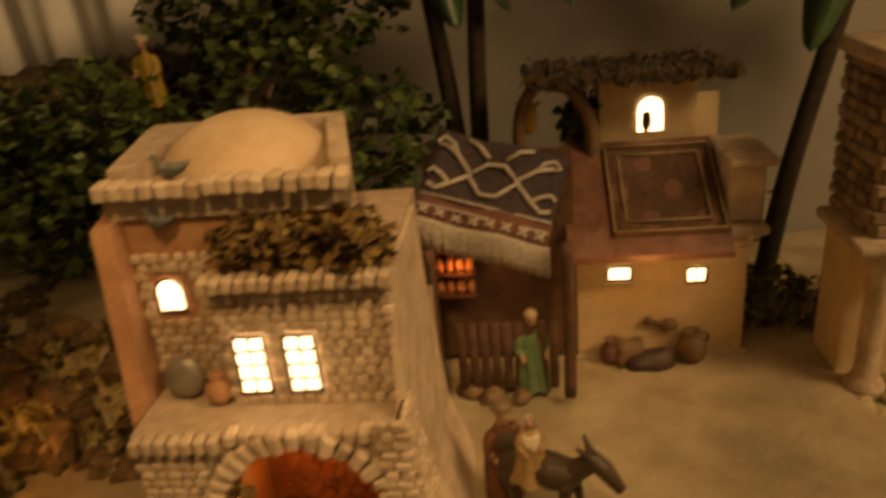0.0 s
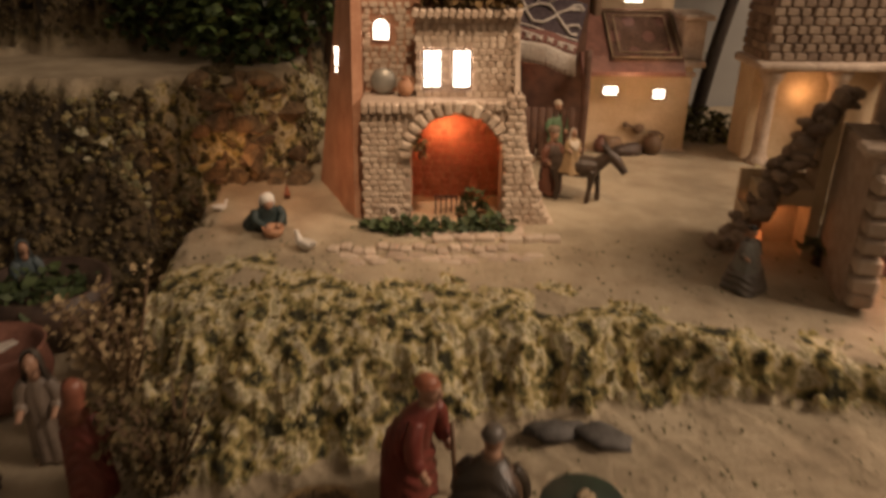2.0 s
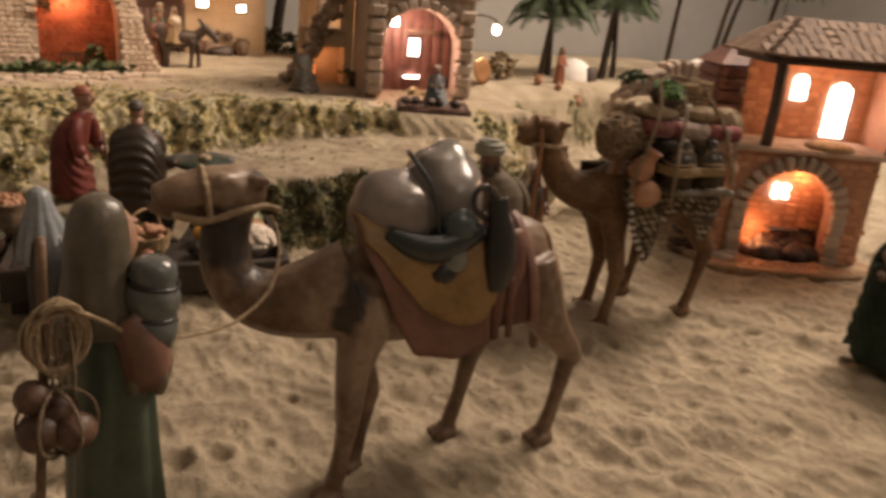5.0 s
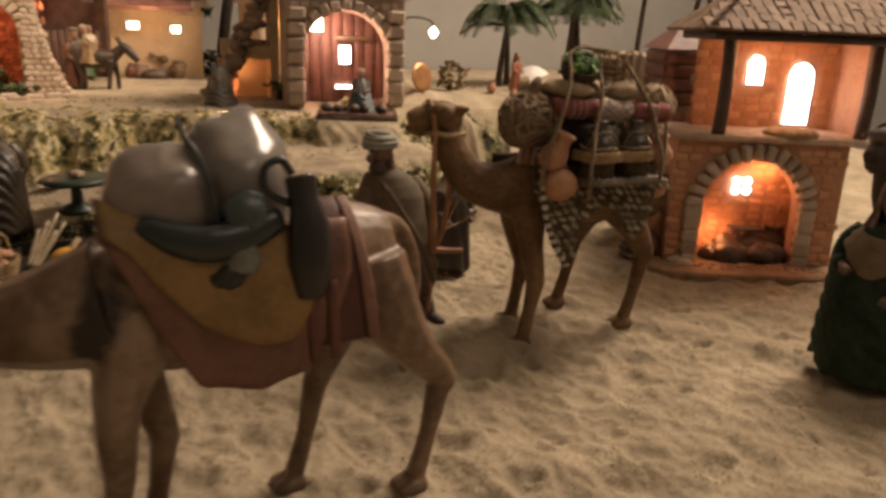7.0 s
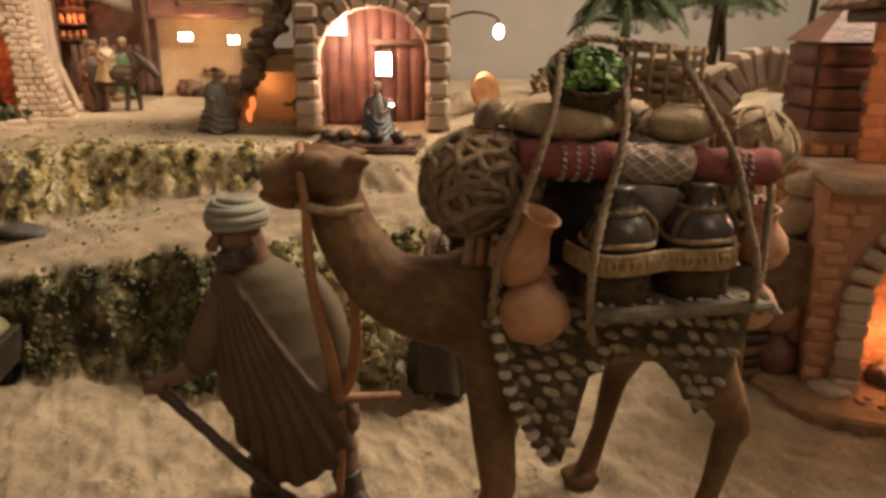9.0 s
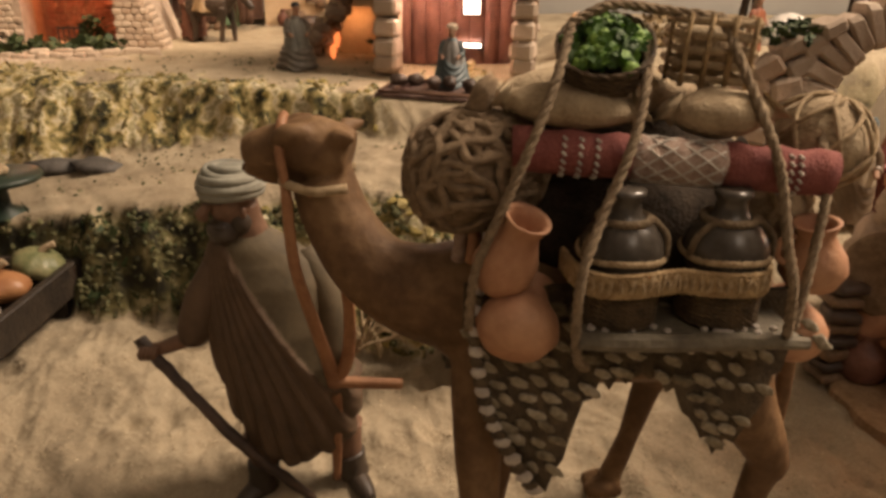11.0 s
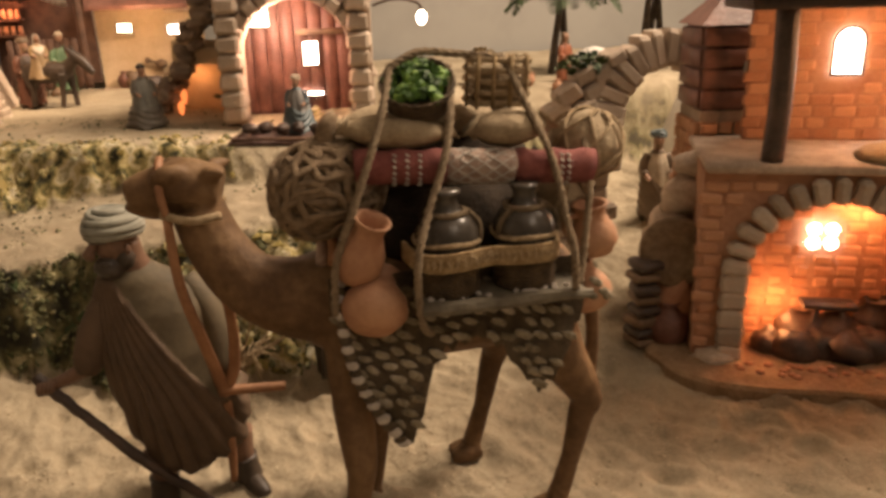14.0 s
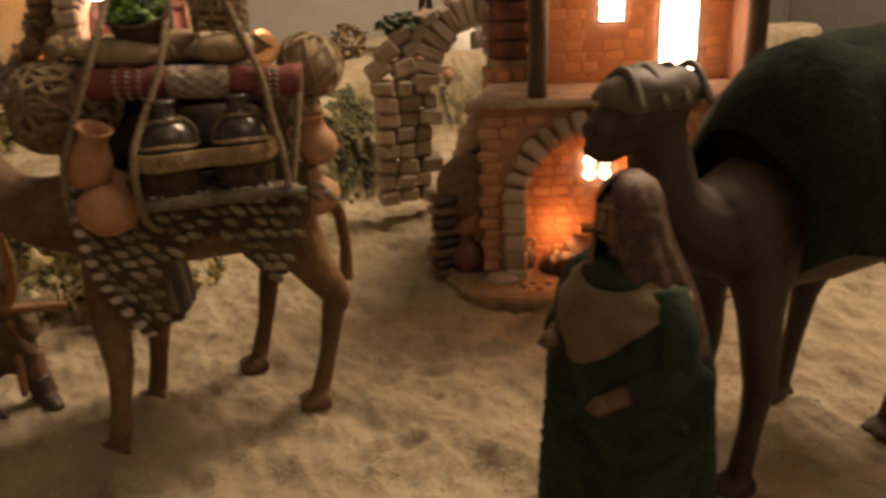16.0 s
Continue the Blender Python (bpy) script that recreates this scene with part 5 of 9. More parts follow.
    if staff:
        tube(bm, [Vector(p) for p in staff], 0.015, 8, 2, 4)
    bmesh.ops.scale(bm, vec=(h, h, h), verts=bm.verts)
    ob = link(name, bm, mats)
    ob.matrix_world = pose(*loc, 0, 0, yaw)
    return tagged(ob, label, category)


def on(x, y, dz=0.0):
    return (x, y, gz(x, y) + dz)


# ---- herdsman: upright, a mantle slung from one shoulder in fanning folds ----
def herdsman():
    bm = bmesh.new()
    # face paint is a darkened copy with the turban's shade in it
    mats = [paint("olive_tunic_paint", (0.105, 0.080, 0.045), 0.75), mat("shaded_brown_face", (0.12, 0.066, 0.04), (0.19, 0.105, 0.064), 0.5, 60, 0.1), paint("pale_turban", (0.25, 0.245, 0.20), 0.8), paint("taupe_mantle_paint", (0.095, 0.058, 0.032), 0.7), paint("dark_boot_paint", (0.055, 0.04, 0.028), 0.5)]
    k = 0.000337
    level = [545, 525, 480, 400, 300, 220, 185, 160, 142, 130]
    west = [200, 188, 172, 152, 134, 134, 142, 152, 165, 182]
    east = [352, 366, 378, 376, 362, 338, 314, 284, 255, 236]
    n, rows = 220, 84

    def out(v):
        return (v - 265) * k

    grid, slots = [], []
    for j in range(rows + 1):
        v = 545 - (545 - 128) * j / rows
        x0, x1 = np.interp(-v, [-q for q in level], west), np.interp(-v, [-q for q in level], east)
        cx, rx = (x0 + x1) / 2, (x1 - x0) / 2
        ry = rx * np.interp(v, [130, 180, 300, 555], [0.75, 0.62, 0.70, 0.82])
        ring, sl = [], []
        for i in range(n):
            w = math.tau * i / n
            px, front = cx + rx * math.cos(w), -math.sin(w)
            edge = 150 + max(0, px - 176) * 1.62 if front > 0 else 150 + max(0, px - 190) * 1.5
            edge = min(edge, 398)
            cover = v > edge
            fan = math.atan2(px - 158 + 40 * (1 - abs(math.cos(w))) * (front < 0), v - 95)
            if cover:
                deep = min(1, (v - edge) / 25 + 0.3)
                lip = 0.05 * math.exp(-((v - edge) / 14) ** 2)
                fold = 1.05 + lip + deep * ((0.075 + 0.07 * max(0, (v - 300) / 255)) * pleat(44 * fan + 0.5 + 1.2 * math.sin(0.012 * v)) + 0.03 * pleat(97 * fan + 1.1)) * min(1, (v - 100) / 90)
            else:
                fold = 1.0 + 0.045 * pleat(0.032 * (px + 0.6 * v)) * min(1, (v - 128) / 60)
            low = (8 * math.sin(3 * w + 1) + 5 * math.sin(7 * w)) * max(0, (v - 500) / 55)
            ring.append(bm.verts.new((out(cx + rx * math.cos(w) * fold), math.sin(w) * ry * fold * k, (650 - v - low) * k)))
            sl.append(3 if cover else 0)
        grid.append(ring)
        slots.append(sl)
    for j in range(rows):
        for i in range(n):
            q = (i + 1) % n
            bm.faces.new((grid[j][i], grid[j][q], grid[j + 1][q], grid[j + 1][i])).material_index = slots[j][i]
    bm.faces.new(grid[0]).material_index = 3
    bm.faces.new(grid[-1]).material_index = 0

    def limb(pts, radii, slot, sides=14, flat=1.0):
        tube(bm, [(out(x), y * k, (650 - v) * k) for x, v, y in pts], [r * k for r in radii], sides, 4, slot, flat)

    # sleeves, forearm and fist
    limb([(296, 180, 8), (326, 224, -10), (340, 280, -22), (340, 335, -30), (336, 356, -32)], [24, 29, 31, 32, 26], 0)
    limb([(160, 200, -10), (135, 250, -22), (118, 300, -30), (112, 322, -28)], [26, 30, 28, 22], 3)
    limb([(125, 312, -26), (90, 330, -20), (58, 345, -14), (40, 350, -12)], [17, 14, 12, 11], 1, 12)
    for q in range(4):
        limb([(48 - 7 * q, 340, -22), (44 - 7 * q, 352, -28), (42 - 7 * q, 364, -18)], [6, 6.5, 5], 1, 7)
    blob(bm, (out(38), -13 * k, (650 - 352) * k), (16 * k, 13 * k, 15 * k), 1, 4, 0.12, 10, 7)
    # neck, head turned to the side, full beard
    limb([(216, 150, 0), (208, 122, -4), (202, 95, -6)], [32, 29, 30], 1)
    blob(bm, (out(192), -10 * k, (650 - 92) * k), (36 * k, 34 * k, 40 * k), 1, 3, 0.04, 24, 16)
    limb([(164, 84, -26), (148, 104, -30), (158, 110, -28)], [6, 10, 7], 1, 8)
    limb([(154, 86, -22), (166, 79, -36), (184, 80, -44)], [5, 6, 4], 4, 8)
    blob(bm, (out(180), -22 * k, (650 - 132) * k), (27 * k, 25 * k, 25 * k), 4, 5, 0.16, 18, 12)
    blob(bm, (out(206), -26 * k, (650 - 116) * k), (18 * k, 17 * k, 24 * k), 4, 8, 0.16, 16, 10)
    limb([(160, 118, -34), (172, 121, -42), (186, 122, -44)], [4, 6, 4], 4, 7)
    blob(bm, (out(214), -38 * k, (650 - 98) * k), (6 * k, 5 * k, 10 * k), 1, 5, 0.1, 8, 6)
    # turban wound in low turns
    blob(bm, (out(192), -5 * k, (650 - 52) * k), (44 * k, 42 * k, 24 * k), 2, 6, 0.06, 24, 14)
    for q in range(6):
        rr, up, tilt = (46, 48, 47, 43, 36, 26)[q], (72, 64, 56, 48, 41, 36)[q], 5 * math.sin(1.9 * q + 0.5)
        limb([(192 + rr * math.cos(w), up - tilt * math.cos(w + q), -5 + rr * 0.93 * math.sin(w)) for w in np.linspace(0, math.tau, 21)], [7.5] * 21, 2, 7)
    # legs and boots
    limb([(208, 520, -10), (210, 560, -12), (208, 592, -14)], [34, 26, 22], 1)
    limb([(207, 578, -14), (206, 605, -14), (203, 632, -12)], [29, 27, 28], 4)
    limb([(212, 636, 4), (196, 634, -20), (176, 640, -44), (164, 645, -56)], [19, 21, 17, 10], 4)
    limb([(352, 520, 14), (356, 560, 12), (360, 592, 10)], [34, 27, 23], 1)
    limb([(359, 580, 10), (364, 606, 8), (370, 628, 4)], [30, 27, 27], 4)
    limb([(364, 634, 18), (376, 632, -8), (390, 637, -34), (400, 643, -50)], [19, 21, 18, 11], 4)
    ob = link("herdsman_figurine", bm, mats)
    m = pose(0.291, -0.344, gz(0.291, -0.344) - 0.001, 0, 0, -4)
    ob.matrix_world = m
    tagged(ob, "turbaned man statuette in olive tunic and brown mantle", "figurine")
    bm = bmesh.new()
    tube(bm, [(out(x), y * k, (650 - v) * k) for x, v, y in ((18, 330, -8), (30, 346, -14), (62, 378, -26), (105, 420, -44), (160, 478, -62), (215, 540, -66), (262, 592, -58), (296, 640, -46))], [v * k for v in (10, 12, 10, 9.5, 10.5, 9, 9.5, 8)], 9, 4)
    for v in bm.verts:
        v.co += Vector((1, 0.4, 0.5)) * 0.0009 * noise.noise(v.co * 160)
    ob = link("walking_stick", bm, M_DARKWOOD)
    ob.matrix_world = m
    tagged(ob, "crooked dark wooden walking stick in the herdsman's fist", "stick")


# ---- camels ----
def camel(name, label, m, body, neck, head, legs, tail, hide=None, girth=1.0):
    """A moulded camel that looks towards -x, its joints blended. Each limb: (x, y, z, radius) in order."""
    bm = bmesh.new()

    def limb(rows, n=14, k=5, flat=1.0):
        tube(bm, [r[:3] for r in rows], [r[3] for r in rows], n, k, flat=flat)

    limb(body, 18, flat=girth)
    limb(neck)
    limb(head)
    hx, hy, hz, _ = head[1]
    nx, ny, nz, _ = head[-1]
    blob(bm, (nx + 0.007, ny, nz - 0.006), (0.011, 0.007, 0.005))
    tube(bm, [(hx - 0.006, hy, hz - 0.009), (nx + 0.012, ny, nz - 0.008), (nx + 0.003, ny, nz - 0.007)], [0.009, 0.0068, 0.0045], 8, 3)
    for sy in (-1, 1):
        tube(bm, [(hx - 0.002, hy + 0.0095 * sy, hz + 0.010), (hx - 0.010, hy + 0.0125 * sy, hz + 0.009), (hx - 0.018, hy + 0.0095 * sy, hz + 0.005)], [0.0045, 0.0056, 0.003], 8, 3)
        blob(bm, (nx + 0.004, ny + 0.0055 * sy, nz + 0.0035), (0.0042, 0.0030, 0.0030))
        tube(bm, [(hx + 0.012, hy + 0.011 * sy, hz + 0.007), (hx + 0.021, hy + 0.018 * sy, hz + 0.009)], [0.0058, 0.0022], 7, 2)
    for rows in legs:
        limb(rows, 12)
        fx, fy = rows[-1][:2]
        for sy in (-1, 1):
            tube(bm, [(fx + 0.005, fy + 0.002 * sy, 0.007), (fx - 0.006, fy + 0.0042 * sy, 0.0065), (fx - 0.016, fy + 0.0055 * sy, 0.0045)], [0.0075, 0.0070, 0.0042], 10, 2)
    limb(tail, 8)
    ob = link(name, bm, hide or M_CAMEL)
    ob.matrix_world = m
    r = ob.modifiers.new("blend", "REMESH")
    r.mode, r.voxel_size, r.use_smooth_shade = "VOXEL", 0.0018, True
    sm = ob.modifiers.new("soften", "SMOOTH")
    sm.factor, sm.iterations = 0.5, 4
    return tagged(ob, label, "figurine")


def front_leg(x, y, fx, fy, top=0.15):
    return [(x + 0.004, y * 0.45, top + 0.012, 0.021), (x, y * 0.75, top - 0.014, 0.0195), ((x + fx) / 2 + 0.002, (y + fy) / 2, 0.108, 0.0125), (fx + 0.010, fy, 0.074, 0.0098), (fx + 0.010, fy, 0.066, 0.0088), (fx + 0.006, fy, 0.040, 0.0066), (fx + 0.001, fy, 0.014, 0.0072)]


def hind_leg(x, y, fx, fy, top=0.15):
    return [(x - 0.006, y * 0.4, top + 0.008, 0.025), (x, y * 0.75, top - 0.014, 0.025), ((x + fx) / 2 + 0.008, (y + fy) / 2, 0.112, 0.0155), (fx + 0.019, fy, 0.084, 0.0096), (fx + 0.016, fy, 0.076, 0.0086), (fx + 0.009, fy, 0.042, 0.0062), (fx + 0.001, fy, 0.014, 0.0072)]


def patched(m, spots, colour):
    """Dark painted patches: (place, radius) each."""
    nt = m.node_tree
    b = nt.nodes["Principled BSDF"]
    tc = nt.nodes.new("ShaderNodeTexCoord")
    n = nt.nodes.new("ShaderNodeTexNoise")
    n.inputs["Scale"].default_value = 90
    nt.links.new(tc.outputs["Object"], n.inputs["Vector"])
    for place, radius in spots:
        d = nt.nodes.new("ShaderNodeVectorMath")
        d.operation = "DISTANCE"
        d.inputs[1].default_value = place
        nt.links.new(tc.outputs["Object"], d.inputs[0])
        wob = nt.nodes.new("ShaderNodeMath")
        wob.operation = "MULTIPLY_ADD"
        wob.inputs[1].default_value = radius * 0.8
        nt.links.new(n.outputs["Fac"], wob.inputs[0])
        nt.links.new(d.outputs["Value"], wob.inputs[2])
        r = nt.nodes.new("ShaderNodeMapRange")
        r.inputs["From Min"].default_value, r.inputs["From Max"].default_value = radius * 1.5, radius * 1.05
        nt.links.new(wob.outputs[0], r.inputs["Value"])
        mix = nt.nodes.new("ShaderNodeMix")
        mix.data_type = "RGBA"
        nt.links.new(r.outputs[0], mix.inputs[0])
        nt.links.new(b.inputs["Base Color"].links[0].from_socket, mix.inputs[6])
        mix.inputs[7].default_value = (*colour, 1)
        nt.links.new(mix.outputs[2], b.inputs["Base Color"])
    return m


C1 = pose(0.062, -0.60, SAND - 0.004)
C2 = pose(0.440, -0.415, SAND - 0.003, 0, 0, -7)
C3 = pose(0.772, -0.628, SAND - 0.004, 0, 0, 2)
BODY = [(-0.078, 0, 0.150, 0.026), (-0.045, 0, 0.152, 0.040), (0.0, 0, 0.152, 0.043), (0.045, 0, 0.150, 0.040), (0.078, 0, 0.146, 0.026)]
camel("camel_figurine", "brown camel figurine standing on the sand with a round pack", C1,
      [(-0.085, 0, 0.160, 0.028), (-0.045, 0, 0.158, 0.040), (0.01, 0.002, 0.158, 0.042), (0.058, 0.008, 0.166, 0.041), (0.092, 0.014, 0.167, 0.030)],
      [(-0.07, 0.0, 0.163, 0.036), (-0.10, 0.008, 0.155, 0.029), (-0.128, 0.016, 0.154, 0.022), (-0.148, 0.024, 0.168, 0.018), (-0.152, 0.03, 0.195, 0.0165), (-0.145, 0.035, 0.222, 0.016)],
      [(-0.126, 0.034, 0.226, 0.013), (-0.146, 0.034, 0.229, 0.017), (-0.165, 0.034, 0.230, 0.015), (-0.184, 0.032, 0.228, 0.0115), (-0.196, 0.032, 0.226, 0.008)],
      [front_leg(-0.068, -0.020, -0.088, -0.020), front_leg(-0.060, 0.020, -0.060, 0.010), hind_leg(0.080, -0.014, 0.108, -0.014, 0.163), hind_leg(0.076, 0.026, 0.034, 0.024, 0.163)],
      [(0.080, 0.014, 0.182, 0.014), (0.104, 0.026, 0.183, 0.0075), (0.119, 0.028, 0.170, 0.0052), (0.126, 0.028, 0.142, 0.0046), (0.121, 0.026, 0.112, 0.0046), (0.117, 0.024, 0.088, 0.0062), (0.116, 0.024, 0.072, 0.004)],
      patched(mat("grey_brown_hide", [(0.10, 0.060, 0.034), (0.165, 0.105, 0.062)], (0.27, 0.19, 0.125), 0.42, 20, 0.3), [((-0.150, 0.025, 0.198), 0.026), ((-0.140, 0.02, 0.170), 0.018), ((-0.120, 0.03, 0.245), 0.016), ((-0.074, -0.03, 0.186), 0.015), ((-0.079, -0.032, 0.172), 0.015), ((-0.084, -0.032, 0.158), 0.014), ((-0.088, -0.03, 0.146), 0.011)], (0.028, 0.019, 0.013)), girth=0.74)
camel("camel_figurine", "brown camel figurine laden with jars and bundles", C2, [(x + 0.006, y, z + 0.004, r * 0.93) for x, y, z, r in BODY],
      [(-0.050, 0.0, 0.158, 0.031), (-0.078, 0.003, 0.158, 0.0245), (-0.103, 0.008, 0.168, 0.0195), (-0.119, 0.012, 0.190, 0.0170), (-0.127, 0.015, 0.212, 0.0155)],
      [(-0.113, 0.014, 0.222, 0.013), (-0.130, 0.016, 0.226, 0.0158), (-0.144, 0.018, 0.225, 0.0130), (-0.156, 0.019, 0.223, 0.0112), (-0.163, 0.020, 0.221, 0.0085)],
      [front_leg(-0.046, -0.022, -0.060, -0.044), front_leg(-0.044, 0.022, -0.040, 0.020), hind_leg(0.064, -0.022, 0.074, -0.026), hind_leg(0.060, 0.022, 0.036, 0.050)],
      [(0.085, 0, 0.158, 0.0095), (0.102, 0, 0.14, 0.005), (0.106, 0, 0.11, 0.0045), (0.104, 0, 0.085, 0.006)])
camel("camel_figurine", "dark brown camel figurine under a dark green cloth", C3, BODY,
      [(-0.062, 0.0, 0.150, 0.031), (-0.085, 0.006, 0.155, 0.024), (-0.10, 0.010, 0.17, 0.019), (-0.106, 0.012, 0.193, 0.017), (-0.110, 0.012, 0.212, 0.015)],
      [(-0.098, 0.012, 0.219, 0.013), (-0.113, 0.012, 0.221, 0.0155), (-0.130, 0.012, 0.218, 0.0125), (-0.144, 0.012, 0.213, 0.010), (-0.151, 0.012, 0.210, 0.0075)],
      [front_leg(-0.058, -0.022, -0.075, -0.030), front_leg(-0.052, 0.022, -0.055, 0.030), hind_leg(0.062, -0.022, 0.05, -0.034), hind_leg(0.056, 0.022, 0.028, 0.032)],
      [(0.088, 0, 0.155, 0.0065), (0.100, 0, 0.14, 0.005), (0.104, 0, 0.11, 0.0045), (0.102, 0, 0.085, 0.006)],
      paint("dark_hide_paint", (0.050, 0.030, 0.019), 0.7))

M_STRIPE = mat("striped_rust_headcloth", [(0.03, 0.016, 0.012), (0.085, 0.04, 0.03)], (0.22, 0.155, 0.12), 0.7, 45, 0.2)
# face paint darkened to hold the shade under a headcloth
M_SHADEDSKIN = mat("shaded_brown_face", (0.10, 0.055, 0.034), (0.16, 0.088, 0.055), 0.45, 60, 0.1)
herdsman()
figure("porter_figurine", "hooded porter statuette in a green robe with a rope coil", on(-0.172, -0.63), 130, 0.248, paint("green_robe", (0.055, 0.075, 0.05)), paint("grey_brown_hood", (0.105, 0.088, 0.06), 0.32), "hood", wide=0.74, arms=((-0.05, -0.10, 0.68), (0.08, -0.12, 0.66)), sleeve=paint("red_brown_sleeve", (0.15, 0.075, 0.05)), seed=2)
P_CLOAK = mat("dull_green_cloak", (0.014, 0.024, 0.015), (0.030, 0.046, 0.030), 0.8, 40, 0.4, spec=0.2)
figure("cloaked_figurine", "statuette of a man in a dark green cloak and striped headcloth", on(0.622, -0.654), -84, 0.190, P_CLOAK, M_STRIPE, "veil", P_CLOAK, arms=((-0.10, -0.17, 0.56), (0.10, -0.17, 0.46)), wide=1.42, seed=3, shawl=paint("cream_shoulder_cloth", (0.155, 0.112, 0.066), 0.8), skin=M_SHADEDSKIN, gape=1.15)
figure("market_woman_figurine", "statuette of a woman with a long grey veil", on(-0.184, -0.250), 194, 0.146, P_BLACK, paint("blue_grey_veil", (0.22, 0.24, 0.25), 0.4), "veil", lean=0.12, bow=0.12, seed=4)
figure("child_figurine", "statuette of a child in a red cap", on(-0.10, -0.30), 180, 0.095, P_CREAM, P_RUST, "cap", seed=5)
figure("merchant_figurine", "statuette of a stooping merchant in a brown leather coat", on(-0.074, -0.058), 165, 0.148, paint("dark_brown_skirt", (0.075, 0.042, 0.022)), paint("dark_grey_cap", (0.09, 0.075, 0.06)), "cap", paint("dark_leather_coat", (0.032, 0.022, 0.013), 0.4), bow=0.30, wide=1.3, drape=(1.2, 0.62, 0.26), seed=6)
figure("red_robed_figurine", "statuette of a man in a dark red robe bending forwards", on(-0.143, 0.034), 60, 0.158, P_RED, P_RUST, "cap", P_RED, bow=0.30, wide=1.12, arms=((-0.16, -0.22, 0.34), (0.16, -0.20, 0.36)), staff=((0.13, -0.26, 0.10), (0.15, -0.22, 0.55)), seed=7)
figure("brown_robed_figurine", "statuette in a red brown robe seen from behind", on(-0.478, 0.085), 160, 0.145, P_RED, paint("red_brown_hood", (0.20, 0.07, 0.04)), "hood", P_RED, seed=8)
figure("pale_robed_figurine", "statuette of a woman in pale cloth with a veil", on(-0.552, 0.150), 10, 0.145, paint("pale_tan_cloth", (0.20, 0.155, 0.12)), paint("dark_head_cloth", (0.085, 0.07, 0.055)), "hood", wide=0.85, seed=9)
figure("kneeling_figurine", "small seated statuette in a grey brown coat", on(0.264, 0.285), 20, 0.082, paint("grey_coat_paint", (0.17, 0.17, 0.15)), P_BLACK, "cap", paint("grey_brown_wrap", (0.12, 0.105, 0.085)), drape=(1.0, 0.33, 0.05), seat=True, feet=False, wide=1.15, seed=10)
figure("seated_figurine", "small statuette of a turbaned man sitting on a rug", on(0.444, 0.112, 0.004), -20, 0.07, paint("grey_robe_paint", (0.2, 0.19, 0.18)), P_CREAM, "turban", P_TEAL, seat=True, feet=False, wide=1.15, seed=11)
figure("green_dress_figurine", "small statuette of a woman in a green dress", on(0.105, 0.80), 10, 0.115, paint("sage_green_paint", (0.12, 0.2, 0.11)), P_CREAM, "cap", seed=12)
bm = bmesh.new()
wash = [paint("dark_teal_dress", (0.022, 0.036, 0.034), 0.6), paint("white_scarf_paint", (0.66, 0.62, 0.56), 0.6), M_SKIN]
rings = []
for f, rx, ry, dy in ((0, 0.046, 0.038, 0.006), (0.2, 0.045, 0.037, 0.006), (0.4, 0.040, 0.031, 0.004), (0.6, 0.033, 0.025, -0.003), (0.8, 0.025, 0.019, -0.012), (1.0, 0.013, 0.012, -0.020)):
    rings.append([Vector((rx * math.cos(w) * (1 + 0.10 * (1 - f) * pleat(4 * w)), ry * math.sin(w) * (1 + 0.10 * (1 - f) * pleat(4 * w)) + dy, 0.052 * f)) for w in np.linspace(0, math.tau, 40, endpoint=False)])
loft(bm, rings)
for sx in (-1, 1):
    tube(bm, [(0.024 * sx, -0.012, 0.042), (0.030 * sx, -0.026, 0.028), (0.014 * sx, -0.044, 0.016)], [0.010, 0.009, 0.007], 10)
    blob(bm, (0.011 * sx, -0.048, 0.014), (0.006, 0.006, 0.005), 2)
blob(bm, (0, -0.028, 0.060), (0.0105, 0.012, 0.013), 2, 3, 0.04, 14, 10)
blob(bm, (0, -0.020, 0.067), (0.016, 0.017, 0.015), 1, 5, 0.12, 16, 10)
blob(bm, (0.004, -0.004, 0.055), (0.018, 0.015, 0.012), 1, 8, 0.2, 14, 9)
tagged(link("washerwoman_figurine", bm, wash), "small crouching statuette with a white headscarf and dark dress", "figurine").matrix_world = pose(-0.363, 0.472, gz(-0.363, 0.472) - 0.001, 0, 0, 30) @ Matrix.Scale(0.68, 4)
figure("veiled_figurine", "statuette in dark clothes with a cream and brown striped veil", on(0.423, -0.222), 0, 0.142, paint("dark_brown_dress", (0.035, 0.025, 0.018)), mat("striped_cream_veil", [(0.10, 0.06, 0.04), (0.42, 0.34, 0.27)], (0.60, 0.52, 0.44), 0.7, 70, 0.3), "veil", wide=1.15, seed=14, skin=M_SHADEDSKIN)


# ---- loads of the camels ----
M_ROLLRED = mat("dark_red_woven_roll", (0.17, 0.045, 0.04), (0.26, 0.085, 0.07), 0.9, 160, 0.7)
M_ROLLTAN = mat("tan_woven_roll", (0.30, 0.20, 0.16), (0.46, 0.35, 0.28), 0.9, 260, 0.8)
M_SACK = mat("sack_canvas", (0.27, 0.20, 0.12), (0.42, 0.33, 0.21), 0.9, 90, 0.6)
M_DARKGLAZE = mat("dark_glazed_jar", (0.04, 0.033, 0.026), (0.085, 0.072, 0.058), 0.25, 40, 0.1)
M_VEG = mat("bright_green_leaves", [(0.02, 0.05, 0.008), (0.06, 0.15, 0.015)], (0.20, 0.34, 0.05), 0.6, 150, 0.5, per="island")


M_LEATHER = mat("orange_brown_leather", (0.24, 0.11, 0.05), (0.36, 0.18, 0.085), 0.6, 60, 0.3)


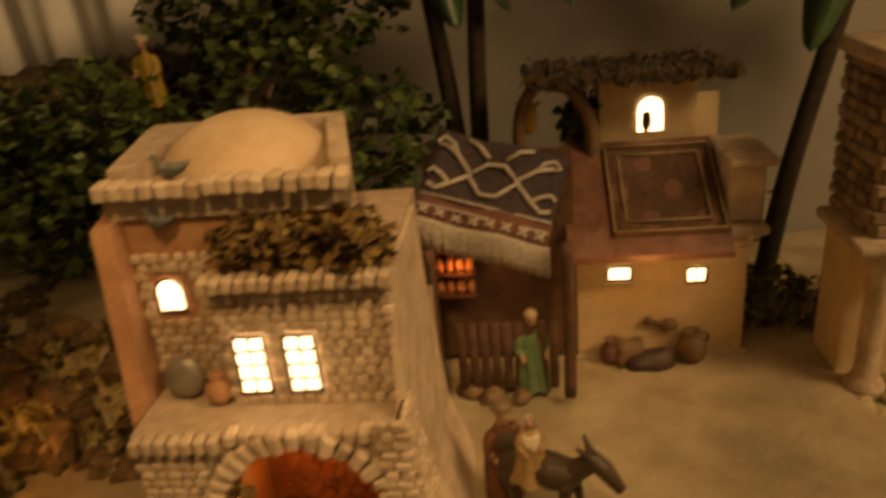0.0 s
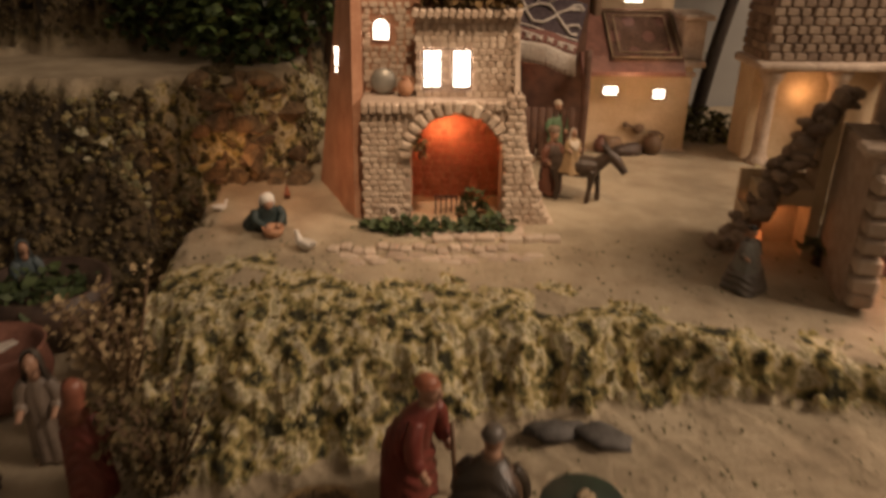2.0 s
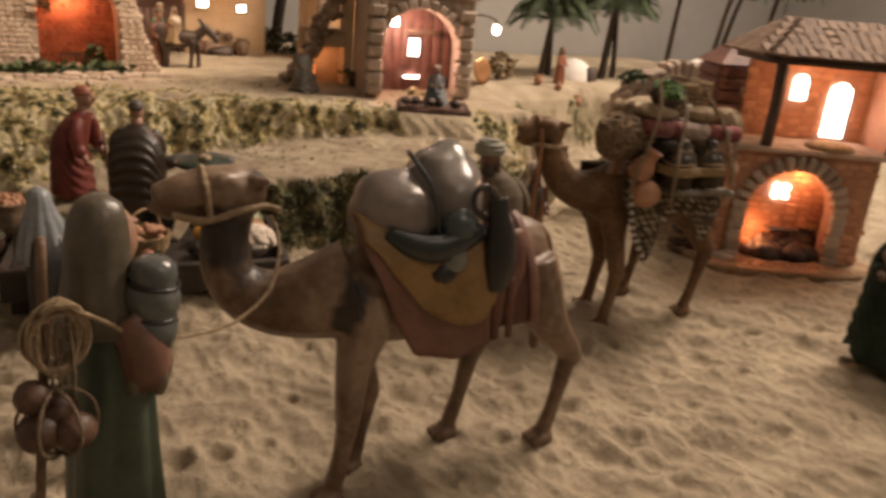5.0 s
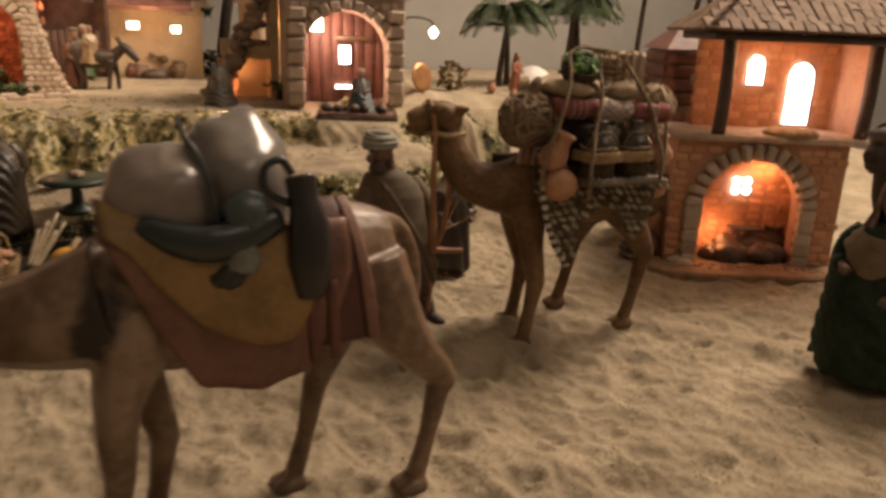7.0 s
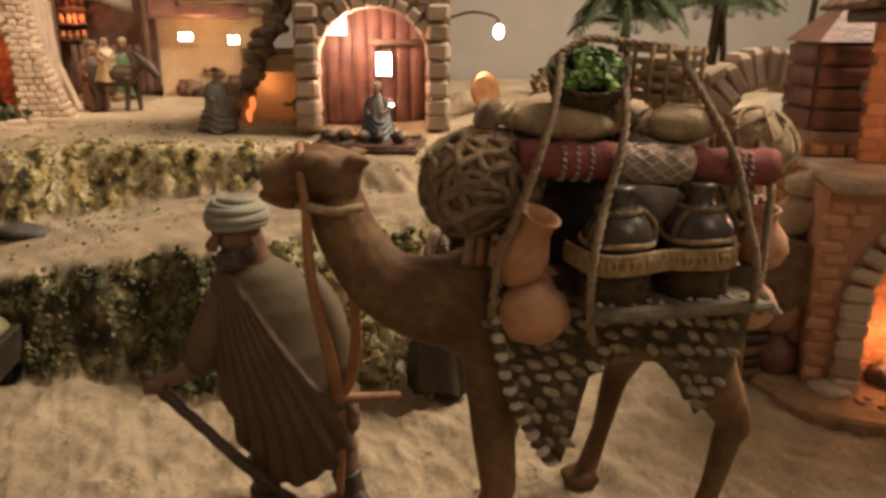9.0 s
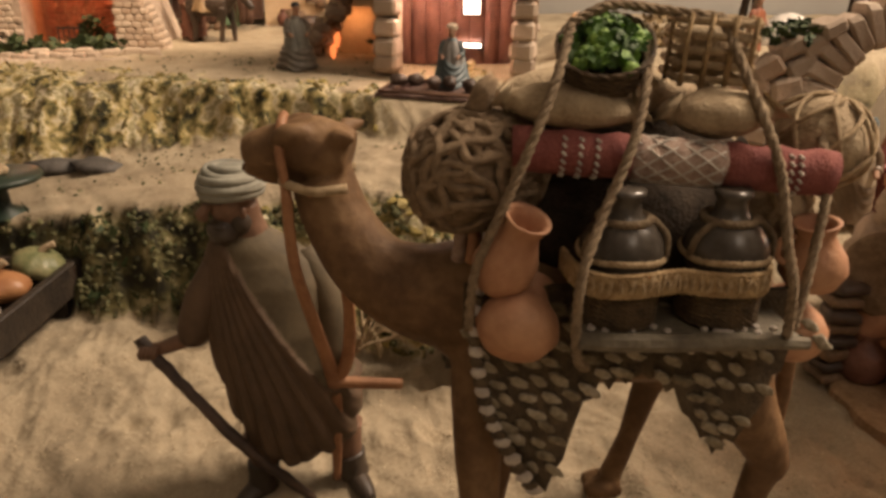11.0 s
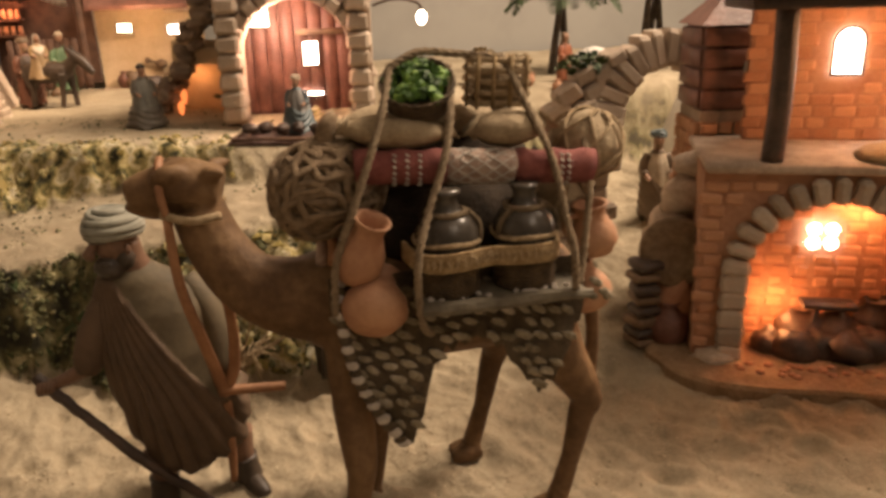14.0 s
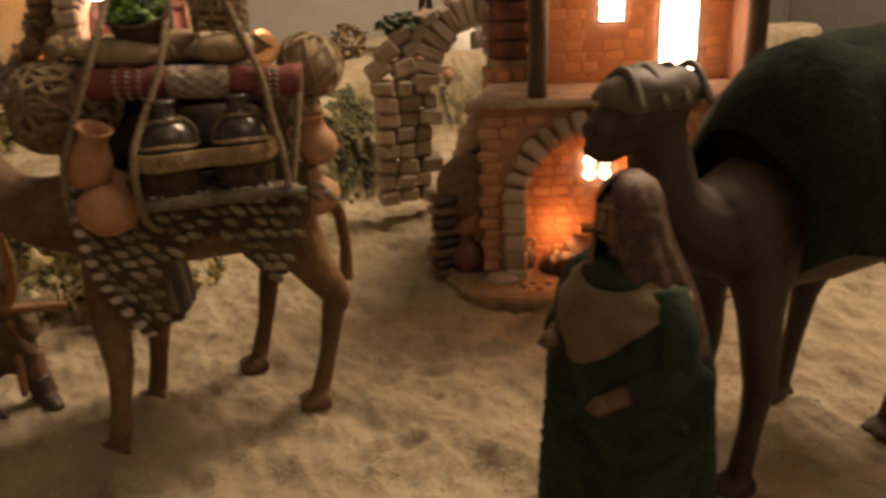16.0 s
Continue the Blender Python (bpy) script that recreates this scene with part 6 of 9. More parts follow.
def at2(x, y, z, rx=0, ry=0, rz=0):
    return C2 @ pose(x, y, z, rx, ry, rz)


def twist(bm, pts, r, turns, n=3, slot=0):
    """Strands twisted along a line into a rope."""
    line = smooth_line(pts, 10)
    for k in range(n):
        q = []
        for i, p in enumerate(line):
            d = (line[min(i + 1, len(line) - 1)] - line[max(i - 1, 0)]).normalized()
            a = d.orthogonal().normalized()
            w = math.tau * (k / n + turns * i / len(line))
            q.append(p + r * 0.55 * (a * math.cos(w) + d.cross(a) * math.sin(w)))
        tube(bm, q, r * 0.62, 5, 1, slot)


def rope(name, label, pts, r, m=None, turns=None, material=None):
    bm = bmesh.new()
    length = sum((Vector(a) - Vector(b)).length for a, b in zip(pts, pts[1:]))
    twist(bm, pts, r, turns or length / (r * 7))
    ob = link(name, bm, material or M_ROPE)
    ob.matrix_world = m or Matrix.Identity(4)
    return tagged(ob, label, "rope")


def clay_pot(m, s, label, handle=True):
    t = thing("clay_pot", m, label, "pot", group="pots on the camel")
    bm = bmesh.new()
    lathe(bm, [(0.3 * s, 0), (0.62 * s, 0.15 * s), (0.85 * s, 0.55 * s), (0.8 * s, 0.95 * s), (0.60 * s, 1.3 * s), (0.50 * s, 1.52 * s), (0.54 * s, 1.75 * s), (0.62 * s, 1.85 * s), (0.62 * s, 1.9 * s), (0.5 * s, 1.86 * s), (0.36 * s, 1.55 * s), (0.3 * s, 1.2 * s), (0.02 * s, 1.0 * s)], n=22)
    part("body", bm, M_CLAY, t)
    if handle:
        bm = bmesh.new()
        tube(bm, [(0.52 * s, 0, 1.6 * s), (0.95 * s, 0, 1.55 * s), (1.0 * s, 0, 1.15 * s), (0.8 * s, 0, 0.9 * s)], 0.09 * s, 7)
        part("handle", bm, M_CLAY, t)
    return t


clay_pot(at2(-0.048, -0.046, 0.183, 22, 12, 20) @ Matrix.Diagonal((0.86, 0.86, 1.12, 1)), 0.0182, "tall terracotta pitcher tied to the camel's pack", False)
clay_pot(at2(-0.041, -0.066, 0.164, -62, 0, -16) @ Matrix.Diagonal((1.1, 1.0, 0.95, 1)), 0.0190, "round terracotta pot slung below the pack", False)
clay_pot(at2(0.090, -0.036, 0.180, 0, 8, 190), 0.0165, "small terracotta jar behind the pack")
clay_pot(at2(0.091, -0.036, 0.148, 10, 20, 200), 0.0165, "small terracotta jar hung behind the pack")


M_JARWICKER = mat("dark_straw", (0.045, 0.03, 0.016), (0.13, 0.085, 0.04), 0.85, 150, 0.6)


def carboy(m):
    t = thing("wicker_jar", m, "dark glazed jar in a straw wicker cover", "jar", group="jars on the camel")
    bm = bmesh.new()
    lathe(bm, [(0.0135, 0), (0.0145, 0.003), (0.0150, 0.018), (0.0165, 0.026), (0.0168, 0.030), (0.0158, 0.0345), (0.0125, 0.0395), (0.0085, 0.0425), (0.0064, 0.0445), (0.0060, 0.050), (0.0074, 0.0515), (0.0074, 0.0535), (0.003, 0.0538)], n=26)
    body = part("body", bm, M_DARKGLAZE, t)
    bm = bmesh.new()
    for z in np.linspace(0.0015, 0.0150, 7):
        twist(bm, [(0.0154 * math.cos(w), 0.0154 * math.sin(w), z) for w in np.linspace(0, math.tau, 14)], 0.0012, 18, 2)
    part("wicker_cover", bm, M_JARWICKER, body)
    bm = bmesh.new()
    twist(bm, [(0.0166 * math.cos(w), 0.0166 * math.sin(w), 0.0285 + 0.0006 * math.sin(3 * w)) for w in np.linspace(0, math.tau, 18)], 0.0013, 15)
    part("rope_ring", bm, M_ROPE, body)
    bm = bmesh.new()
    twist(bm, [(0.0098 * math.cos(w), 0.0098 * math.sin(w), 0.0422) for w in np.linspace(0, math.tau, 14)], 0.0015, 11)
    part("rope_collar", bm, M_DARKROPE, body)
    for w in (-2.75, -0.40):
        bm = bmesh.new()
        twist(bm, [(0.0172 * math.cos(w), 0.0172 * math.sin(w), 0.029), (0.0165 * math.cos(w + 0.12), 0.0165 * math.sin(w + 0.12), 0.0365), (0.0105 * math.cos(w + 0.3), 0.0105 * math.sin(w + 0.3), 0.0425)], 0.0014, 5)
        part("rope_stay", bm, M_DARKROPE, body)


M_DARKROPE = mat("dark_hemp", (0.14, 0.095, 0.05), (0.26, 0.19, 0.11), 0.9, 300, 0.9)
for x, y in ((0.001, -0.0565), (0.0425, -0.0545)):
    carboy(at2(x, y, 0.1765))
# plaited straw band round both jars
t = thing("straw_band", at2(0, 0, 0.1925), "plaited straw band round the two jars", "band")
front = smooth_line([(-0.020, -0.046, 0.0), (-0.0165, -0.066, 0.0003), (-0.008, -0.0735, 0.0), (0.006, -0.0735, 0.0004), (0.016, -0.0690, 0), (0.024, -0.0670, -0.0003), (0.034, -0.0705, 0), (0.046, -0.0715, 0.0003), (0.056, -0.066, 0), (0.062, -0.046, 0)], 7)
for k in range(4):
    bm = bmesh.new()
    n = len(front)
    pts = []
    for i, q in enumerate(front):
        w = i * 1.15 + k * math.pi / 2
        pts.append(q + Vector((0, -0.0010 * math.sin(2 * w), 0.0045 + 0.0036 * math.cos(w))))
    tube(bm, pts, 0.0015, 6, 2)
    part("strand", bm, M_STRAW, t)
bm = bmesh.new()
for i in range(1, len(front) - 1, 2):
    q, lean = front[i], 0.0012 * math.sin(i * 1.7)
    tube(bm, [q + Vector((-lean, -0.0002, 0.0004)), q + Vector((0, -0.0022, 0.0045)), q + Vector((lean, -0.0002, 0.0090))], 0.0009, 5, 2)
tagged(part("stitches", bm, M_ROPE, t, "tan cord stitches"), kind="stuff")
for dz in (0.0006, 0.0086):
    bm = bmesh.new()
    twist(bm, [q + Vector((0, -0.0006, dz)) for q in front[::3]], 0.0013, 46, 2)
    part("edge_cord", bm, M_STRAW, t)
bm = bmesh.new()
box(bm, (0, 0, 0), (0.088, 0.036, 0.0045), bevel=0.001, jag=0.0005)
tube(bm, [(-0.045, -0.0185, 0.0005), (-0.02, -0.0195, 0), (0.02, -0.0190, 0.0006), (0.047, -0.0175, -0.001)], [0.0036, 0.0040, 0.0038, 0.0024], 8, 3)
for v in bm.verts:
    v.co.z += 0.0005 * noise.noise(v.co * 150)
tagged(link("carrying_board", bm, mat("weathered_grey_wood", (0.085, 0.07, 0.048), (0.17, 0.145, 0.10), 0.8, 60, 0.5), smooth=False), "weathered wooden board under the jars", "board").matrix_world = at2(0.0275, -0.0545, 0.1735, 0, 1, 3)
bm = bmesh.new()
for k in range(34):
    blob(bm, (random.choice((0.0, 0.044)) + random.gauss(0, 0.008), -0.072 + random.uniform(0, 0.006), 0.1772), (0.0018, 0.0016, 0.0012), seed=k, u=6, v=4)
tagged(link("salt_crumbs", bm, M_WHITE), "white crumbs lying along the board", "crumbs", kind="stuff").matrix_world = C2

# rolled rug
t = thing("rolled_rug", at2(0.018, -0.0415, 0.2375, 0, 2.5, -6), "rolled rug with dark red ends and a tan patterned middle", "rug")
for name, x0, x1, m in (("red_end", -0.060, -0.013, M_ROLLRED), ("middle", -0.0135, 0.0225, M_ROLLTAN), ("red_end", 0.022, 0.064, M_ROLLRED)):
    bm = bmesh.new()
    n = 8
    tube(bm, [(x0 + (x1 - x0) * i / n, 0, 0.0005 * math.sin(i * 2)) for i in range(n + 1)], [0.0090 + 0.0004 * math.sin(i * 1.9) for i in range(n + 1)], 20, 1)
    part(name, bm, m, t)
for x in (-0.040, -0.0335, -0.027, 0.046, 0.0495):
    for a in np.arange(2.2, 5.4, 0.34):
        bm = bmesh.new()
        tube(bm, [(x - 0.0008, 0.0094 * math.cos(a), 0.0094 * math.sin(a)), (x + 0.0008, 0.0095 * math.cos(a + 0.17), 0.0095 * math.sin(a + 0.17))], 0.0007, 5, 1)
        part("white_stitch", bm, M_WHITE, t)
for k in range(9):
    for sgn in (-1, 1):
        bm = bmesh.new()
        tube(bm, [(-0.0125 + 0.034 * f, 0.0092 * math.cos(math.tau * k / 9 + sgn * 2.6 * f), 0.0092 * math.sin(math.tau * k / 9 + sgn * 2.6 * f)) for f in np.linspace(0, 1, 9)], 0.0005, 4, 1)
        part("woven_line", bm, M_WHITE, t)

# rope wound into a fat ball at the shoulder
bm = bmesh.new()
rng = random.Random(8)
blob(bm, (0, 0, 0), (0.029, 0.022, 0.029), seed=3, rough=0.1, u=20, v=14)
for k in range(46):
    axis = Vector((rng.gauss(0.5, 0.45), rng.gauss(0, 0.8), rng.gauss(0.25, 0.45))).normalized()
    a = axis.orthogonal().normalized()
    b = axis.cross(a)
    lift, ph = rng.uniform(-0.85, 0.85), rng.uniform(0, 6)
    pts = []
    for w in np.linspace(0, math.tau * rng.uniform(0.45, 0.95), 26):
        d = (math.sqrt(1 - lift * lift) * (a * math.cos(w + ph) + b * math.sin(w + ph)) + axis * (lift + 0.16 * math.sin(4 * w + ph) + 0.07 * math.sin(9 * w))).normalized()
        q = 0.98 + 0.05 * math.sin(2 * w + k) + 0.05 * math.sin(3 * d.x + 2 * d.z + 1)
        pts.append((d.x * 0.031 * q, d.y * 0.0235 * q, d.z * 0.031 * q))
    tube(bm, pts, 0.0021, 6, 2)
tube(bm, [(0.010, -0.004, 0.030), (0.014, -0.006, 0.038), (0.019, -0.004, 0.040)], [0.006, 0.005, 0.003], 8)
tagged(link("rope_ball", bm, mat("brown_hemp_rope", (0.17, 0.115, 0.066), (0.30, 0.215, 0.13), 0.9, 200, 0.8)), "fat ball of wound brown hemp rope on the pack", "rope").matrix_world = at2(-0.056, -0.020, 0.227, 0, -22, 14) @ Matrix.Diagonal((1.02, 1, 0.84, 1))


def pillow_sack(m, s, label):
    bm = bmesh.new()
    rings = []
    for i in range(13):
        f = i / 12
        x = (f - 0.5) * s[0] * 2
        k = math.sin(math.pi * min(max(0.06 + f * 0.88, 0), 1)) ** 0.55
        rings.append([Vector((x, s[1] * k * math.cos(w) * (1 + 0.07 * math.sin(3 * w + i)), s[2] * k * math.sin(w) * (1 + 0.08 * math.sin(4 * w + i * 0.7)))) for w in np.linspace(0, math.tau, 16, endpoint=False)])
    loft(bm, rings)
    for sx in (-1, 1):
        tube(bm, [(sx * s[0] * 0.94, 0, 0), (sx * s[0] * 1.05, 0, 0.001), (sx * s[0] * 1.16, 0, 0.003)], [0.006, 0.0045, 0.0085], 9, 2)
    ob = link("canvas_sack", bm, M_SACK)
    ob.matrix_world = m
    return tagged(ob, label, "sack", group="sacks on the camel")


pillow_sack(at2(-0.018, -0.026, 0.2555, 0, 4, -4), (0.025, 0.015, 0.0092), "tied canvas sack lying on the pack")
pillow_sack(at2(0.042, -0.030, 0.2545, 0, -3, -6), (0.0185, 0.016, 0.0098), "tied canvas sack lying on the pack")
pillow_sack(at2(0.0, 0.012, 0.255, 0, 0, 10), (0.045, 0.018, 0.012), "tied canvas sack lying across the pack")
# filler sacks, coloured near black for the shade in the pack's gaps
HEART_SACK = pillow_sack(at2(0.012, 0.020, 0.222, 0, 0, 4), (0.056, 0.030, 0.028), "large canvas sack forming the heart of the pack, blackened as gap shade")
GAP_SACK = pillow_sack(at2(0.016, -0.006, 0.196, 0, 0, 2), (0.056, 0.030, 0.026), "canvas sack between the jars and the saddle, blackened as gap shade")
M_GAPCANVAS = mat("gap_shade_canvas", (0.022, 0.016, 0.011), (0.05, 0.036, 0.024), 0.9, 90, 0.6, spec=0.15)
GAP_SACK.data.materials[0] = M_GAPCANVAS
HEART_SACK.data.materials[0] = M_GAPCANVAS


def net_bag(m, r, label):
    t = thing("net_bag", m, label, "bag")
    bm = bmesh.new()
    blob(bm, (0, 0, 0), r, 0, 3, 0.15, 14, 9)
    part("filling", bm, M_SACK, t)
    bm = bmesh.new()
    for k in range(7):
        for sgn in (-1, 1):
            pts = []
            for i in range(9):
                th = math.pi * (0.08 + 0.84 * i / 8)
                w = math.tau * k / 7 + sgn * 1.6 * i / 8
                pts.append((1.06 * r[0] * math.sin(th) * math.cos(w), 1.06 * r[1] * math.sin(th) * math.sin(w), -1.06 * r[2] * math.cos(th)))
            tube(bm, pts, 0.0011, 5, 2)
    part("netting", bm, M_ROPE, t)


net_bag(at2(0.092, -0.014, 0.240, 0, 20, 0), (0.02, 0.022, 0.019), "bundle wrapped in knotted rope netting")
net_bag(at2(0.078, -0.006, 0.21), (0.018, 0.02, 0.02), "bundle wrapped in knotted rope netting")




def basket(m, r, h, label, fill=None, handle=False, group="baskets", weave=None):
    """A woven bowl with plaited rim; fill: (material, lump size, count)."""
    t = thing("basket", m, label, "basket", group)
    bm = bmesh.new()
    lathe(bm, [(0.02 * r, 0), (0.72 * r, 0), (0.9 * r, 0.35 * h), (r, h), (0.94 * r, h), (0.84 * r, 0.4 * h), (0.66 * r, 0.06 * h), (0.02 * r, 0.06 * h)], n=24)
    part("bowl", bm, weave or M_STRAW, t)
    bm = bmesh.new()
    for z in np.linspace(0.1 * h, h, 6):
        rr = np.interp(z / h, [0, 0.35, 1], [0.74 * r, 0.91 * r, 1.01 * r])
        twist(bm, [(rr * math.cos(w), rr * math.sin(w), z) for w in np.linspace(0, math.tau, 16)], 0.05 * r, 12, 2)
    part("weave", bm, weave or M_STRAW, t)
    if handle:
        bm = bmesh.new()
        twist(bm, [(-r, 0, h), (-0.75 * r, 0, h + 0.7 * r), (0, 0, h + 1.0 * r), (0.75 * r, 0, h + 0.7 * r), (r, 0, h)], 0.06 * r, 10, 2)
        part("handle", bm, M_STRAW, t)
    if fill:
        material, lump, count = fill
        bm = bmesh.new()
        rng = random.Random(int(r * 1e5) + count)
        for k in range(count):
            a, q = rng.uniform(0, math.tau), 0.85 * r * math.sqrt(rng.random())
            blob(bm, (q * math.cos(a), q * math.sin(a), h * 0.9 + (r - q) * 0.35), (lump * rng.uniform(0.8, 1.2), lump * rng.uniform(0.8, 1.2), lump * rng.uniform(0.7, 1)), seed=k, u=7, v=5, rough=0.3)
        tagged(part("filling", bm, material, t), kind="stuff")
    return t


basket((at2(-0.004, -0.017, 0.266, 33, -4, -6)), 0.0190, 0.017, "dark basket of bright green vegetables on top of the pack", (M_VEG, 0.0032, 60), weave=M_DARKSTRAW)
bm = bmesh.new()
leaves(bm, 230, (0, 0, 0.018), (0.0138, 0.0138, 0.0060), 0.0052, random.Random(12))
ob = link("lettuce", bm, M_VEG)
ob.matrix_world = (at2(-0.004, -0.017, 0.266, 33, -4, -6))
tagged(ob, "crisp green leaves heaped in the dark basket", "vegetable", kind="stuff")
t = thing("slatted_crate", at2(0.040, -0.008, 0.264, 0, 3, -2) @ Matrix.Diagonal((0.78, 0.85, 0.95, 1)), "pale cane crate lashed on top of the pack", "crate")
for z in np.linspace(0.002, 0.026, 5):
    bm = bmesh.new()
    q = [(-0.019, -0.016, z), (0.019, -0.016, z), (0.019, 0.016, z), (-0.019, 0.016, z)]
    for a, b in zip(q, q[1:] + q[:1]):
        tube(bm, [a, b], 0.0019, 6, 1)
    part("cane_hoop", bm, M_ROPE, t)
for x, y in ((-0.017, -0.0175), (-0.006, -0.0175), (0.006, -0.0175), (0.017, -0.0175), (-0.0205, 0), (0.0205, 0)):
    bm = bmesh.new()
    tube(bm, [(x, y, -0.001), (x, y, 0.029)], 0.0015, 6, 1)
    part("cane_upright", bm, M_STRAW, t)
bm = bmesh.new()
blob(bm, (0, 0, 0.013), (0.0165, 0.0135, 0.012), seed=2)
part("filling", bm, M_SACK, t)
M_PACKROPE = mat("tan_pack_rope", (0.20, 0.14, 0.08), (0.36, 0.27, 0.17), 0.9, 300, 0.9)
rope("lashing_rope", "twisted rope lashing down the front of the pack", [(-0.020, -0.026, 0.288), (-0.027, -0.042, 0.268), (-0.036, -0.052, 0.246), (-0.046, -0.057, 0.222), (-0.056, -0.058, 0.196), (-0.058, -0.055, 0.168)], 0.0020, C2, material=M_PACKROPE)
rope("lashing_rope", "twisted rope lashing across the middle of the pack", [(0.012, -0.018, 0.287), (0.008, -0.040, 0.266), (0.002, -0.053, 0.246), (-0.007, -0.062, 0.226), (-0.016, -0.074, 0.206), (-0.018, -0.076, 0.188), (-0.016, -0.074, 0.166), (-0.010, -0.064, 0.156)], 0.0020, C2, material=M_PACKROPE)
rope("lashing_rope", "twisted rope lashing at the back of the pack", [(0.042, -0.016, 0.290), (0.050, -0.040, 0.264), (0.0575, -0.056, 0.240), (0.061, -0.066, 0.214), (0.064, -0.072, 0.196), (0.065, -0.072, 0.176)], 0.0020, C2, material=M_PACKROPE)
rope("lashing_rope", "twisted rope lashing at the back of the pack", [(0.086, -0.02, 0.252), (0.080, -0.050, 0.232), (0.074, -0.062, 0.205), (0.068, -0.070, 0.178)], 0.0020, C2, material=M_PACKROPE)
rope("lashing_rope", "twisted rope over the top of the pack", [(-0.020, -0.026, 0.288), (-0.004, -0.020, 0.2945), (0.018, -0.014, 0.2925), (0.042, -0.016, 0.290)], 0.0020, C2, material=M_PACKROPE)


M_WOOL = mat("cream_wool_tufts", [(0.09, 0.07, 0.042), (0.18, 0.148, 0.095), (0.28, 0.24, 0.17)], (0.42, 0.375, 0.30), 0.95, 60, 0.6, per="clump")
M_DARKWOOL = mat("dark_brown_wool", (0.05, 0.034, 0.02), (0.11, 0.08, 0.045), 0.95, 120, 0.8)


def saddle_cloth():
    t = thing("saddle_cloth", C2, "dark brown saddle cloth with rows of cream tufts", "cloth")

    def hem(x):
        return float(np.interp(x, [-0.060, -0.052, -0.040, -0.024, -0.016, -0.008, 0.0, 0.02, 0.030, 0.04, 0.052, 0.060, 0.072, 0.080], [0.165, 0.142, 0.112, 0.088, 0.100, 0.132, 0.142, 0.146, 0.140, 0.124, 0.110, 0.118, 0.142, 0.158]))

    def side(x, z):
        return 0.046 + 0.010 * max(0.0, min(1.0, (0.172 - z) / 0.04)) + 0.003 * math.sin(x * 220) * max(0.0, (0.17 - z) / 0.09)

    for sy in (-1, 1):
        bm = bmesh.new()
        rings = []
        for i in range(41):
            x = -0.060 + 0.140 * i / 40
            ring = []
            for f in np.linspace(0, 1, 10):
                z = 0.184 + (hem(x) + 0.003 * math.sin(i * 2.7) - 0.184) * f
                ring.append(Vector((x, sy * side(x, z), z)))
            rings.append(ring + [q + Vector((0, -sy * 0.003, 0)) for q in reversed(ring)])
        loft(bm, rings)
        flap = part("flap", bm, M_DARKWOOL, t)
        bm = bmesh.new()
        rng = random.Random(17)
        for j in range(14):
            for i in range(18):
                x = -0.062 + 0.0088 * i + (0.0044 if j % 2 else 0) + rng.uniform(-0.0008, 0.0008)
                z = 0.176 - 0.0072 * j + 0.10 * (x - 0.01) * (1 if x < 0.01 else -1) + rng.uniform(-0.0008, 0.0008)
                if hem(x) + 0.002 < z < 0.178 and rng.random() < 0.88:
                    g = rng.uniform(0.85, 1.2)
                    blob(bm, (x, sy * (side(x, z) + 0.0006), z), (0.0050 * g, 0.0007, 0.0022 * g), seed=i * 9 + j, u=9, v=6, rough=0.5, m=Euler((0, rng.uniform(0.35, 0.75), 0)).to_matrix())
        tagged(part("tuft", bm, M_WOOL, flap, "cream and tan wool tufts"), kind="stuff")
    # banded strap down the edge of the cloth, pale and dark turn by turn
    line = smooth_line([(-0.049, -0.030, 0.203), (-0.0535, -0.046, 0.188), (-0.055, -0.0555, 0.165), (-0.051, -0.0585, 0.138), (-0.041, -0.060, 0.114), (-0.026, -0.061, 0.090)], 6)
    for i in range(0, len(line) - 1):
        bm = bmesh.new()
        a, b = line[i], line[i + 1]
        w = 0.0028 + 0.0012 * i / len(line)
        c = (a + b) / 2
        blob(bm, c, ((a - b).length * 0.62, 0.0018, w), seed=i, u=9, v=6, rough=0.2, m=Euler((0, math.atan2(a.z - b.z, b.x - a.x) + 0.5, 0)).to_matrix())
        part("strap_band", bm, M_WHITE if i % 2 else M_DARKWOOL, t)
    # fringed pommel
    for k in range(5):
        bm = bmesh.new()
        x = -0.062 + 0.006 * k
        tube(bm, [(x, -0.018 - 0.002 * k, 0.184), (x + 0.001, -0.020 - 0.002 * k, 0.197), (x - 0.001, -0.022 - 0.002 * k, 0.203)], [0.0034, 0.0030, 0.0018], 7, 3)
        part("fringe", bm, M_LEATHER if k % 2 else M_ROLLTAN, t)


saddle_cloth()
t = thing("halter", C2, "leather halter with hanging reins on the camel's head", "halter")
bm = bmesh.new()
tube(bm, [(-0.113, -0.003, 0.212), (-0.128, -0.003, 0.210), (-0.142, 0.003, 0.212), (-0.146, 0.018, 0.210), (-0.142, 0.033, 0.212), (-0.113, 0.033, 0.212)], 0.0024, 8)
part("noseband", bm, M_ROPE, t)
bm = bmesh.new()
tube(bm, [(-0.142, 0.003, 0.212), (-0.144, 0.003, 0.226), (-0.144, 0.010, 0.238), (-0.144, 0.018, 0.241)], 0.0024, 7)
part("cheek_strap", bm, M_LEATHER, t)
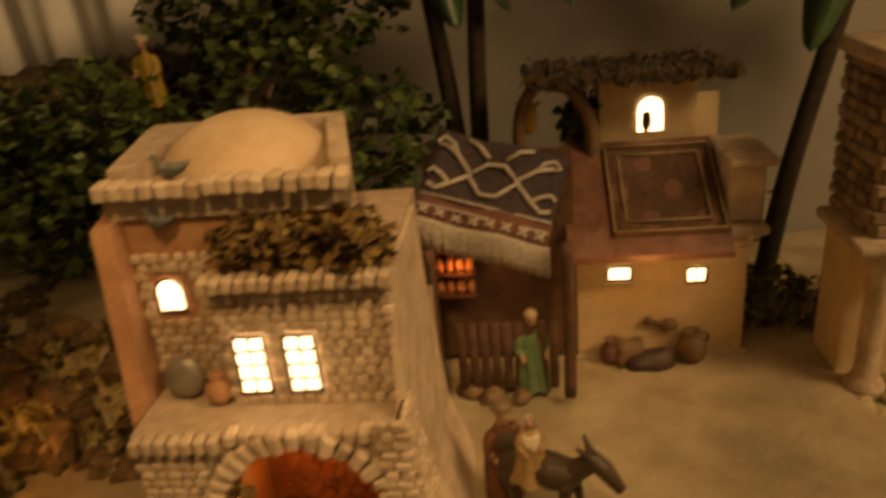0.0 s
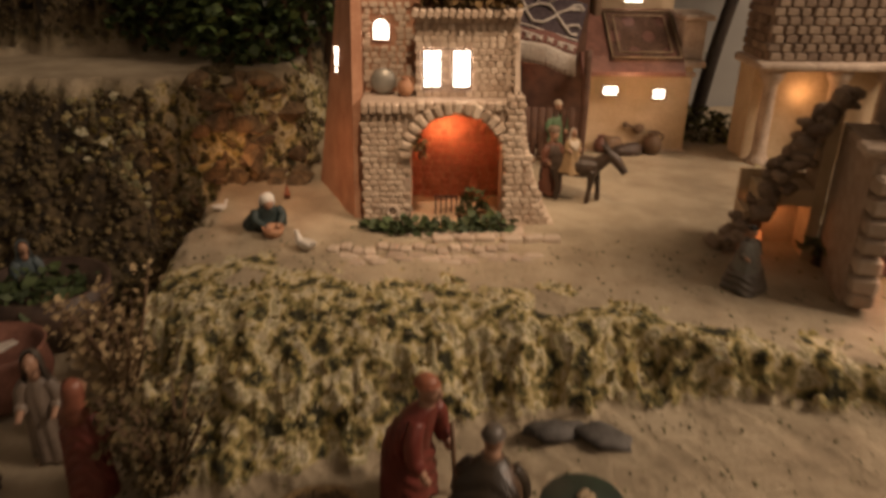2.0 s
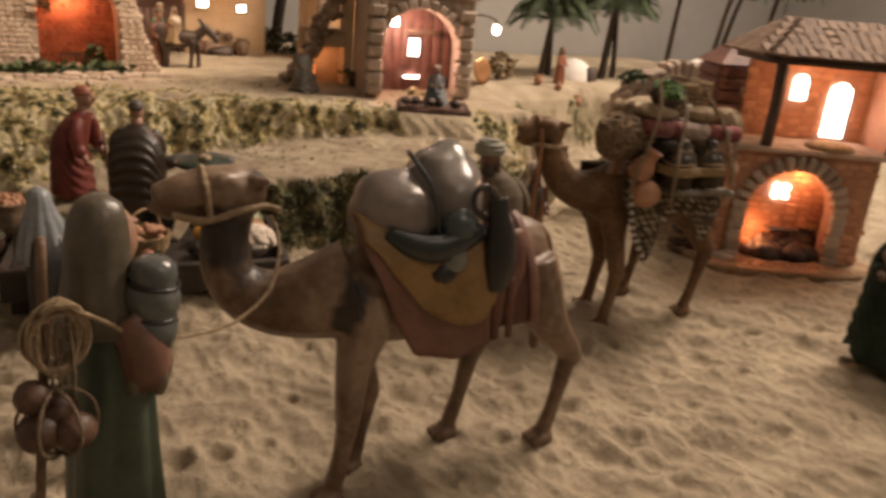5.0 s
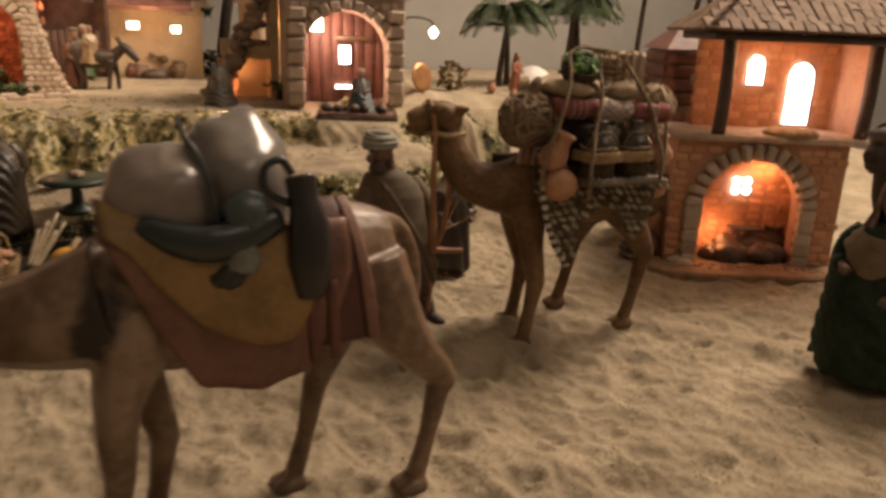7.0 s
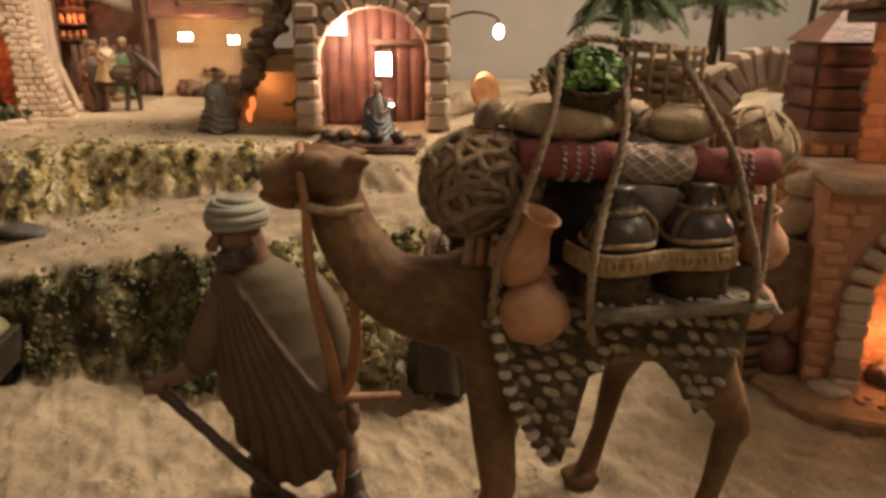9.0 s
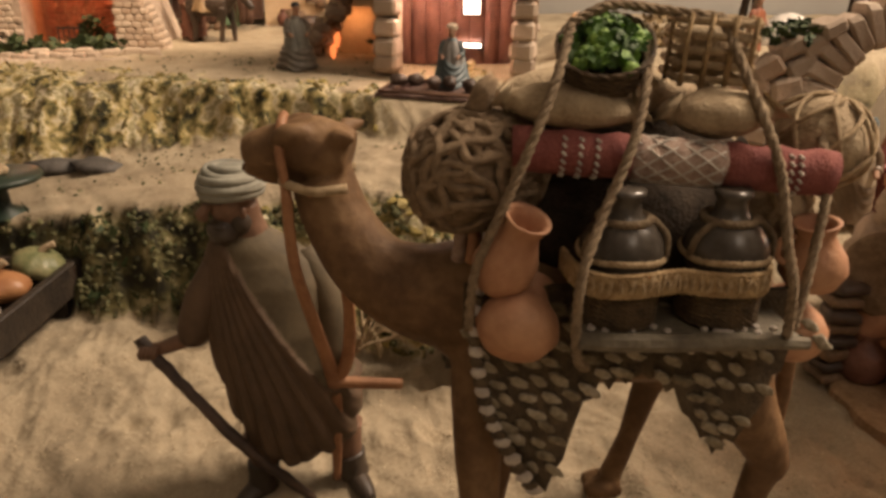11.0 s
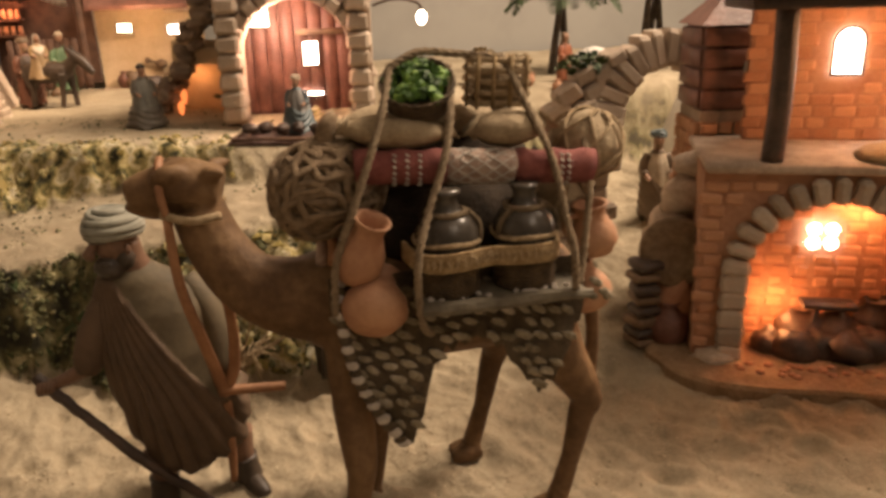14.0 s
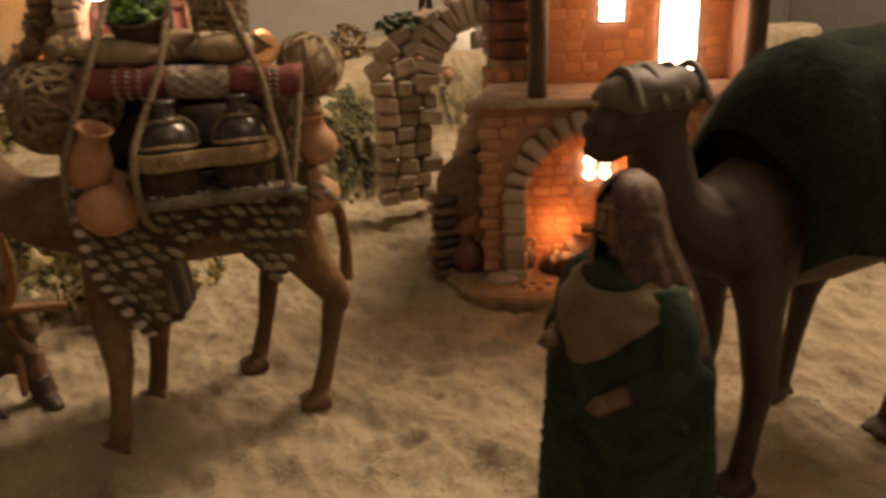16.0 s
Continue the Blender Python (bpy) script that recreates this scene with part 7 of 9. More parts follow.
for pts in ([(-0.142, 0.002, 0.211), (-0.141, 0.006, 0.17), (-0.134, 0.020, 0.125), (-0.129, 0.033, 0.088), (-0.129, 0.036, 0.05), (-0.130, 0.036, 0.018)], [(-0.130, 0.0, 0.209), (-0.118, 0.02, 0.15), (-0.120, 0.031, 0.105), (-0.128, 0.034, 0.088)]):
    bm = bmesh.new()
    tube(bm, pts, [0.0026, 0.0030, 0.0036, 0.0042, 0.0034, 0.0022][:len(pts)], 8, flat=0.55)
    part("rein", bm, M_LEATHER, t)
bm = bmesh.new()
tube(bm, [(-0.131, 0.033, 0.088), (-0.112, 0.038, 0.084), (-0.091, 0.042, 0.081)], [0.0036, 0.0034, 0.003], 8)
part("lead_end", bm, M_LEATHER, t)

for pts in ([(-0.102, 0.020, 0.150), (-0.108, 0.030, 0.130), (-0.117, 0.034, 0.104), (-0.128, 0.034, 0.090)], [(-0.080, 0.030, 0.128), (-0.094, 0.038, 0.114), (-0.112, 0.037, 0.108), (-0.128, 0.035, 0.092)]):
    bm = bmesh.new()
    tube(bm, pts, 0.0009, 6, 4)
    part("lead_cord", bm, M_ROPE, t, "thin pale cord")

# pack of the first camel
M_PACK = mat("glossy_grey_pack", (0.14, 0.112, 0.092), (0.235, 0.195, 0.165), 0.3, 18, 0.15)


M_TASSEL = paint("dark_red_tassel", (0.115, 0.042, 0.026), 0.6)


def round_pack():
    t = thing("camel_pack", C1 @ Matrix.Translation((0.002, 0.003, -0.004)) @ Matrix.Diagonal((1, 0.74, 1, 1)), "two glossy grey sacks strapped over a yellow cloth on the camel", "pack")
    bm = bmesh.new()
    blob(bm, (-0.044, 0.0, 0.219), (0.032, 0.044, 0.031), seed=4, rough=0.14, u=20, v=14)
    part("front_sack", bm, M_PACK, t)
    bm = bmesh.new()
    blob(bm, (-0.005, 0.004, 0.226), (0.031, 0.046, 0.041), seed=6, rough=0.16, u=24, v=18)
    part("rear_sack", bm, mat("glossy_blue_grey_pack", (0.11, 0.10, 0.088), (0.21, 0.185, 0.16), 0.22, 14, 0.1), t)
    bm = bmesh.new()
    tube(bm, [(-0.034, 0.0, 0.262), (-0.034, -0.024, 0.255), (-0.028, -0.036, 0.242), (-0.024, -0.044, 0.215), (-0.023, -0.046, 0.200)], 0.0022, 8, flat=0.6)
    part("strap", bm, paint("dark_teal_cord", (0.03, 0.04, 0.04), 0.3), t)
    bm = bmesh.new()
    tube(bm, [(-0.060, -0.038, 0.214), (-0.044, -0.046, 0.206), (-0.028, -0.050, 0.203), (-0.010, -0.048, 0.205), (0.010, -0.044, 0.212)], [0.005, 0.009, 0.0105, 0.010, 0.007], 12)
    part("rolled_cloth", bm, paint("dark_teal_strap", (0.024, 0.032, 0.03), 0.28), t)
    bm = bmesh.new()
    blob(bm, (-0.008, -0.046, 0.214), (0.013, 0.011, 0.015), seed=1, rough=0.25, u=14, v=10)
    part("pouch", bm, paint("blue_green_pouch", (0.06, 0.078, 0.075), 0.22), t)
    bm = bmesh.new()
    blob(bm, (-0.012, -0.051, 0.193), (0.010, 0.008, 0.011), seed=2, rough=0.3, u=14, v=10)
    part("pouch", bm, paint("grey_green_pouch", (0.17, 0.18, 0.15), 0.3), t)
    bm = bmesh.new()
    blob(bm, (-0.020, -0.053, 0.184), (0.009, 0.006, 0.007), seed=5, rough=0.3, u=14, v=10)
    part("pouch", bm, P_BLACK, t)
    # ochre cloth hanging over a rust red one, both gathered to a peak at the neck
    red = ([-0.080, -0.066, -0.053, -0.037, -0.003, 0.024, 0.040, 0.050], [0.205, 0.178, 0.147, 0.119, 0.112, 0.120, 0.145, 0.175])
    yellow = ([-0.078, -0.066, -0.057, -0.033, -0.007, 0.016, 0.025], [0.206, 0.196, 0.182, 0.154, 0.141, 0.140, 0.158])
    for name, y, (hx, hz), m in (("red_cloth", 0.0520, red, paint("dull_red_cloth", (0.155, 0.07, 0.043))), ("yellow_cloth", 0.0570, yellow, paint("ochre_cloth_paint", (0.23, 0.135, 0.04), 0.55))):
        bm = bmesh.new()
        rings = []
        for i in range(29):
            f = i / 28
            x = hx[0] + (hx[-1] - hx[0]) * f
            top = 0.226 - 0.018 * min(1, f * 3)
            low = float(np.interp(x, hx, hz)) + 0.004
            ring = []
            for g in np.linspace(0, 1, 12):
                z = top + (low - top) * g
                out = math.sqrt(max(0.12, 1 - max(0.0, (z - 0.165) / 0.066) ** 2))
                ring.append(Vector((x, -y * out - 0.0022 * math.sin(7 * f + 3 * g) * g - 0.0012 * math.sin(26 * f) * g, z)))
            rings.append(ring + [q + Vector((0, 0.004, 0)) for q in reversed(ring)])
        loft(bm, rings)
        part(name, bm, m, t)
    # rear flap of dark red cloth with a paler hem band
    for name, x0, x1, y, m in (("rear_flap", 0.026, 0.057, 0.0505, paint("dark_red_flap", (0.085, 0.028, 0.018), 0.6)), ("hem_band", 0.0535, 0.0605, 0.0535, paint("dusty_pink_band", (0.20, 0.10, 0.07), 0.6))):
        bm = bmesh.new()
        rings = []
        for i in range(5):
            x = x0 + (x1 - x0) * i / 4
            ring = [Vector((x + 0.010 * g - 0.003, -y * math.sin(min(1.57, 0.25 + 1.5 * g)), 0.216 + (0.135 - 0.216) * g ** 1.3)) for g in np.linspace(0, 1, 10)]
            rings.append(ring + [p + Vector((0, 0.004, 0)) for p in reversed(ring)])
        loft(bm, rings)
        part(name, bm, m, t)
    bm = bmesh.new()
    tube(bm, [(0.022, -0.044, 0.234), (0.023, -0.048, 0.221), (0.025, -0.05, 0.207), (0.025, -0.053, 0.187), (0.024, -0.053, 0.168)], [0.009, 0.0085, 0.012, 0.013, 0.009], 12)
    part("flask", bm, P_BLACK, t, "black leather flask")
    bm = bmesh.new()
    tube(bm, [(0.015, -0.046, 0.220), (0.003, -0.047, 0.228), (0.002, -0.047, 0.240), (0.011, -0.046, 0.244), (0.017, -0.046, 0.236)], 0.0022, 8)
    part("ring_handle", bm, P_BLACK, t)
    for x in (0.026, 0.038):
        bm = bmesh.new()
        tube(bm, [(x, -0.052, 0.175), (x, -0.055, 0.150), (x + 0.001, -0.056, 0.128)], 0.0035, 7, flat=0.6)
        part("tassel_strap", bm, M_TASSEL, t)


round_pack()
t = thing("rope_halter", C1, "cream rope halter on the camel's muzzle", "halter")
for pts in ([(-0.164, 0.018, 0.216), (-0.166, 0.017, 0.235), (-0.166, 0.034, 0.246)], [(-0.186, 0.020, 0.218), (-0.165, 0.017, 0.214), (-0.145, 0.017, 0.219), (-0.128, 0.020, 0.220), (-0.120, 0.012, 0.219)], [(-0.165, 0.017, 0.214), (-0.17, 0.034, 0.208), (-0.165, 0.05, 0.214)]):
    bm = bmesh.new()
    twist(bm, pts, 0.0024, 9)
    part("halter_rope", bm, M_ROPE, t)
rope("lead_rope", "cream lead rope sagging from the porter's coil to the camel", [(-0.190, -0.668, 0.497), (-0.173, -0.660, 0.483), (-0.156, -0.648, 0.466), (-0.127, -0.636, 0.457), (-0.097, -0.622, 0.455), (-0.072, -0.608, 0.466), (-0.061, -0.596, 0.484), (-0.060, -0.590, 0.500), (-0.064, -0.588, 0.512)], 0.0013)
bm = bmesh.new()
for k in range(15):
    a = k * 0.7
    twist(bm, [((0.0135 + 0.0035 * math.sin(a)) * math.cos(w) + 0.002 * math.sin(2.3 * k), 0.004 * math.sin(a * 2) + 0.002 * math.cos(w), (0.0195 + 0.003 * math.cos(a * 1.3)) * math.sin(w) - 0.002 * math.cos(1.7 * k)) for w in np.linspace(a, a + math.tau, 16)], 0.0010, 14)
twist(bm, [(-0.008, -0.004, 0.019), (0.0, -0.006, 0.022), (0.010, -0.005, 0.020), (0.014, -0.002, 0.012)], 0.0016, 6)
tagged(link("rope_coil", bm, M_ROPE), "coil of cream rope in the porter's hand", "rope").matrix_world = pose(-0.197, -0.664, 0.480, 0, 0, 10) @ Matrix.Scale(0.88, 4)
bm = bmesh.new()
tube(bm, [(-0.218, -0.652, 0.30), (-0.212, -0.655, 0.38), (-0.204, -0.655, 0.46), (-0.200, -0.652, 0.53)], 0.0026, 8)
tagged(link("walking_staff", bm, M_WOOD), "thin wooden staff held by the porter", "staff")
M_DARKCLAY = mat("dark_brown_gourd", (0.055, 0.028, 0.016), (0.12, 0.065, 0.038), 0.45, 50, 0.3)
t = thing("gourd_bundle", pose(-0.203, -0.668, 0.426) @ Matrix.Scale(0.74, 4), "brown gourds tied in a rope net", "gourds")
for p, r in (((-0.010, 0, 0.034), 0.0125), ((-0.008, 0.0, 0.006), 0.0155), ((0.014, -0.004, 0.004), 0.0150), ((0.004, 0.008, 0.016), 0.014)):
    bm = bmesh.new()
    blob(bm, p, (r, r, r * 0.95), seed=3, u=14, v=9, rough=0.06)
    part("gourd", bm, M_DARKCLAY, t)
bm = bmesh.new()
for w in (0, 1.05, 2.1):
    twist(bm, [(0.004 + 0.026 * math.cos(a) * math.cos(w), 0.026 * math.cos(a) * math.sin(w), 0.012 + 0.026 * math.sin(a)) for a in np.linspace(0, math.tau, 14)], 0.0012, 10)
for k in range(4):
    twist(bm, [(0.004 + 0.004 * k, -0.004 * (k % 2), 0.034), (0.002 + 0.005 * k, 0.003 * (k % 3), 0.058), (0.004 + 0.004 * k, 0.002, 0.085)], 0.0013, 7)
part("net", bm, M_PACKROPE, t)
def bedroll(m, label, mat_roll, s=1.0):
    t = thing("bedroll", m, label, "bedroll", "rolls on the porter's back")
    bm = bmesh.new()
    prof = [(0.010, -0.040), (0.018, -0.036), (0.0205, -0.026), (0.0205, -0.016), (0.0175, -0.011), (0.0205, -0.006), (0.0215, 0.004), (0.0195, 0.010), (0.0165, 0.014), (0.0185, 0.019), (0.0165, 0.028), (0.010, 0.033), (0.002, 0.034)]
    lathe(bm, [(r * s, z * s) for r, z in prof], n=22, wob=0.12)
    part("roll", bm, mat_roll, t)
    for z in (-0.0115, 0.0135):
        bm = bmesh.new()
        tube(bm, [(0.0182 * s * math.cos(w), 0.0182 * s * math.sin(w), s * (z + 0.002 * math.sin(w))) for w in np.linspace(0, math.tau, 17)], 0.0019 * s, 7, 1)
        part("cord", bm, P_BLACK, t)
    return t


P_ROLL = paint("grey_green_glossy", (0.105, 0.11, 0.10), 0.24)
t = bedroll(pose(-0.148, -0.642, 0.486, 0, 8, 20), "dark grey bedroll bound with cords on the porter's back", P_ROLL, 0.74)
for k in range(5):
    bm = bmesh.new()
    a = k * 1.25
    tube(bm, [(0.010 * math.cos(a), 0.010 * math.sin(a), -0.036), (0.012 * math.cos(a), 0.012 * math.sin(a), -0.046), (0.011 * math.cos(a), 0.011 * math.sin(a), -0.053)], [0.005, 0.0045, 0.003], 8)
    part("tassel", bm, P_OLIVE, t)

# cloth over the dark camel
bm = bmesh.new()
rings = []
for i in range(13):
    x = -0.06 + 0.15 * i / 12
    e = min(1, 0.50 + 0.22 * i) * min(1, 0.6 + 0.2 * (12 - i))
    r = (0.058 + 0.004 * math.sin(i * 1.3)) * (0.6 + 0.4 * e)
    ring = [Vector((x, r * math.sin(w) * (1 + 0.05 * math.sin(5 * w + i)), 0.140 + 0.035 * e + (0.022 + 0.053 * e) * math.cos(w) + 0.004 * math.sin(3 * w + i))) for w in np.linspace(-2.0, 2.0, 15)]
    rings.append(ring + [p * 0.985 for p in reversed(ring)])
loft(bm, rings)
tagged(link("camel_blanket", bm, mat("dull_dark_green_cloth", (0.009, 0.015, 0.009), (0.019, 0.028, 0.018), 0.95, 40, 0.4, spec=0.1)), "dark green cloth over the camel's back", "cloth").matrix_world = C3
bm = bmesh.new()
blob(bm, (0.016, 0.0, 0.196), (0.072, 0.052, 0.050), seed=3, rough=0.16, u=26, v=16)
tagged(link("saddle_pack", bm, mat("dark_bundle_paint", (0.008, 0.011, 0.008), (0.016, 0.020, 0.014), 0.95, 40, 0.4, spec=0.08)), "dark padded pack tied under the cloth on the camel", "pack").matrix_world = C3
bm = bmesh.new()
blob(bm, (-0.114, 0.012, 0.229), (0.032, 0.020, 0.014), seed=8, rough=0.2, u=20, v=12)
for k in range(4):
    tube(bm, [(-0.137 + 0.014 * k, -0.010, 0.224), (-0.135 + 0.014 * k, 0.000, 0.2375), (-0.134 + 0.014 * k, 0.012, 0.2415), (-0.133 + 0.014 * k, 0.033, 0.226)], 0.0022, 6)
tagged(link("head_cloth", bm, paint("grey_bridle_cloth", (0.12, 0.098, 0.078), 0.6)), "grey bridle cloth on the dark camel's head", "cloth").matrix_world = C3


# ---- market stall and sacks ----
def stall():
    m = pose(-0.076, -0.148, gz(-0.09, -0.15), 0, 0, -9)
    t = thing("market_table", m, "blackened wooden market table with a raised rim", "table")
    h = 0.337 - m.translation.z
    for i in range(6):
        bm = bmesh.new()
        box(bm, (0.003, -0.07 + 0.028 * i, h - 0.004), (0.284, 0.0265, 0.007), bevel=0.001, jag=0.0008)
        part("plank", bm, M_BLACKWOOD, t, smooth=False)
    for c, s in (((0.003, -0.088, h - 0.004), (0.296, 0.008, 0.036)), ((0.003, 0.088, h), (0.296, 0.008, 0.028)), ((-0.142, 0, h), (0.008, 0.1675, 0.028)), ((0.148, 0, h), (0.008, 0.1675, 0.028)), ((0.008, 0, h), (0.006, 0.167, 0.02))):
        bm = bmesh.new()
        box(bm, c, s, bevel=0.0012, jag=0.001)
        part("rim_board", bm, M_BLACKWOOD, t, smooth=False)
    for x in (-0.128, 0.134):
        for y in (-0.075, 0.075):
            bm = bmesh.new()
            box(bm, (x, y, h / 2 - 0.004), (0.02, 0.016, h - 0.008), bevel=0.001)
            part("leg", bm, M_BLACKWOOD, t, smooth=False)


stall()
TOP = 0.338


def ribbed(name, label, m, r, h, n, material, stem=True, cat="vegetable"):
    """A ribbed squash or pumpkin with its stalk."""
    t = thing(name, m, label, cat)
    bm = bmesh.new()
    rings = []
    for j in range(1, 10):
        th = math.pi * j / 10
        rings.append([Vector((r * math.sin(th) * math.cos(w) * (1 + 0.09 * abs(math.sin(n * w / 2))), r * math.sin(th) * math.sin(w) * (1 + 0.09 * abs(math.sin(n * w / 2))), h / 2 - h / 2 * math.cos(th) * (1 - 0.1 * math.sin(th)))) for w in np.linspace(0, math.tau, 36, endpoint=False)])
    loft(bm, rings)
    part("flesh", bm, material, t)
    if stem:
        bm = bmesh.new()
        tube(bm, [(0, 0, h * 0.95), (0.002, 0, h * 1.1), (0.008, 0.002, h * 1.28)], [0.004, 0.003, 0.0035], 7)
        part("stalk", bm, M_SACK, t)


ribbed("pumpkin", "yellow ribbed pumpkin on the market table", pose(-0.008, -0.150, TOP, 0, 10, 30), 0.019, 0.026, 10, mat("yellow_rind", (0.50, 0.24, 0.02), (0.62, 0.36, 0.04), 0.4, 40, 0.1))
ribbed("squash", "long orange squash on the market table", pose(-0.150, -0.098, TOP, 0, 0, 10) @ Matrix.Diagonal((1.5, 0.8, 1, 1)), 0.018, 0.024, 8, mat("orange_rind", (0.60, 0.16, 0.01), (0.72, 0.24, 0.02), 0.4, 40, 0.1), stem=False)
ribbed("gourd", "brown pear-shaped gourd on the market table", pose(0.042, -0.144, TOP, 0, 0, 0) @ Matrix.Diagonal((1.25, 0.9, 1, 1)), 0.020, 0.028, 6, mat("brown_rind", (0.24, 0.10, 0.04), (0.34, 0.17, 0.07), 0.45, 40, 0.1))
ribbed("gourd", "mottled green gourd on the market table", pose(0.052, -0.094, TOP, 0, 20, 0), 0.021, 0.028, 9, mat("green_rind", (0.10, 0.12, 0.05), (0.26, 0.24, 0.12), 0.45, 60, 0.1))
ribbed("loaf", "round grey brown loaf on the market table", pose(-0.098, -0.108, TOP), 0.018, 0.022, 5, M_SACK, stem=False, cat="bread")


def lumpy(name, label, m, r, lump, count, material, cat):
    """A heaped ball of many lobes, such as a cauliflower or grapes."""
    bm = bmesh.new()
    rng = random.Random(count)
    blob(bm, (0, 0, r[2] * 0.7), tuple(v * 0.85 for v in r), u=12, v=8)
    for k in range(count):
        d = Vector((rng.gauss(0, 1), rng.gauss(0, 1), abs(rng.gauss(0, 1)) + 0.1)).normalized()
        blob(bm, (d.x * r[0] * 0.85, d.y * r[1] * 0.85, r[2] * 0.5 + d.z * r[2] * 0.85), (lump,) * 3, seed=k, u=7, v=5, rough=0.2)
    ob = link(name, bm, material)
    ob.matrix_world = m
    return tagged(ob, label, cat)


lumpy("cauliflower", "large white cauliflower at the corner of the market table", pose(0.036, -0.196, TOP), (0.027, 0.025, 0.024), 0.0055, 90, mat("cauliflower_curd", (0.5, 0.42, 0.33), (0.68, 0.6, 0.5), 0.7, 120, 0.5), "vegetable")
lumpy("grapes", "heap of glossy black grapes on the market table", pose(-0.016, -0.196, TOP), (0.026, 0.020, 0.014), 0.0042, 70, P_BLACK, "fruit")
basket(pose(-0.142, -0.152, TOP, 0, 0, 70), 0.028, 0.022, "woven handled basket of eggs and roots on the table", (M_SACK, 0.006, 16), True, "market baskets")
basket(pose(-0.084, -0.160, TOP, 0, 0, 40), 0.029, 0.024, "woven handled basket of fruit on the table", (M_CLAY, 0.006, 16), True, "market baskets")
M_LEEK = mat("pale_leek", (0.42, 0.33, 0.20), (0.60, 0.52, 0.38), 0.6, 90, 0.3)
t = thing("leek_bundle", pose(-0.044, -0.128, TOP + 0.002, 0, 30, 0), "bundle of pale leeks leaning on the table", "vegetable")
for k in range(5):
    bm = bmesh.new()
    g = 0.6 + 0.13 * ((k * 2) % 5)
    tube(bm, [(0.002 * k - 0.004, 0.002 * (k % 2), 0), (0.003 * k - 0.006, 0.006, 0.016), (0.0052 * k - 0.010, 0.010 + 0.004 * (k % 3), 0.044 * g + 0.012)], [0.0016, 0.0026, 0.0014], 7)
    part("leek", bm, M_LEEK, t)


def sack(x, y, r, h, label, material, fill, lump, count, lean=0):
    """An open sack with a rolled rim, heaped full."""
    z = gz(x, y)
    t = thing("open_sack", pose(x, y, z - 0.003, lean, 0, x * 300), label, "sack", "market sacks")
    bm = bmesh.new()
    rings = []
    for f, k in ((0, 0.86), (0.08, 0.98), (0.35, 1.04), (0.7, 1.0), (0.9, 0.97), (0.97, 1.05), (1.0, 1.0), (0.96, 0.9), (0.86, 0.86)):
        rings.append([Vector((r * k * math.cos(w) * (1 + 0.05 * math.sin(5 * w + 3 * f) * (1 - f * 0.5)), r * k * math.sin(w) * (1 + 0.05 * math.sin(4 * w + 5 * f)), h * f)) for w in np.linspace(0, math.tau, 24, endpoint=False)])
    loft(bm, rings)
    part("bag", bm, material, t)
    bm = bmesh.new()
    rng = random.Random(count)
    blob(bm, (0, 0, h * 0.86), (r * 0.85, r * 0.85, h * 0.2), u=14, v=8)
    for k in range(count):
        a, q = rng.uniform(0, math.tau), 0.86 * r * math.sqrt(rng.random())
        blob(bm, (q * math.cos(a), q * math.sin(a), h * (0.93 + 0.16 * (1 - (q / r) ** 2))), (lump * rng.uniform(0.8, 1.3), lump * rng.uniform(0.7, 1.1), lump * rng.uniform(0.6, 1)), seed=k, u=6, v=4, rough=0.4)
    tagged(part("heaped_filling", bm, fill, t), kind="stuff")


M_NUT = mat("walnut_shells", (0.16, 0.085, 0.045), (0.30, 0.18, 0.10), 0.7, 150, 0.7)
M_CORN = mat("yellow_grain", (0.42, 0.28, 0.10), (0.60, 0.44, 0.20), 0.7, 150, 0.4)
M_SALT = mat("white_salt", (0.55, 0.50, 0.44), (0.75, 0.70, 0.64), 0.5, 150, 0.4)
M_PEAS = mat("green_lentils", (0.10, 0.13, 0.04), (0.22, 0.26, 0.09), 0.7, 200, 0.6)
M_COARSE = mat("coarse_brown_sack", (0.10, 0.065, 0.038), (0.19, 0.13, 0.08), 0.95, 90, 0.8)
sack(-0.384, -0.080, 0.036, 0.044, "open sack heaped with walnuts", mat("grey_green_sack", (0.10, 0.09, 0.06), (0.17, 0.15, 0.10), 0.9, 90, 0.6), M_NUT, 0.0055, 90)
sack(-0.335, -0.132, 0.031, 0.054, "open sack of white salt crystals", M_COARSE, M_SALT, 0.0028, 170)
sack(-0.284, -0.212, 0.037, 0.050, "open brown sack of yellow grain", M_COARSE, M_CORN, 0.0035, 140)
sack(-0.258, -0.090, 0.032, 0.050, "open dark sack of green lentils", M_DARKWOOD, M_PEAS, 0.0022, 170)
sack(-0.318, -0.030, 0.026, 0.034, "open sack of small brown nuts", M_COARSE, M_NUT, 0.003, 90)
sack(-0.222, -0.050, 0.026, 0.044, "open sack of shelled nuts and figs", M_COARSE, M_CLAY, 0.005, 40)
sack(-0.226, -0.002, 0.044, 0.024, "wide shallow basket heaped with brown meal", M_STRAW, mat("brown_meal", (0.10, 0.062, 0.035), (0.22, 0.15, 0.09), 0.9, 150, 0.6), 0.0022, 240)
t = thing("pedestal_table", pose(0.012, -0.038, gz(0.012, -0.038)), "small round dark green table on one leg", "table")
bm = bmesh.new()
lathe(bm, [(0.002, 0.034), (0.036, 0.034), (0.038, 0.037), (0.036, 0.040), (0.002, 0.0395)], n=28)
part("tabletop", bm, P_GREEN, t)
bm = bmesh.new()
lathe(bm, [(0.022, 0), (0.02, 0.004), (0.007, 0.01), (0.006, 0.03), (0.012, 0.034)], n=14)
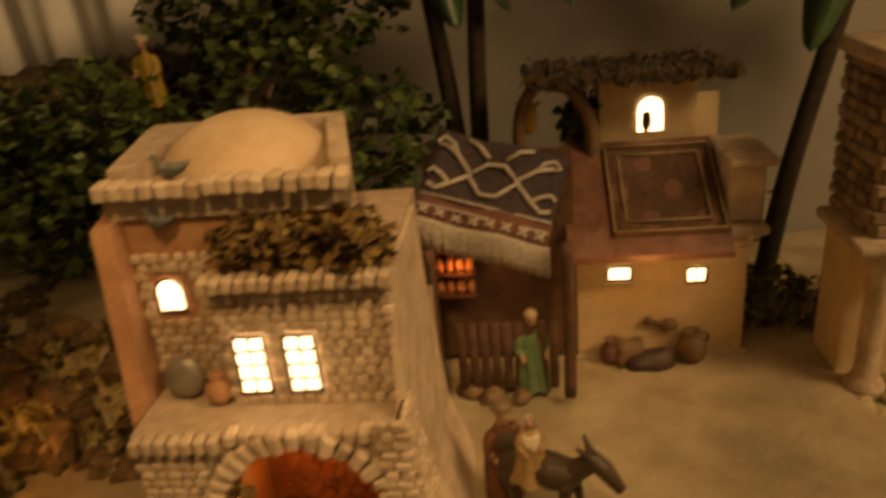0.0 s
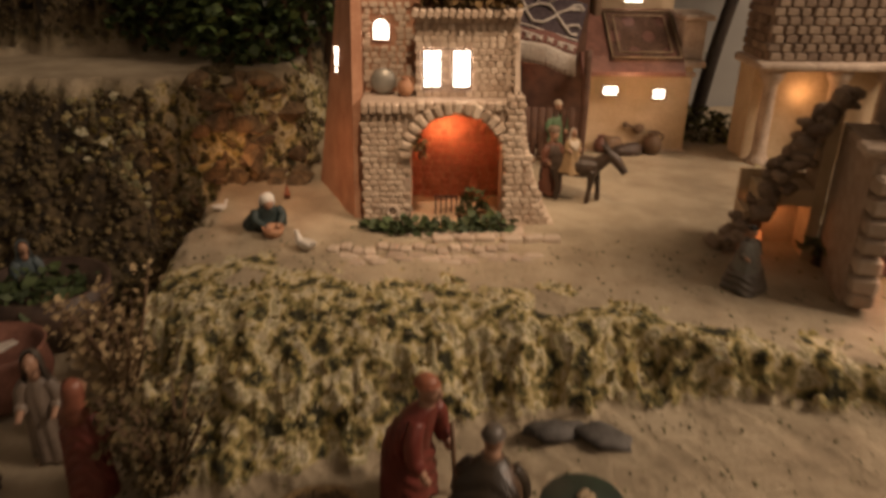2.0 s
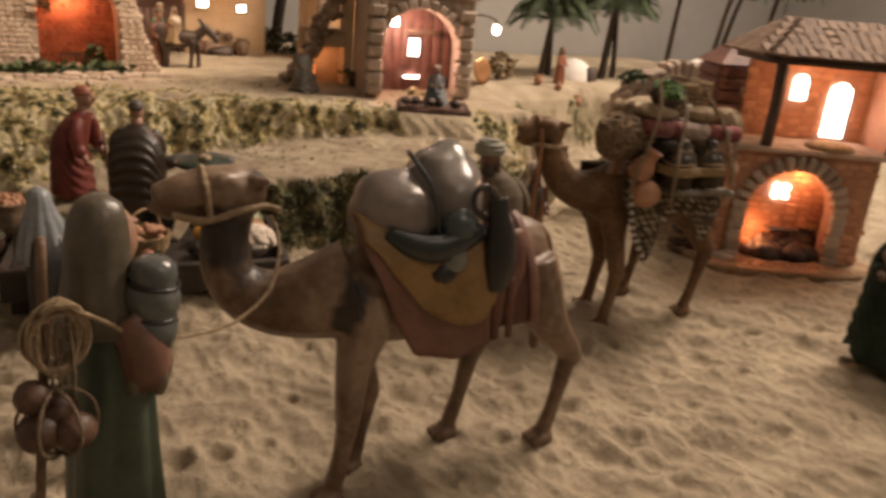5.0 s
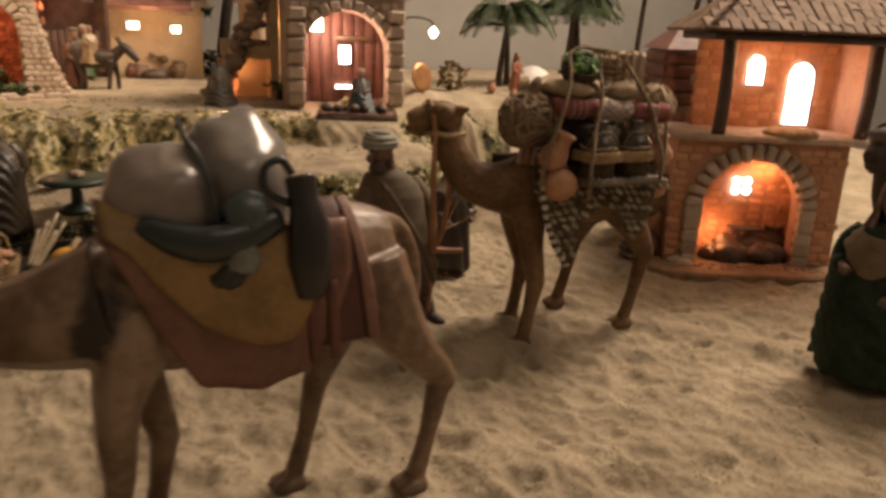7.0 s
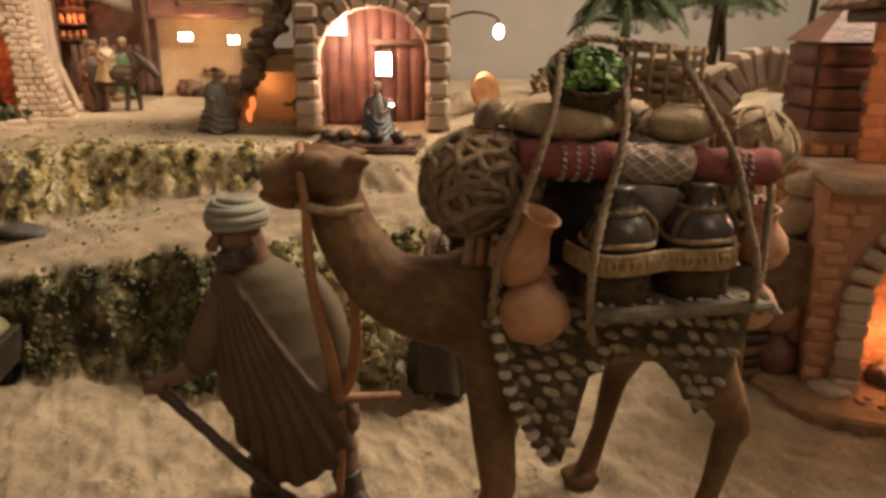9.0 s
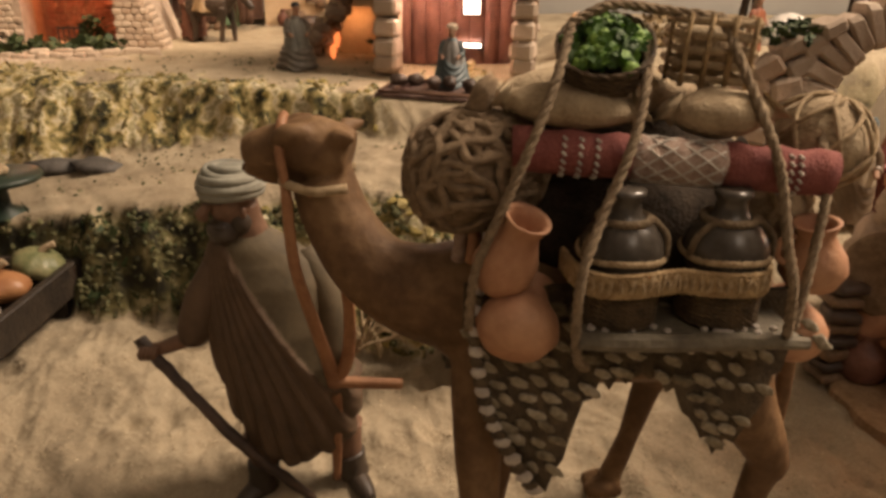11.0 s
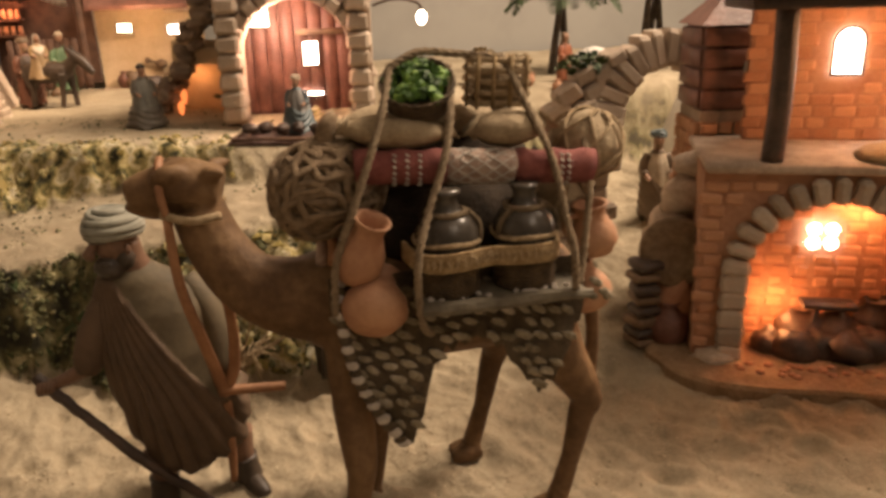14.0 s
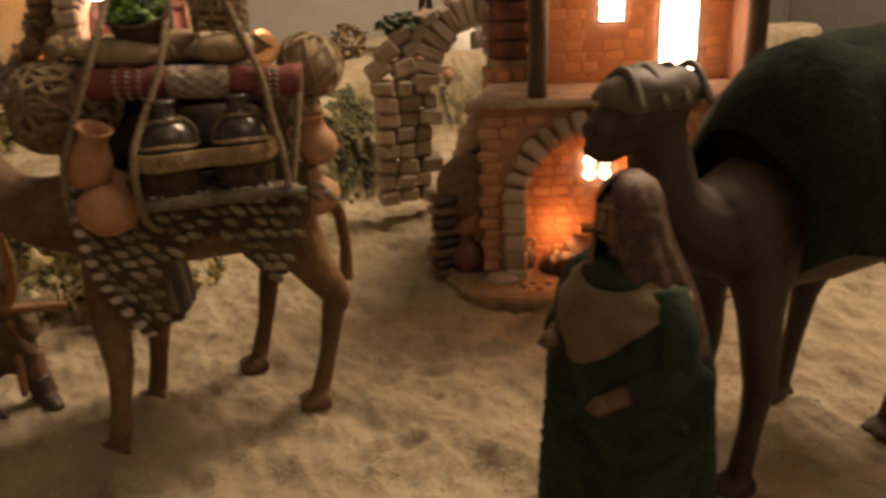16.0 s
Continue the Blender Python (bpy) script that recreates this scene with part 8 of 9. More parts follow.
part("pedestal", bm, P_GREEN, t)
bm = bmesh.new()
for k in range(4):
    blob(bm, (0.004 * math.cos(k * 1.6), 0.004 * math.sin(k * 1.6), 0.004), (0.005, 0.005, 0.005), seed=k)
tagged(link("bread_roll", bm, M_SACK), "small heap of bread on the round table", "bread").matrix_world = pose(0.014, -0.038, gz(0.012, -0.038) + 0.0395)


def flat_stone(x, y, rz, s, label):
    bm = bmesh.new()
    blob(bm, (0, 0, 0), s, seed=int(rz), rough=0.35, u=12, v=7)
    ob = link("flat_stone", bm, mat("dark_slate", (0.05, 0.045, 0.04), (0.11, 0.10, 0.09), 0.7, 60, 0.5))
    ob.matrix_world = pose(x, y, gz(x, y) + s[2] * 0.4, 0, 4, rz)
    tagged(ob, label, "stone", "dark stones on the path")


flat_stone(0.012, 0.100, 10, (0.034, 0.016, 0.009), "flat dark slate stone lying on the sand path")
flat_stone(0.060, 0.086, -30, (0.030, 0.020, 0.008), "flat dark slate stone lying on the sand path")


# ---- round the inn ----


def boulder(p, r, label, rz=0, material=None, name="boulder", cat="stone", group=""):
    bm = bmesh.new()
    blob(bm, (0, 0, 0), r, seed=int(p[0] * 977 + p[1] * 353) % 50, rough=0.45, u=12, v=8)
    ob = link(name, bm, material or M_ROCKBLOCK)
    ob.matrix_world = pose(*p, 0, 0, rz)
    return tagged(ob, label, cat, group)


boulder((0.752, -0.243, 0.436), (0.030, 0.026, 0.022), "rough tan boulder stacked beside the inn", 20, M_STONE, group="stones by the inn")
boulder((0.742, -0.235, 0.400), (0.033, 0.028, 0.026), "rough tan boulder stacked beside the inn", 60, M_STONE, group="stones by the inn")
boulder((0.735, -0.255, 0.350), (0.036, 0.030, 0.034), "rough reddish boulder at the foot of the inn", 10, M_TERRA, group="stones by the inn")
boulder((0.760, -0.246, 0.465), (0.026, 0.022, 0.014), "flat tan stone on top of the heap", 0, M_STONE, group="stones by the inn")
boulder((0.731, -0.320, 0.308), (0.017, 0.016, 0.007), "flat round stone in the sand before the arch", 0, M_STONE)
M_BROWNSTRAW = mat("brown_basketwork", (0.14, 0.09, 0.05), (0.25, 0.17, 0.10), 0.85, 120, 0.8)
t = thing("round_basket", pose(0.722, -0.268, 0.392, 82, 0, -42) @ Matrix.Scale(1.08, 4), "round straw basket with a coiled lid hung on the stones", "basket")
bm = bmesh.new()
lathe(bm, [(0.018, -0.022), (0.026, -0.012), (0.030, 0.0), (0.029, 0.006), (0.002, 0.008)], n=26)
part("bowl", bm, M_BROWNSTRAW, t)
bm = bmesh.new()
lathe(bm, [(0.002, 0.0085), (0.017, 0.0085), (0.019, 0.010), (0.021, 0.0085), (0.027, 0.0095), (0.030, 0.007), (0.030, 0.003)], n=26)
part("lid", bm, M_BROWNSTRAW, t)
t = thing("tile_stack", pose(0.693, -0.264, gz(0.693, -0.264)), "crooked stack of dark flat tiles", "tiles")
for k in range(8):
    bm = bmesh.new()
    box(bm, (random.uniform(-0.003, 0.003), random.uniform(-0.003, 0.003), 0.005 + 0.0105 * k), (0.024, 0.026, 0.008), rz=random.uniform(-20, 20), bevel=0.002, jag=0.001)
    part("tile", bm, M_DARKWOOD if k % 2 else M_WOOD, t)


def jar(p, s, label, material=None, rz=0, name="clay_jar"):
    t = thing(name, pose(*p, 0, 0, rz), label, "jar")
    bm = bmesh.new()
    lathe(bm, [(0.45 * s, 0), (0.75 * s, 0.3 * s), (0.9 * s, 0.8 * s), (0.75 * s, 1.35 * s), (0.45 * s, 1.65 * s), (0.42 * s, 1.8 * s), (0.55 * s, 1.95 * s), (0.45 * s, 1.95 * s), (0.34 * s, 1.7 * s), (0.02 * s, 1.6 * s)], n=18)
    part("body", bm, material or M_CLAY, t)
    bm = bmesh.new()
    tube(bm, [(0.45 * s, 0, 1.8 * s), (0.85 * s, 0, 1.7 * s), (0.85 * s, 0, 1.2 * s)], 0.09 * s, 7)
    part("handle", bm, material or M_CLAY, t)


jar((0.716, -0.272, gz(0.716, -0.272)), 0.022, "brown clay jar standing by the tile stack", M_REDWOOD)
for x, y, s in ((0.045, 0.03, 0.018), (0.175, 0.045, 0.024)):
    p = IR @ Vector((x, y, 0))
    jar((p.x, p.y, 0.302), s, "dark clay jar inside the glowing arch", M_DARKWOOD)
for k, (x, y, r) in enumerate(((0.078, 0.02, 0.015), (0.100, 0.010, 0.019), (0.122, 0.016, 0.018), (0.144, 0.008, 0.021), (0.110, 0.034, 0.024), (0.138, 0.032, 0.025), (0.162, 0.016, 0.020))):
    p = IR @ Vector((x, y, 0))
    boulder((p.x, p.y, 0.302 + r * 0.6), (r, r, r * 0.9), "dark iron lump in the glowing arch", k * 40, M_DARKWOOD, "iron_lump", "iron", "lumps in the arch")
t = thing("trestle", IR @ pose(0.128, 0.03, 0.0), "small dark wooden trestle inside the arch", "trestle")
for x in (-0.016, 0.016):
    for y in (-0.008, 0.008):
        bm = bmesh.new()
        tube(bm, [(x * 1.3, y * 1.4, 0), (x * 0.6, y * 0.6, 0.045)], 0.0025, 6, 1)
        part("leg", bm, M_DARKWOOD, t)
bm = bmesh.new()
box(bm, (0, 0, 0.046), (0.045, 0.02, 0.005), bevel=0.001)
part("top", bm, M_DARKWOOD, t)
bm = bmesh.new()
rim = [Vector((0.118 + (0.150 + 0.008 * math.sin(3 * w + 1) + 0.004 * math.sin(7 * w)) * math.cos(w), -0.004 + (0.060 + 0.005 * math.sin(5 * w)) * math.sin(w), 0)) for w in np.linspace(0, math.tau, 56, endpoint=False)]
mid = IR @ Vector((0.118, -0.004, 0))
loft(bm, [[Vector((*(IR @ q)[:2], z)) for q in rim] for z in (0.292, 0.3045)] + [[mid + 0.96 * (IR @ q - mid) + Vector((0, 0, 0.0055))for q in rim]])
tagged(link("base_plate", bm, mat("brown_earth_base", (0.20, 0.12, 0.06), (0.34, 0.23, 0.13), 0.9, 50, 0.8), smooth=False), "thin brown earth-coloured base plate under the inn", "base")
bm = bmesh.new()
for k in range(36):
    blob(bm, IR @ Vector((random.uniform(0.03, 0.22), random.uniform(-0.04, -0.015), 0.006)), (0.004, 0.004, 0.002), seed=k, u=6, v=4)
tagged(link("earth_crust", bm, M_TERRA), "crumbly reddish earth before the inn", "earth", kind="stuff")

# old stone arch, and the shed over it
t = thing("stone_arch", pose(0.735, -0.055, max(0.326, gz(0.735, -0.055) - 0.004), 0, 0, -7), "old arch of rough field stones with ivy on its shoulder", "arch")
rng = random.Random(61)
for k in range(8):
    x = -0.040 + rng.uniform(0, 0.006)
    while x < 0.030:
        w = rng.uniform(0.018, 0.034)
        lay("stone", PIER[rng.randrange(3)], t, pose(x + w / 2, rng.uniform(-0.004, 0.004), 0.010 + 0.0192 * k, rng.uniform(-5, 5), rng.uniform(-6, 6), rng.uniform(-10, 10)) @ Matrix.Diagonal((w / 0.033, 1.0, rng.uniform(0.80, 0.95), 1)))
        x += w
for k in range(17):
    a = math.pi * (0.02 + k / 16 * 0.96)
    m = pose(0.103 - 0.074 * math.cos(a), rng.uniform(-0.002, 0.002), 0.146 + 0.085 * math.sin(a), 0, math.degrees(a) + rng.uniform(-4, 4), 0)
    lay("stone", PIER[k % 3], t, m @ Matrix.Diagonal((rng.uniform(1.2, 1.45), 1.0, 0.70, 1)))
for x, z, g in ((-0.026, 0.166, 1.0), (0.004, 0.168, 1.0), (-0.016, 0.186, 0.95), (0.014, 0.188, 0.9), (0.004, 0.204, 0.85), (0.026, 0.206, 0.8), (0.036, 0.222, 0.75)):
    lay("stone", PIER[rng.randrange(3)], t, pose(x, rng.uniform(-0.003, 0.003), z, 0, -28 + rng.uniform(-8, 8), rng.uniform(-8, 8)) @ Matrix.Diagonal((g, 1.0, g, 1)))
for k in range(9):
    for i in range(2):
        lay("stone", PIER[(k + i) % 3], t, pose(0.178 + 0.030 * i, 0.0, 0.010 + 0.0192 * k, 0, rng.uniform(-6, 6), rng.uniform(-12, 12)) @ Matrix.Diagonal((0.95, 1, 0.88, 1)))
bm = bmesh.new()
leaves(bm, 150, (0.006, 0.0, 0.216), (0.034, 0.018, 0.012), 0.010, rng)
tagged(part("ivy", bm, M_GREEN, t, "dark green ivy"), kind="stuff")
t = thing("wooden_shed", pose(0.833, -0.185, 0.30, 0, 0, -20), "red brown wooden shed with a pointed roof on a stone base", "shed")
bm = bmesh.new()
plain(bm, -0.036, 0.036, -0.028, 0.04, 0.0, 0.205)
base = part("stone_base", bm, M_MORTAR, t, smooth=False)
courses(base, "stone", -0.037, 0.037, 0.0, 0.205, -0.029, 0.018, 0.013, 0.008, M_GLOWBRICK, seed=21)
courses(base, "stone", -0.028, 0.04, 0.0, 0.205, 0.0, 0.018, 0.013, 0.008, M_GLOWBRICK, seed=22, base=pose(-0.037, 0.012, 0, 0, 0, -90))
bm = bmesh.new()
plain(bm, -0.035, 0.035, -0.026, 0.04, 0.2055, 0.285)
wall = part("wall", bm, M_REDWOOD, t, smooth=False)
for k in range(4):
    bm = bmesh.new()
    box(bm, (0, -0.0285, 0.216 + 0.0195 * k), (0.074, 0.005, 0.017), bevel=0.001)
    part("plank", bm, M_REDWOOD, wall)
    bm = bmesh.new()
    box(bm, (-0.0375, 0.007, 0.216 + 0.0195 * k), (0.005, 0.066, 0.017), bevel=0.001)
    part("plank", bm, M_REDWOOD, wall)
bm = bmesh.new()
box(bm, (0.004, -0.032, 0.245), (0.006, 0.004, 0.014))
part("slit_window", bm, M_WHITE, wall)
bm = bmesh.new()
loft(bm, [[(-0.042, -0.034, 0.2855), (0.042, -0.034, 0.2855), (0.042, 0.05, 0.2855), (-0.042, 0.05, 0.2855)], [(-0.003, 0.0, 0.325), (0.003, 0.0, 0.325), (0.003, 0.012, 0.325), (-0.003, 0.012, 0.325)]])
part("roof", bm, M_REDWOOD, t, smooth=False)
t = thing("stone_pillar", pose(1.02, -0.27, gz(1.02, -0.27)), "stacked pillar of pale flat stones", "pillar")
for k in range(15):
    lay("stone", PIER[k % 3], t, pose(random.uniform(-0.002, 0.002), 0, 0.009 + 0.0145 * k, 0, 0, random.uniform(-15, 15)) @ Matrix.Diagonal((1.1, 1.0, 0.68, 1)))


def tent(p, r, h, label, opening=True):
    t = thing("tent", pose(*p, 0, 0, 25), label, "tent")
    bm = bmesh.new()
    rings = []
    for a in np.linspace(0, 1.5, 9):
        rings.append([Vector((r * math.cos(a) * math.cos(w) * (1 + 0.02 * math.sin(9 * w)), r * math.cos(a) * math.sin(w) * (1 + 0.02 * math.sin(9 * w)), h * math.sin(a))) for w in np.linspace(0, math.tau, 28, endpoint=False)])
    loft(bm, rings)
    part("canvas", bm, mat("white_tent_canvas", (0.62, 0.58, 0.52), (0.74, 0.70, 0.64), 0.85, 30, 0.3), t)
    if opening:
        # solid dark piece stands in for the shaded inside of the doorway
        bm = bmesh.new()
        pts = arch_ring(0, r * 0.38, 0, h * 0.75, 12)
        loft(bm, [[(x, -r * 1.0, z) for x, z in pts], [(x, -r * 0.72, z) for x, z in pts]])
        part("dark_opening", bm, M_DARKWOOD, t)


tent((1.09, 0.54, gz(1.09, 0.54) - 0.02), 0.060, 0.075, "small white dome tent with a dark doorway")
tent((1.22, 0.16, gz(1.22, 0.16)), 0.19, 0.25, "large white canvas tent behind the inn", False)
figure("tent_figurine", "small brown statuette standing by the tent", on(0.985, 0.46), 20, 0.09, P_RUST, P_BROWN, "hood", seed=21)
figure("drover_figurine", "small statuette in pale clothes behind the stone arch", on(0.905, 0.035), -20, 0.125, P_CREAM, P_TEAL, "turban", P_BROWN, seed=22)
figure("drover_figurine", "small statuette in white and blue behind the stone arch", on(0.955, 0.050), 15, 0.12, P_CREAM, P_RUST, "hood", P_RED, seed=23)
bm = bmesh.new()
leaves(bm, 260, (0, 0, 0.03), (0.035, 0.03, 0.035), 0.012, random.Random(4))
tagged(link("dry_bush", bm, mat("dry_brown_leaves", (0.12, 0.08, 0.03), (0.26, 0.18, 0.08), 0.8, 80, 0.3, per="island")), "dry brown bush on the edge of the plateau", "bush").matrix_world = pose(*on(0.85, 0.52))
for k, (x, y, s) in enumerate(((0.90, 0.43, 0.012), (0.94, 0.40, 0.010), (1.0, 0.40, 0.014))):
    jar((*on(x, y)[:2], gz(x, y)), s, "small clay jar standing on the far sand", M_CLAY if k else M_TERRA)


def palm(p, h, lean, n, fl, label, width=0.16, material=None, seed=0, droop=1.0):
    """A palm: ringed trunk and arching fronds of many leaflets."""
    rng = random.Random(seed)
    t = thing("palm_tree", pose(*p), label, "palm")
    top = Vector((lean[0], lean[1], h))
    bm = bmesh.new()
    tube(bm, [(0, 0, -0.01), (lean[0] * 0.25, lean[1] * 0.25, h * 0.35), (lean[0] * 0.6, lean[1] * 0.6, h * 0.7), top], [0.010, 0.0075, 0.0065, 0.008], 10, 6)
    part("trunk", bm, mat("palm_trunk", (0.035, 0.025, 0.016), (0.09, 0.065, 0.04), 0.9, 120, 0.8), t)
    for k in range(n):
        a = math.tau * k / n + rng.uniform(-0.25, 0.25)
        up = rng.uniform(0.1, 0.9)
        L = fl * rng.uniform(0.8, 1.15)
        d = Vector((math.cos(a), math.sin(a), 0))
        line = smooth_line([top, top + d * L * 0.35 + Vector((0, 0, up * L * 0.5)), top + d * L * 0.72 + Vector((0, 0, up * L * 0.32)), top + d * L - Vector((0, 0, droop * L * rng.uniform(0.1, 0.5)))], 6)
        bm = bmesh.new()
        tube(bm, line, fl * 0.012, 5, 1)
        side = d.cross(Vector((0, 0, 1)))
        for i, q in enumerate(line[2:], 2):
            f = i / (len(line) - 1)
            w = width * fl * math.sin(math.pi * (0.12 + 0.85 * f)) * 2.2
            fw = (line[min(i + 1, len(line) - 1)] - line[i - 1]).normalized()
            for s in (-1, 1):
                tip = q + side * s * w + fw * w * 0.7 - Vector((0, 0, w * 0.45))
                m = (q + tip) / 2 + fw * fl * 0.03 + Vector((0, 0, w * 0.1))
                v = [bm.verts.new(c) for c in (q - fw * fl * 0.025, m, tip, (q + tip) / 2 - fw * fl * 0.03)]
                bm.faces.new((v[0], v[1], v[2]))
                bm.faces.new((v[0], v[2], v[3]))
        part("frond", bm, material or M_GREEN, t)
    return t


for k, (x, y, h, lx, fl) in enumerate(((1.03, 0.60, 0.145, 0.02, 0.12), (1.07, 0.62, 0.165, -0.01, 0.11), (1.24, 0.60, 0.19, 0.015, 0.12), (1.27, 0.63, 0.21, 0.03, 0.11), (1.30, 0.62, 0.185, -0.02, 0.11), (1.50, 0.62, 0.29, 0.02, 0.13), (1.66, 0.60, 0.27, 0.05, 0.13), (1.73, 0.64, 0.31, 0.09, 0.13), (1.90, 0.62, 0.28, 0.04, 0.13))):
    palm((x, y, gz(x, y)), h, (lx, 0.0), 14, fl, "dark green toy palm with a rough trunk before the wall", seed=k, width=0.13, droop=0.5)


def broad_palm(p, pts, leaves_at, label):
    """A tall plant with broad hanging leaves."""
    t = thing("broad_leaf_palm", pose(*p), label, "plant")
    bm = bmesh.new()
    tube(bm, pts, [0.016, 0.014, 0.012], 10, 5)
    part("trunk", bm, mat("dark_bark", (0.02, 0.014, 0.01), (0.05, 0.035, 0.022), 0.9, 80, 0.6), t)
    green = mat("broad_green_leaf", (0.02, 0.05, 0.02), (0.05, 0.11, 0.045), 0.4, 30, 0.2)
    for (dx, dy, dz), L, w in leaves_at:
        bm = bmesh.new()
        a = Vector(pts[-1])
        tip = a + Vector((dx, dy, dz))
        mid = (a + tip) / 2 + Vector((0, 0, L * 0.35))
        line = smooth_line([a, a * 0.5 + mid * 0.5 + Vector((0, 0, L * 0.1)), mid, tip * 0.5 + mid * 0.5 + Vector((0, 0, L * 0.02)), tip], 5)
        n = len(line)
        side = Vector((dx, dy, 0)).cross(Vector((0, 0, 1))).normalized()
        if abs(dx) + abs(dy) < 0.08:
            side = Vector((1, 0, 0))
        rows = []
        for i, q in enumerate(line):
            ww = w * math.sin(math.pi * min(1, 0.06 + 0.94 * i / (n - 1))) ** 0.7
            rows.append([q - side * ww + Vector((0, 0, -ww * 0.35)), q, q + side * ww + Vector((0, 0, -ww * 0.35)), q + Vector((0, 0, -0.003))])
        loft(bm, rows)
        part("leaf", bm, green, t)


broad_palm((0.43, 1.10, 0.45), [(0.03, 0, 0.0), (0.06, 0, 0.2), (0.13, 0, 0.52)],
           [((-0.26, -0.06, 0.02), 0.2, 0.045), ((-0.10, -0.10, -0.16), 0.2, 0.04), ((0.15, -0.05, -0.1), 0.2, 0.04), ((-0.36, -0.03, 0.05), 0.25, 0.045), ((-0.2, -0.12, -0.1), 0.22, 0.045)], "tall plant with a leaning dark trunk and broad hanging leaves")
broad_palm((0.0, 1.12, 0.45), [(0.015, 0, 0.0), (0.01, 0, 0.25), (-0.02, 0, 0.52)], [((0.12, -0.05, -0.09), 0.16, 0.04), ((-0.14, -0.05, -0.05), 0.18, 0.045), ((0.05, -0.1, -0.1), 0.16, 0.035)], "tall plant with a dark trunk and broad leaves")
broad_palm((0.045, 1.10, 0.45), [(0.0, 0, 0.0), (0.0, 0, 0.25), (0.01, 0, 0.50)], [((0.13, -0.04, -0.07), 0.16, 0.04), ((-0.1, -0.06, 0.02), 0.16, 0.04)], "tall plant with a dark trunk and broad leaves")

# dense leafy shrub west of the tower
t = thing("leafy_shrub", pose(-0.36, 0.93, 0.62), "dense dark green leafy shrub", "shrub")
rng = random.Random(9)
for k, (x, y, z) in enumerate(((-0.10, -0.05, 0.07), (0.0, -0.02, 0.12), (0.14, 0.08, 0.20), (0.26, 0.10, 0.12), (-0.16, -0.04, 0.12), (-0.05, -0.03, 0.18), (-0.20, -0.02, 0.15), (-0.28, 0.02, 0.10), (0.06, 0.15, 0.30), (0.22, 0.16, 0.30), (0.14, 0.12, 0.34))):
    bm = bmesh.new()
    tube(bm, [(x * 0.2, y * 0.3 + 0.05, -0.12), (x * 0.6, y * 0.7, z * 0.4), (x, y, z)], [0.008, 0.006, 0.003], 7)
    part("branch", bm, M_WOOD, t)
    bm = bmesh.new()
    leaves(bm, 430, (x, y, z), (0.11, 0.08, 0.09), 0.023, rng)
    part("foliage", bm, mat("shrub_leaf", [(0.02, 0.03, 0.01), (0.05, 0.08, 0.022)], (0.14, 0.20, 0.06), 0.5, 40, 0.2, per="island"), t)
bm = bmesh.new()
rows = []
for z in np.linspace(0, 0.75, 8):
    front = [Vector((x, 0.012 * math.sin(55 * x + 0.6 * math.sin(6 * z)) + 0.005 * math.sin(120 * x), z)) for x in np.linspace(-0.14, 0.12, 44)]
    rows.append(front + [p + Vector((0, 0.006, 0)) for p in reversed(front)])
loft(bm, rows)
tagged(link("curtain", bm, mat("white_cloth", (0.74, 0.73, 0.71), (0.82, 0.81, 0.79), 0.9, 12, 0.2)), "white cloth hanging in folds against the wall", "curtain").matrix_world = pose(-0.60, 1.20, 0.80)
figure("hill_figurine", "small yellow statuette on top of the hill", (-0.357, 0.95, 0.808), 0, 0.095, paint("ochre_yellow_paint", (0.36, 0.24, 0.06)), P_CREAM, "turban", seed=31)

# cave in the hill with a small fire glowing
M_CRAG = mat("brown_crag", (0.06, 0.04, 0.022), (0.22, 0.15, 0.08), 0.95, 45, 1.0)
rng = random.Random(23)
for k in range(44):
    x, f = -0.535 + 0.19 * rng.random(), rng.random()
    r = rng.uniform(0.012, 0.030)
    bm = bmesh.new()
    for i in range(15):
        d = Vector((rng.gauss(0, 1), rng.gauss(0, 1), rng.gauss(0, 1))).normalized() * rng.uniform(0.7, 1.1)
        bm.verts.new((d.x * r * 1.3, d.y * r * 0.8, d.z * r * 0.85))
    hull = bmesh.ops.convex_hull(bm, input=bm.verts)
    bmesh.ops.delete(bm, geom=[v for v in bm.verts if not v.link_faces], context="VERTS")
    ob = link("cave_rock", bm, M_CRAG, smooth=False)
    tagged(ob, "craggy brown rock at the foot of the ledge", "rock", "rocks of the ledge")
    ob.matrix_world = pose(x, 0.668 + 0.055 * f, gz(x, 0.668 + 0.055 * f), 0, 0, rng.uniform(0, 360))
bm = bmesh.new()
blob(bm, (0, 0, 0), (0.03, 0.03, 0.04), seed=6, rough=0.5, u=14, v=9)
tagged(link("hill_top", bm, M_CRAG), "rock knob on which the yellow statuette stands", "rock").matrix_world = pose(-0.357, 0.95, 0.772)
M_FIRE = glow("ember_glow", (1.0, 0.26, 0.06), 0.9)
lamp("cave_lamp", "POINT", (-0.452, 0.648, 0.520), 0.09, (1.0, 0.45, 0.16), 0.008)

# ---- washing place in the hollow ----
t = thing("cauldron", pose(-0.665, 0.262, gz(-0.665, 0.262)) @ Matrix.Scale(1.1, 4), "large round brown cauldron", "cauldron")
bm = bmesh.new()
lathe(bm, [(0.03, 0), (0.05, 0.012), (0.058, 0.04), (0.053, 0.066), (0.056, 0.074), (0.053, 0.076), (0.048, 0.066), (0.04, 0.055), (0.003, 0.05)], n=26)
part("body", bm, M_REDWOOD, t)
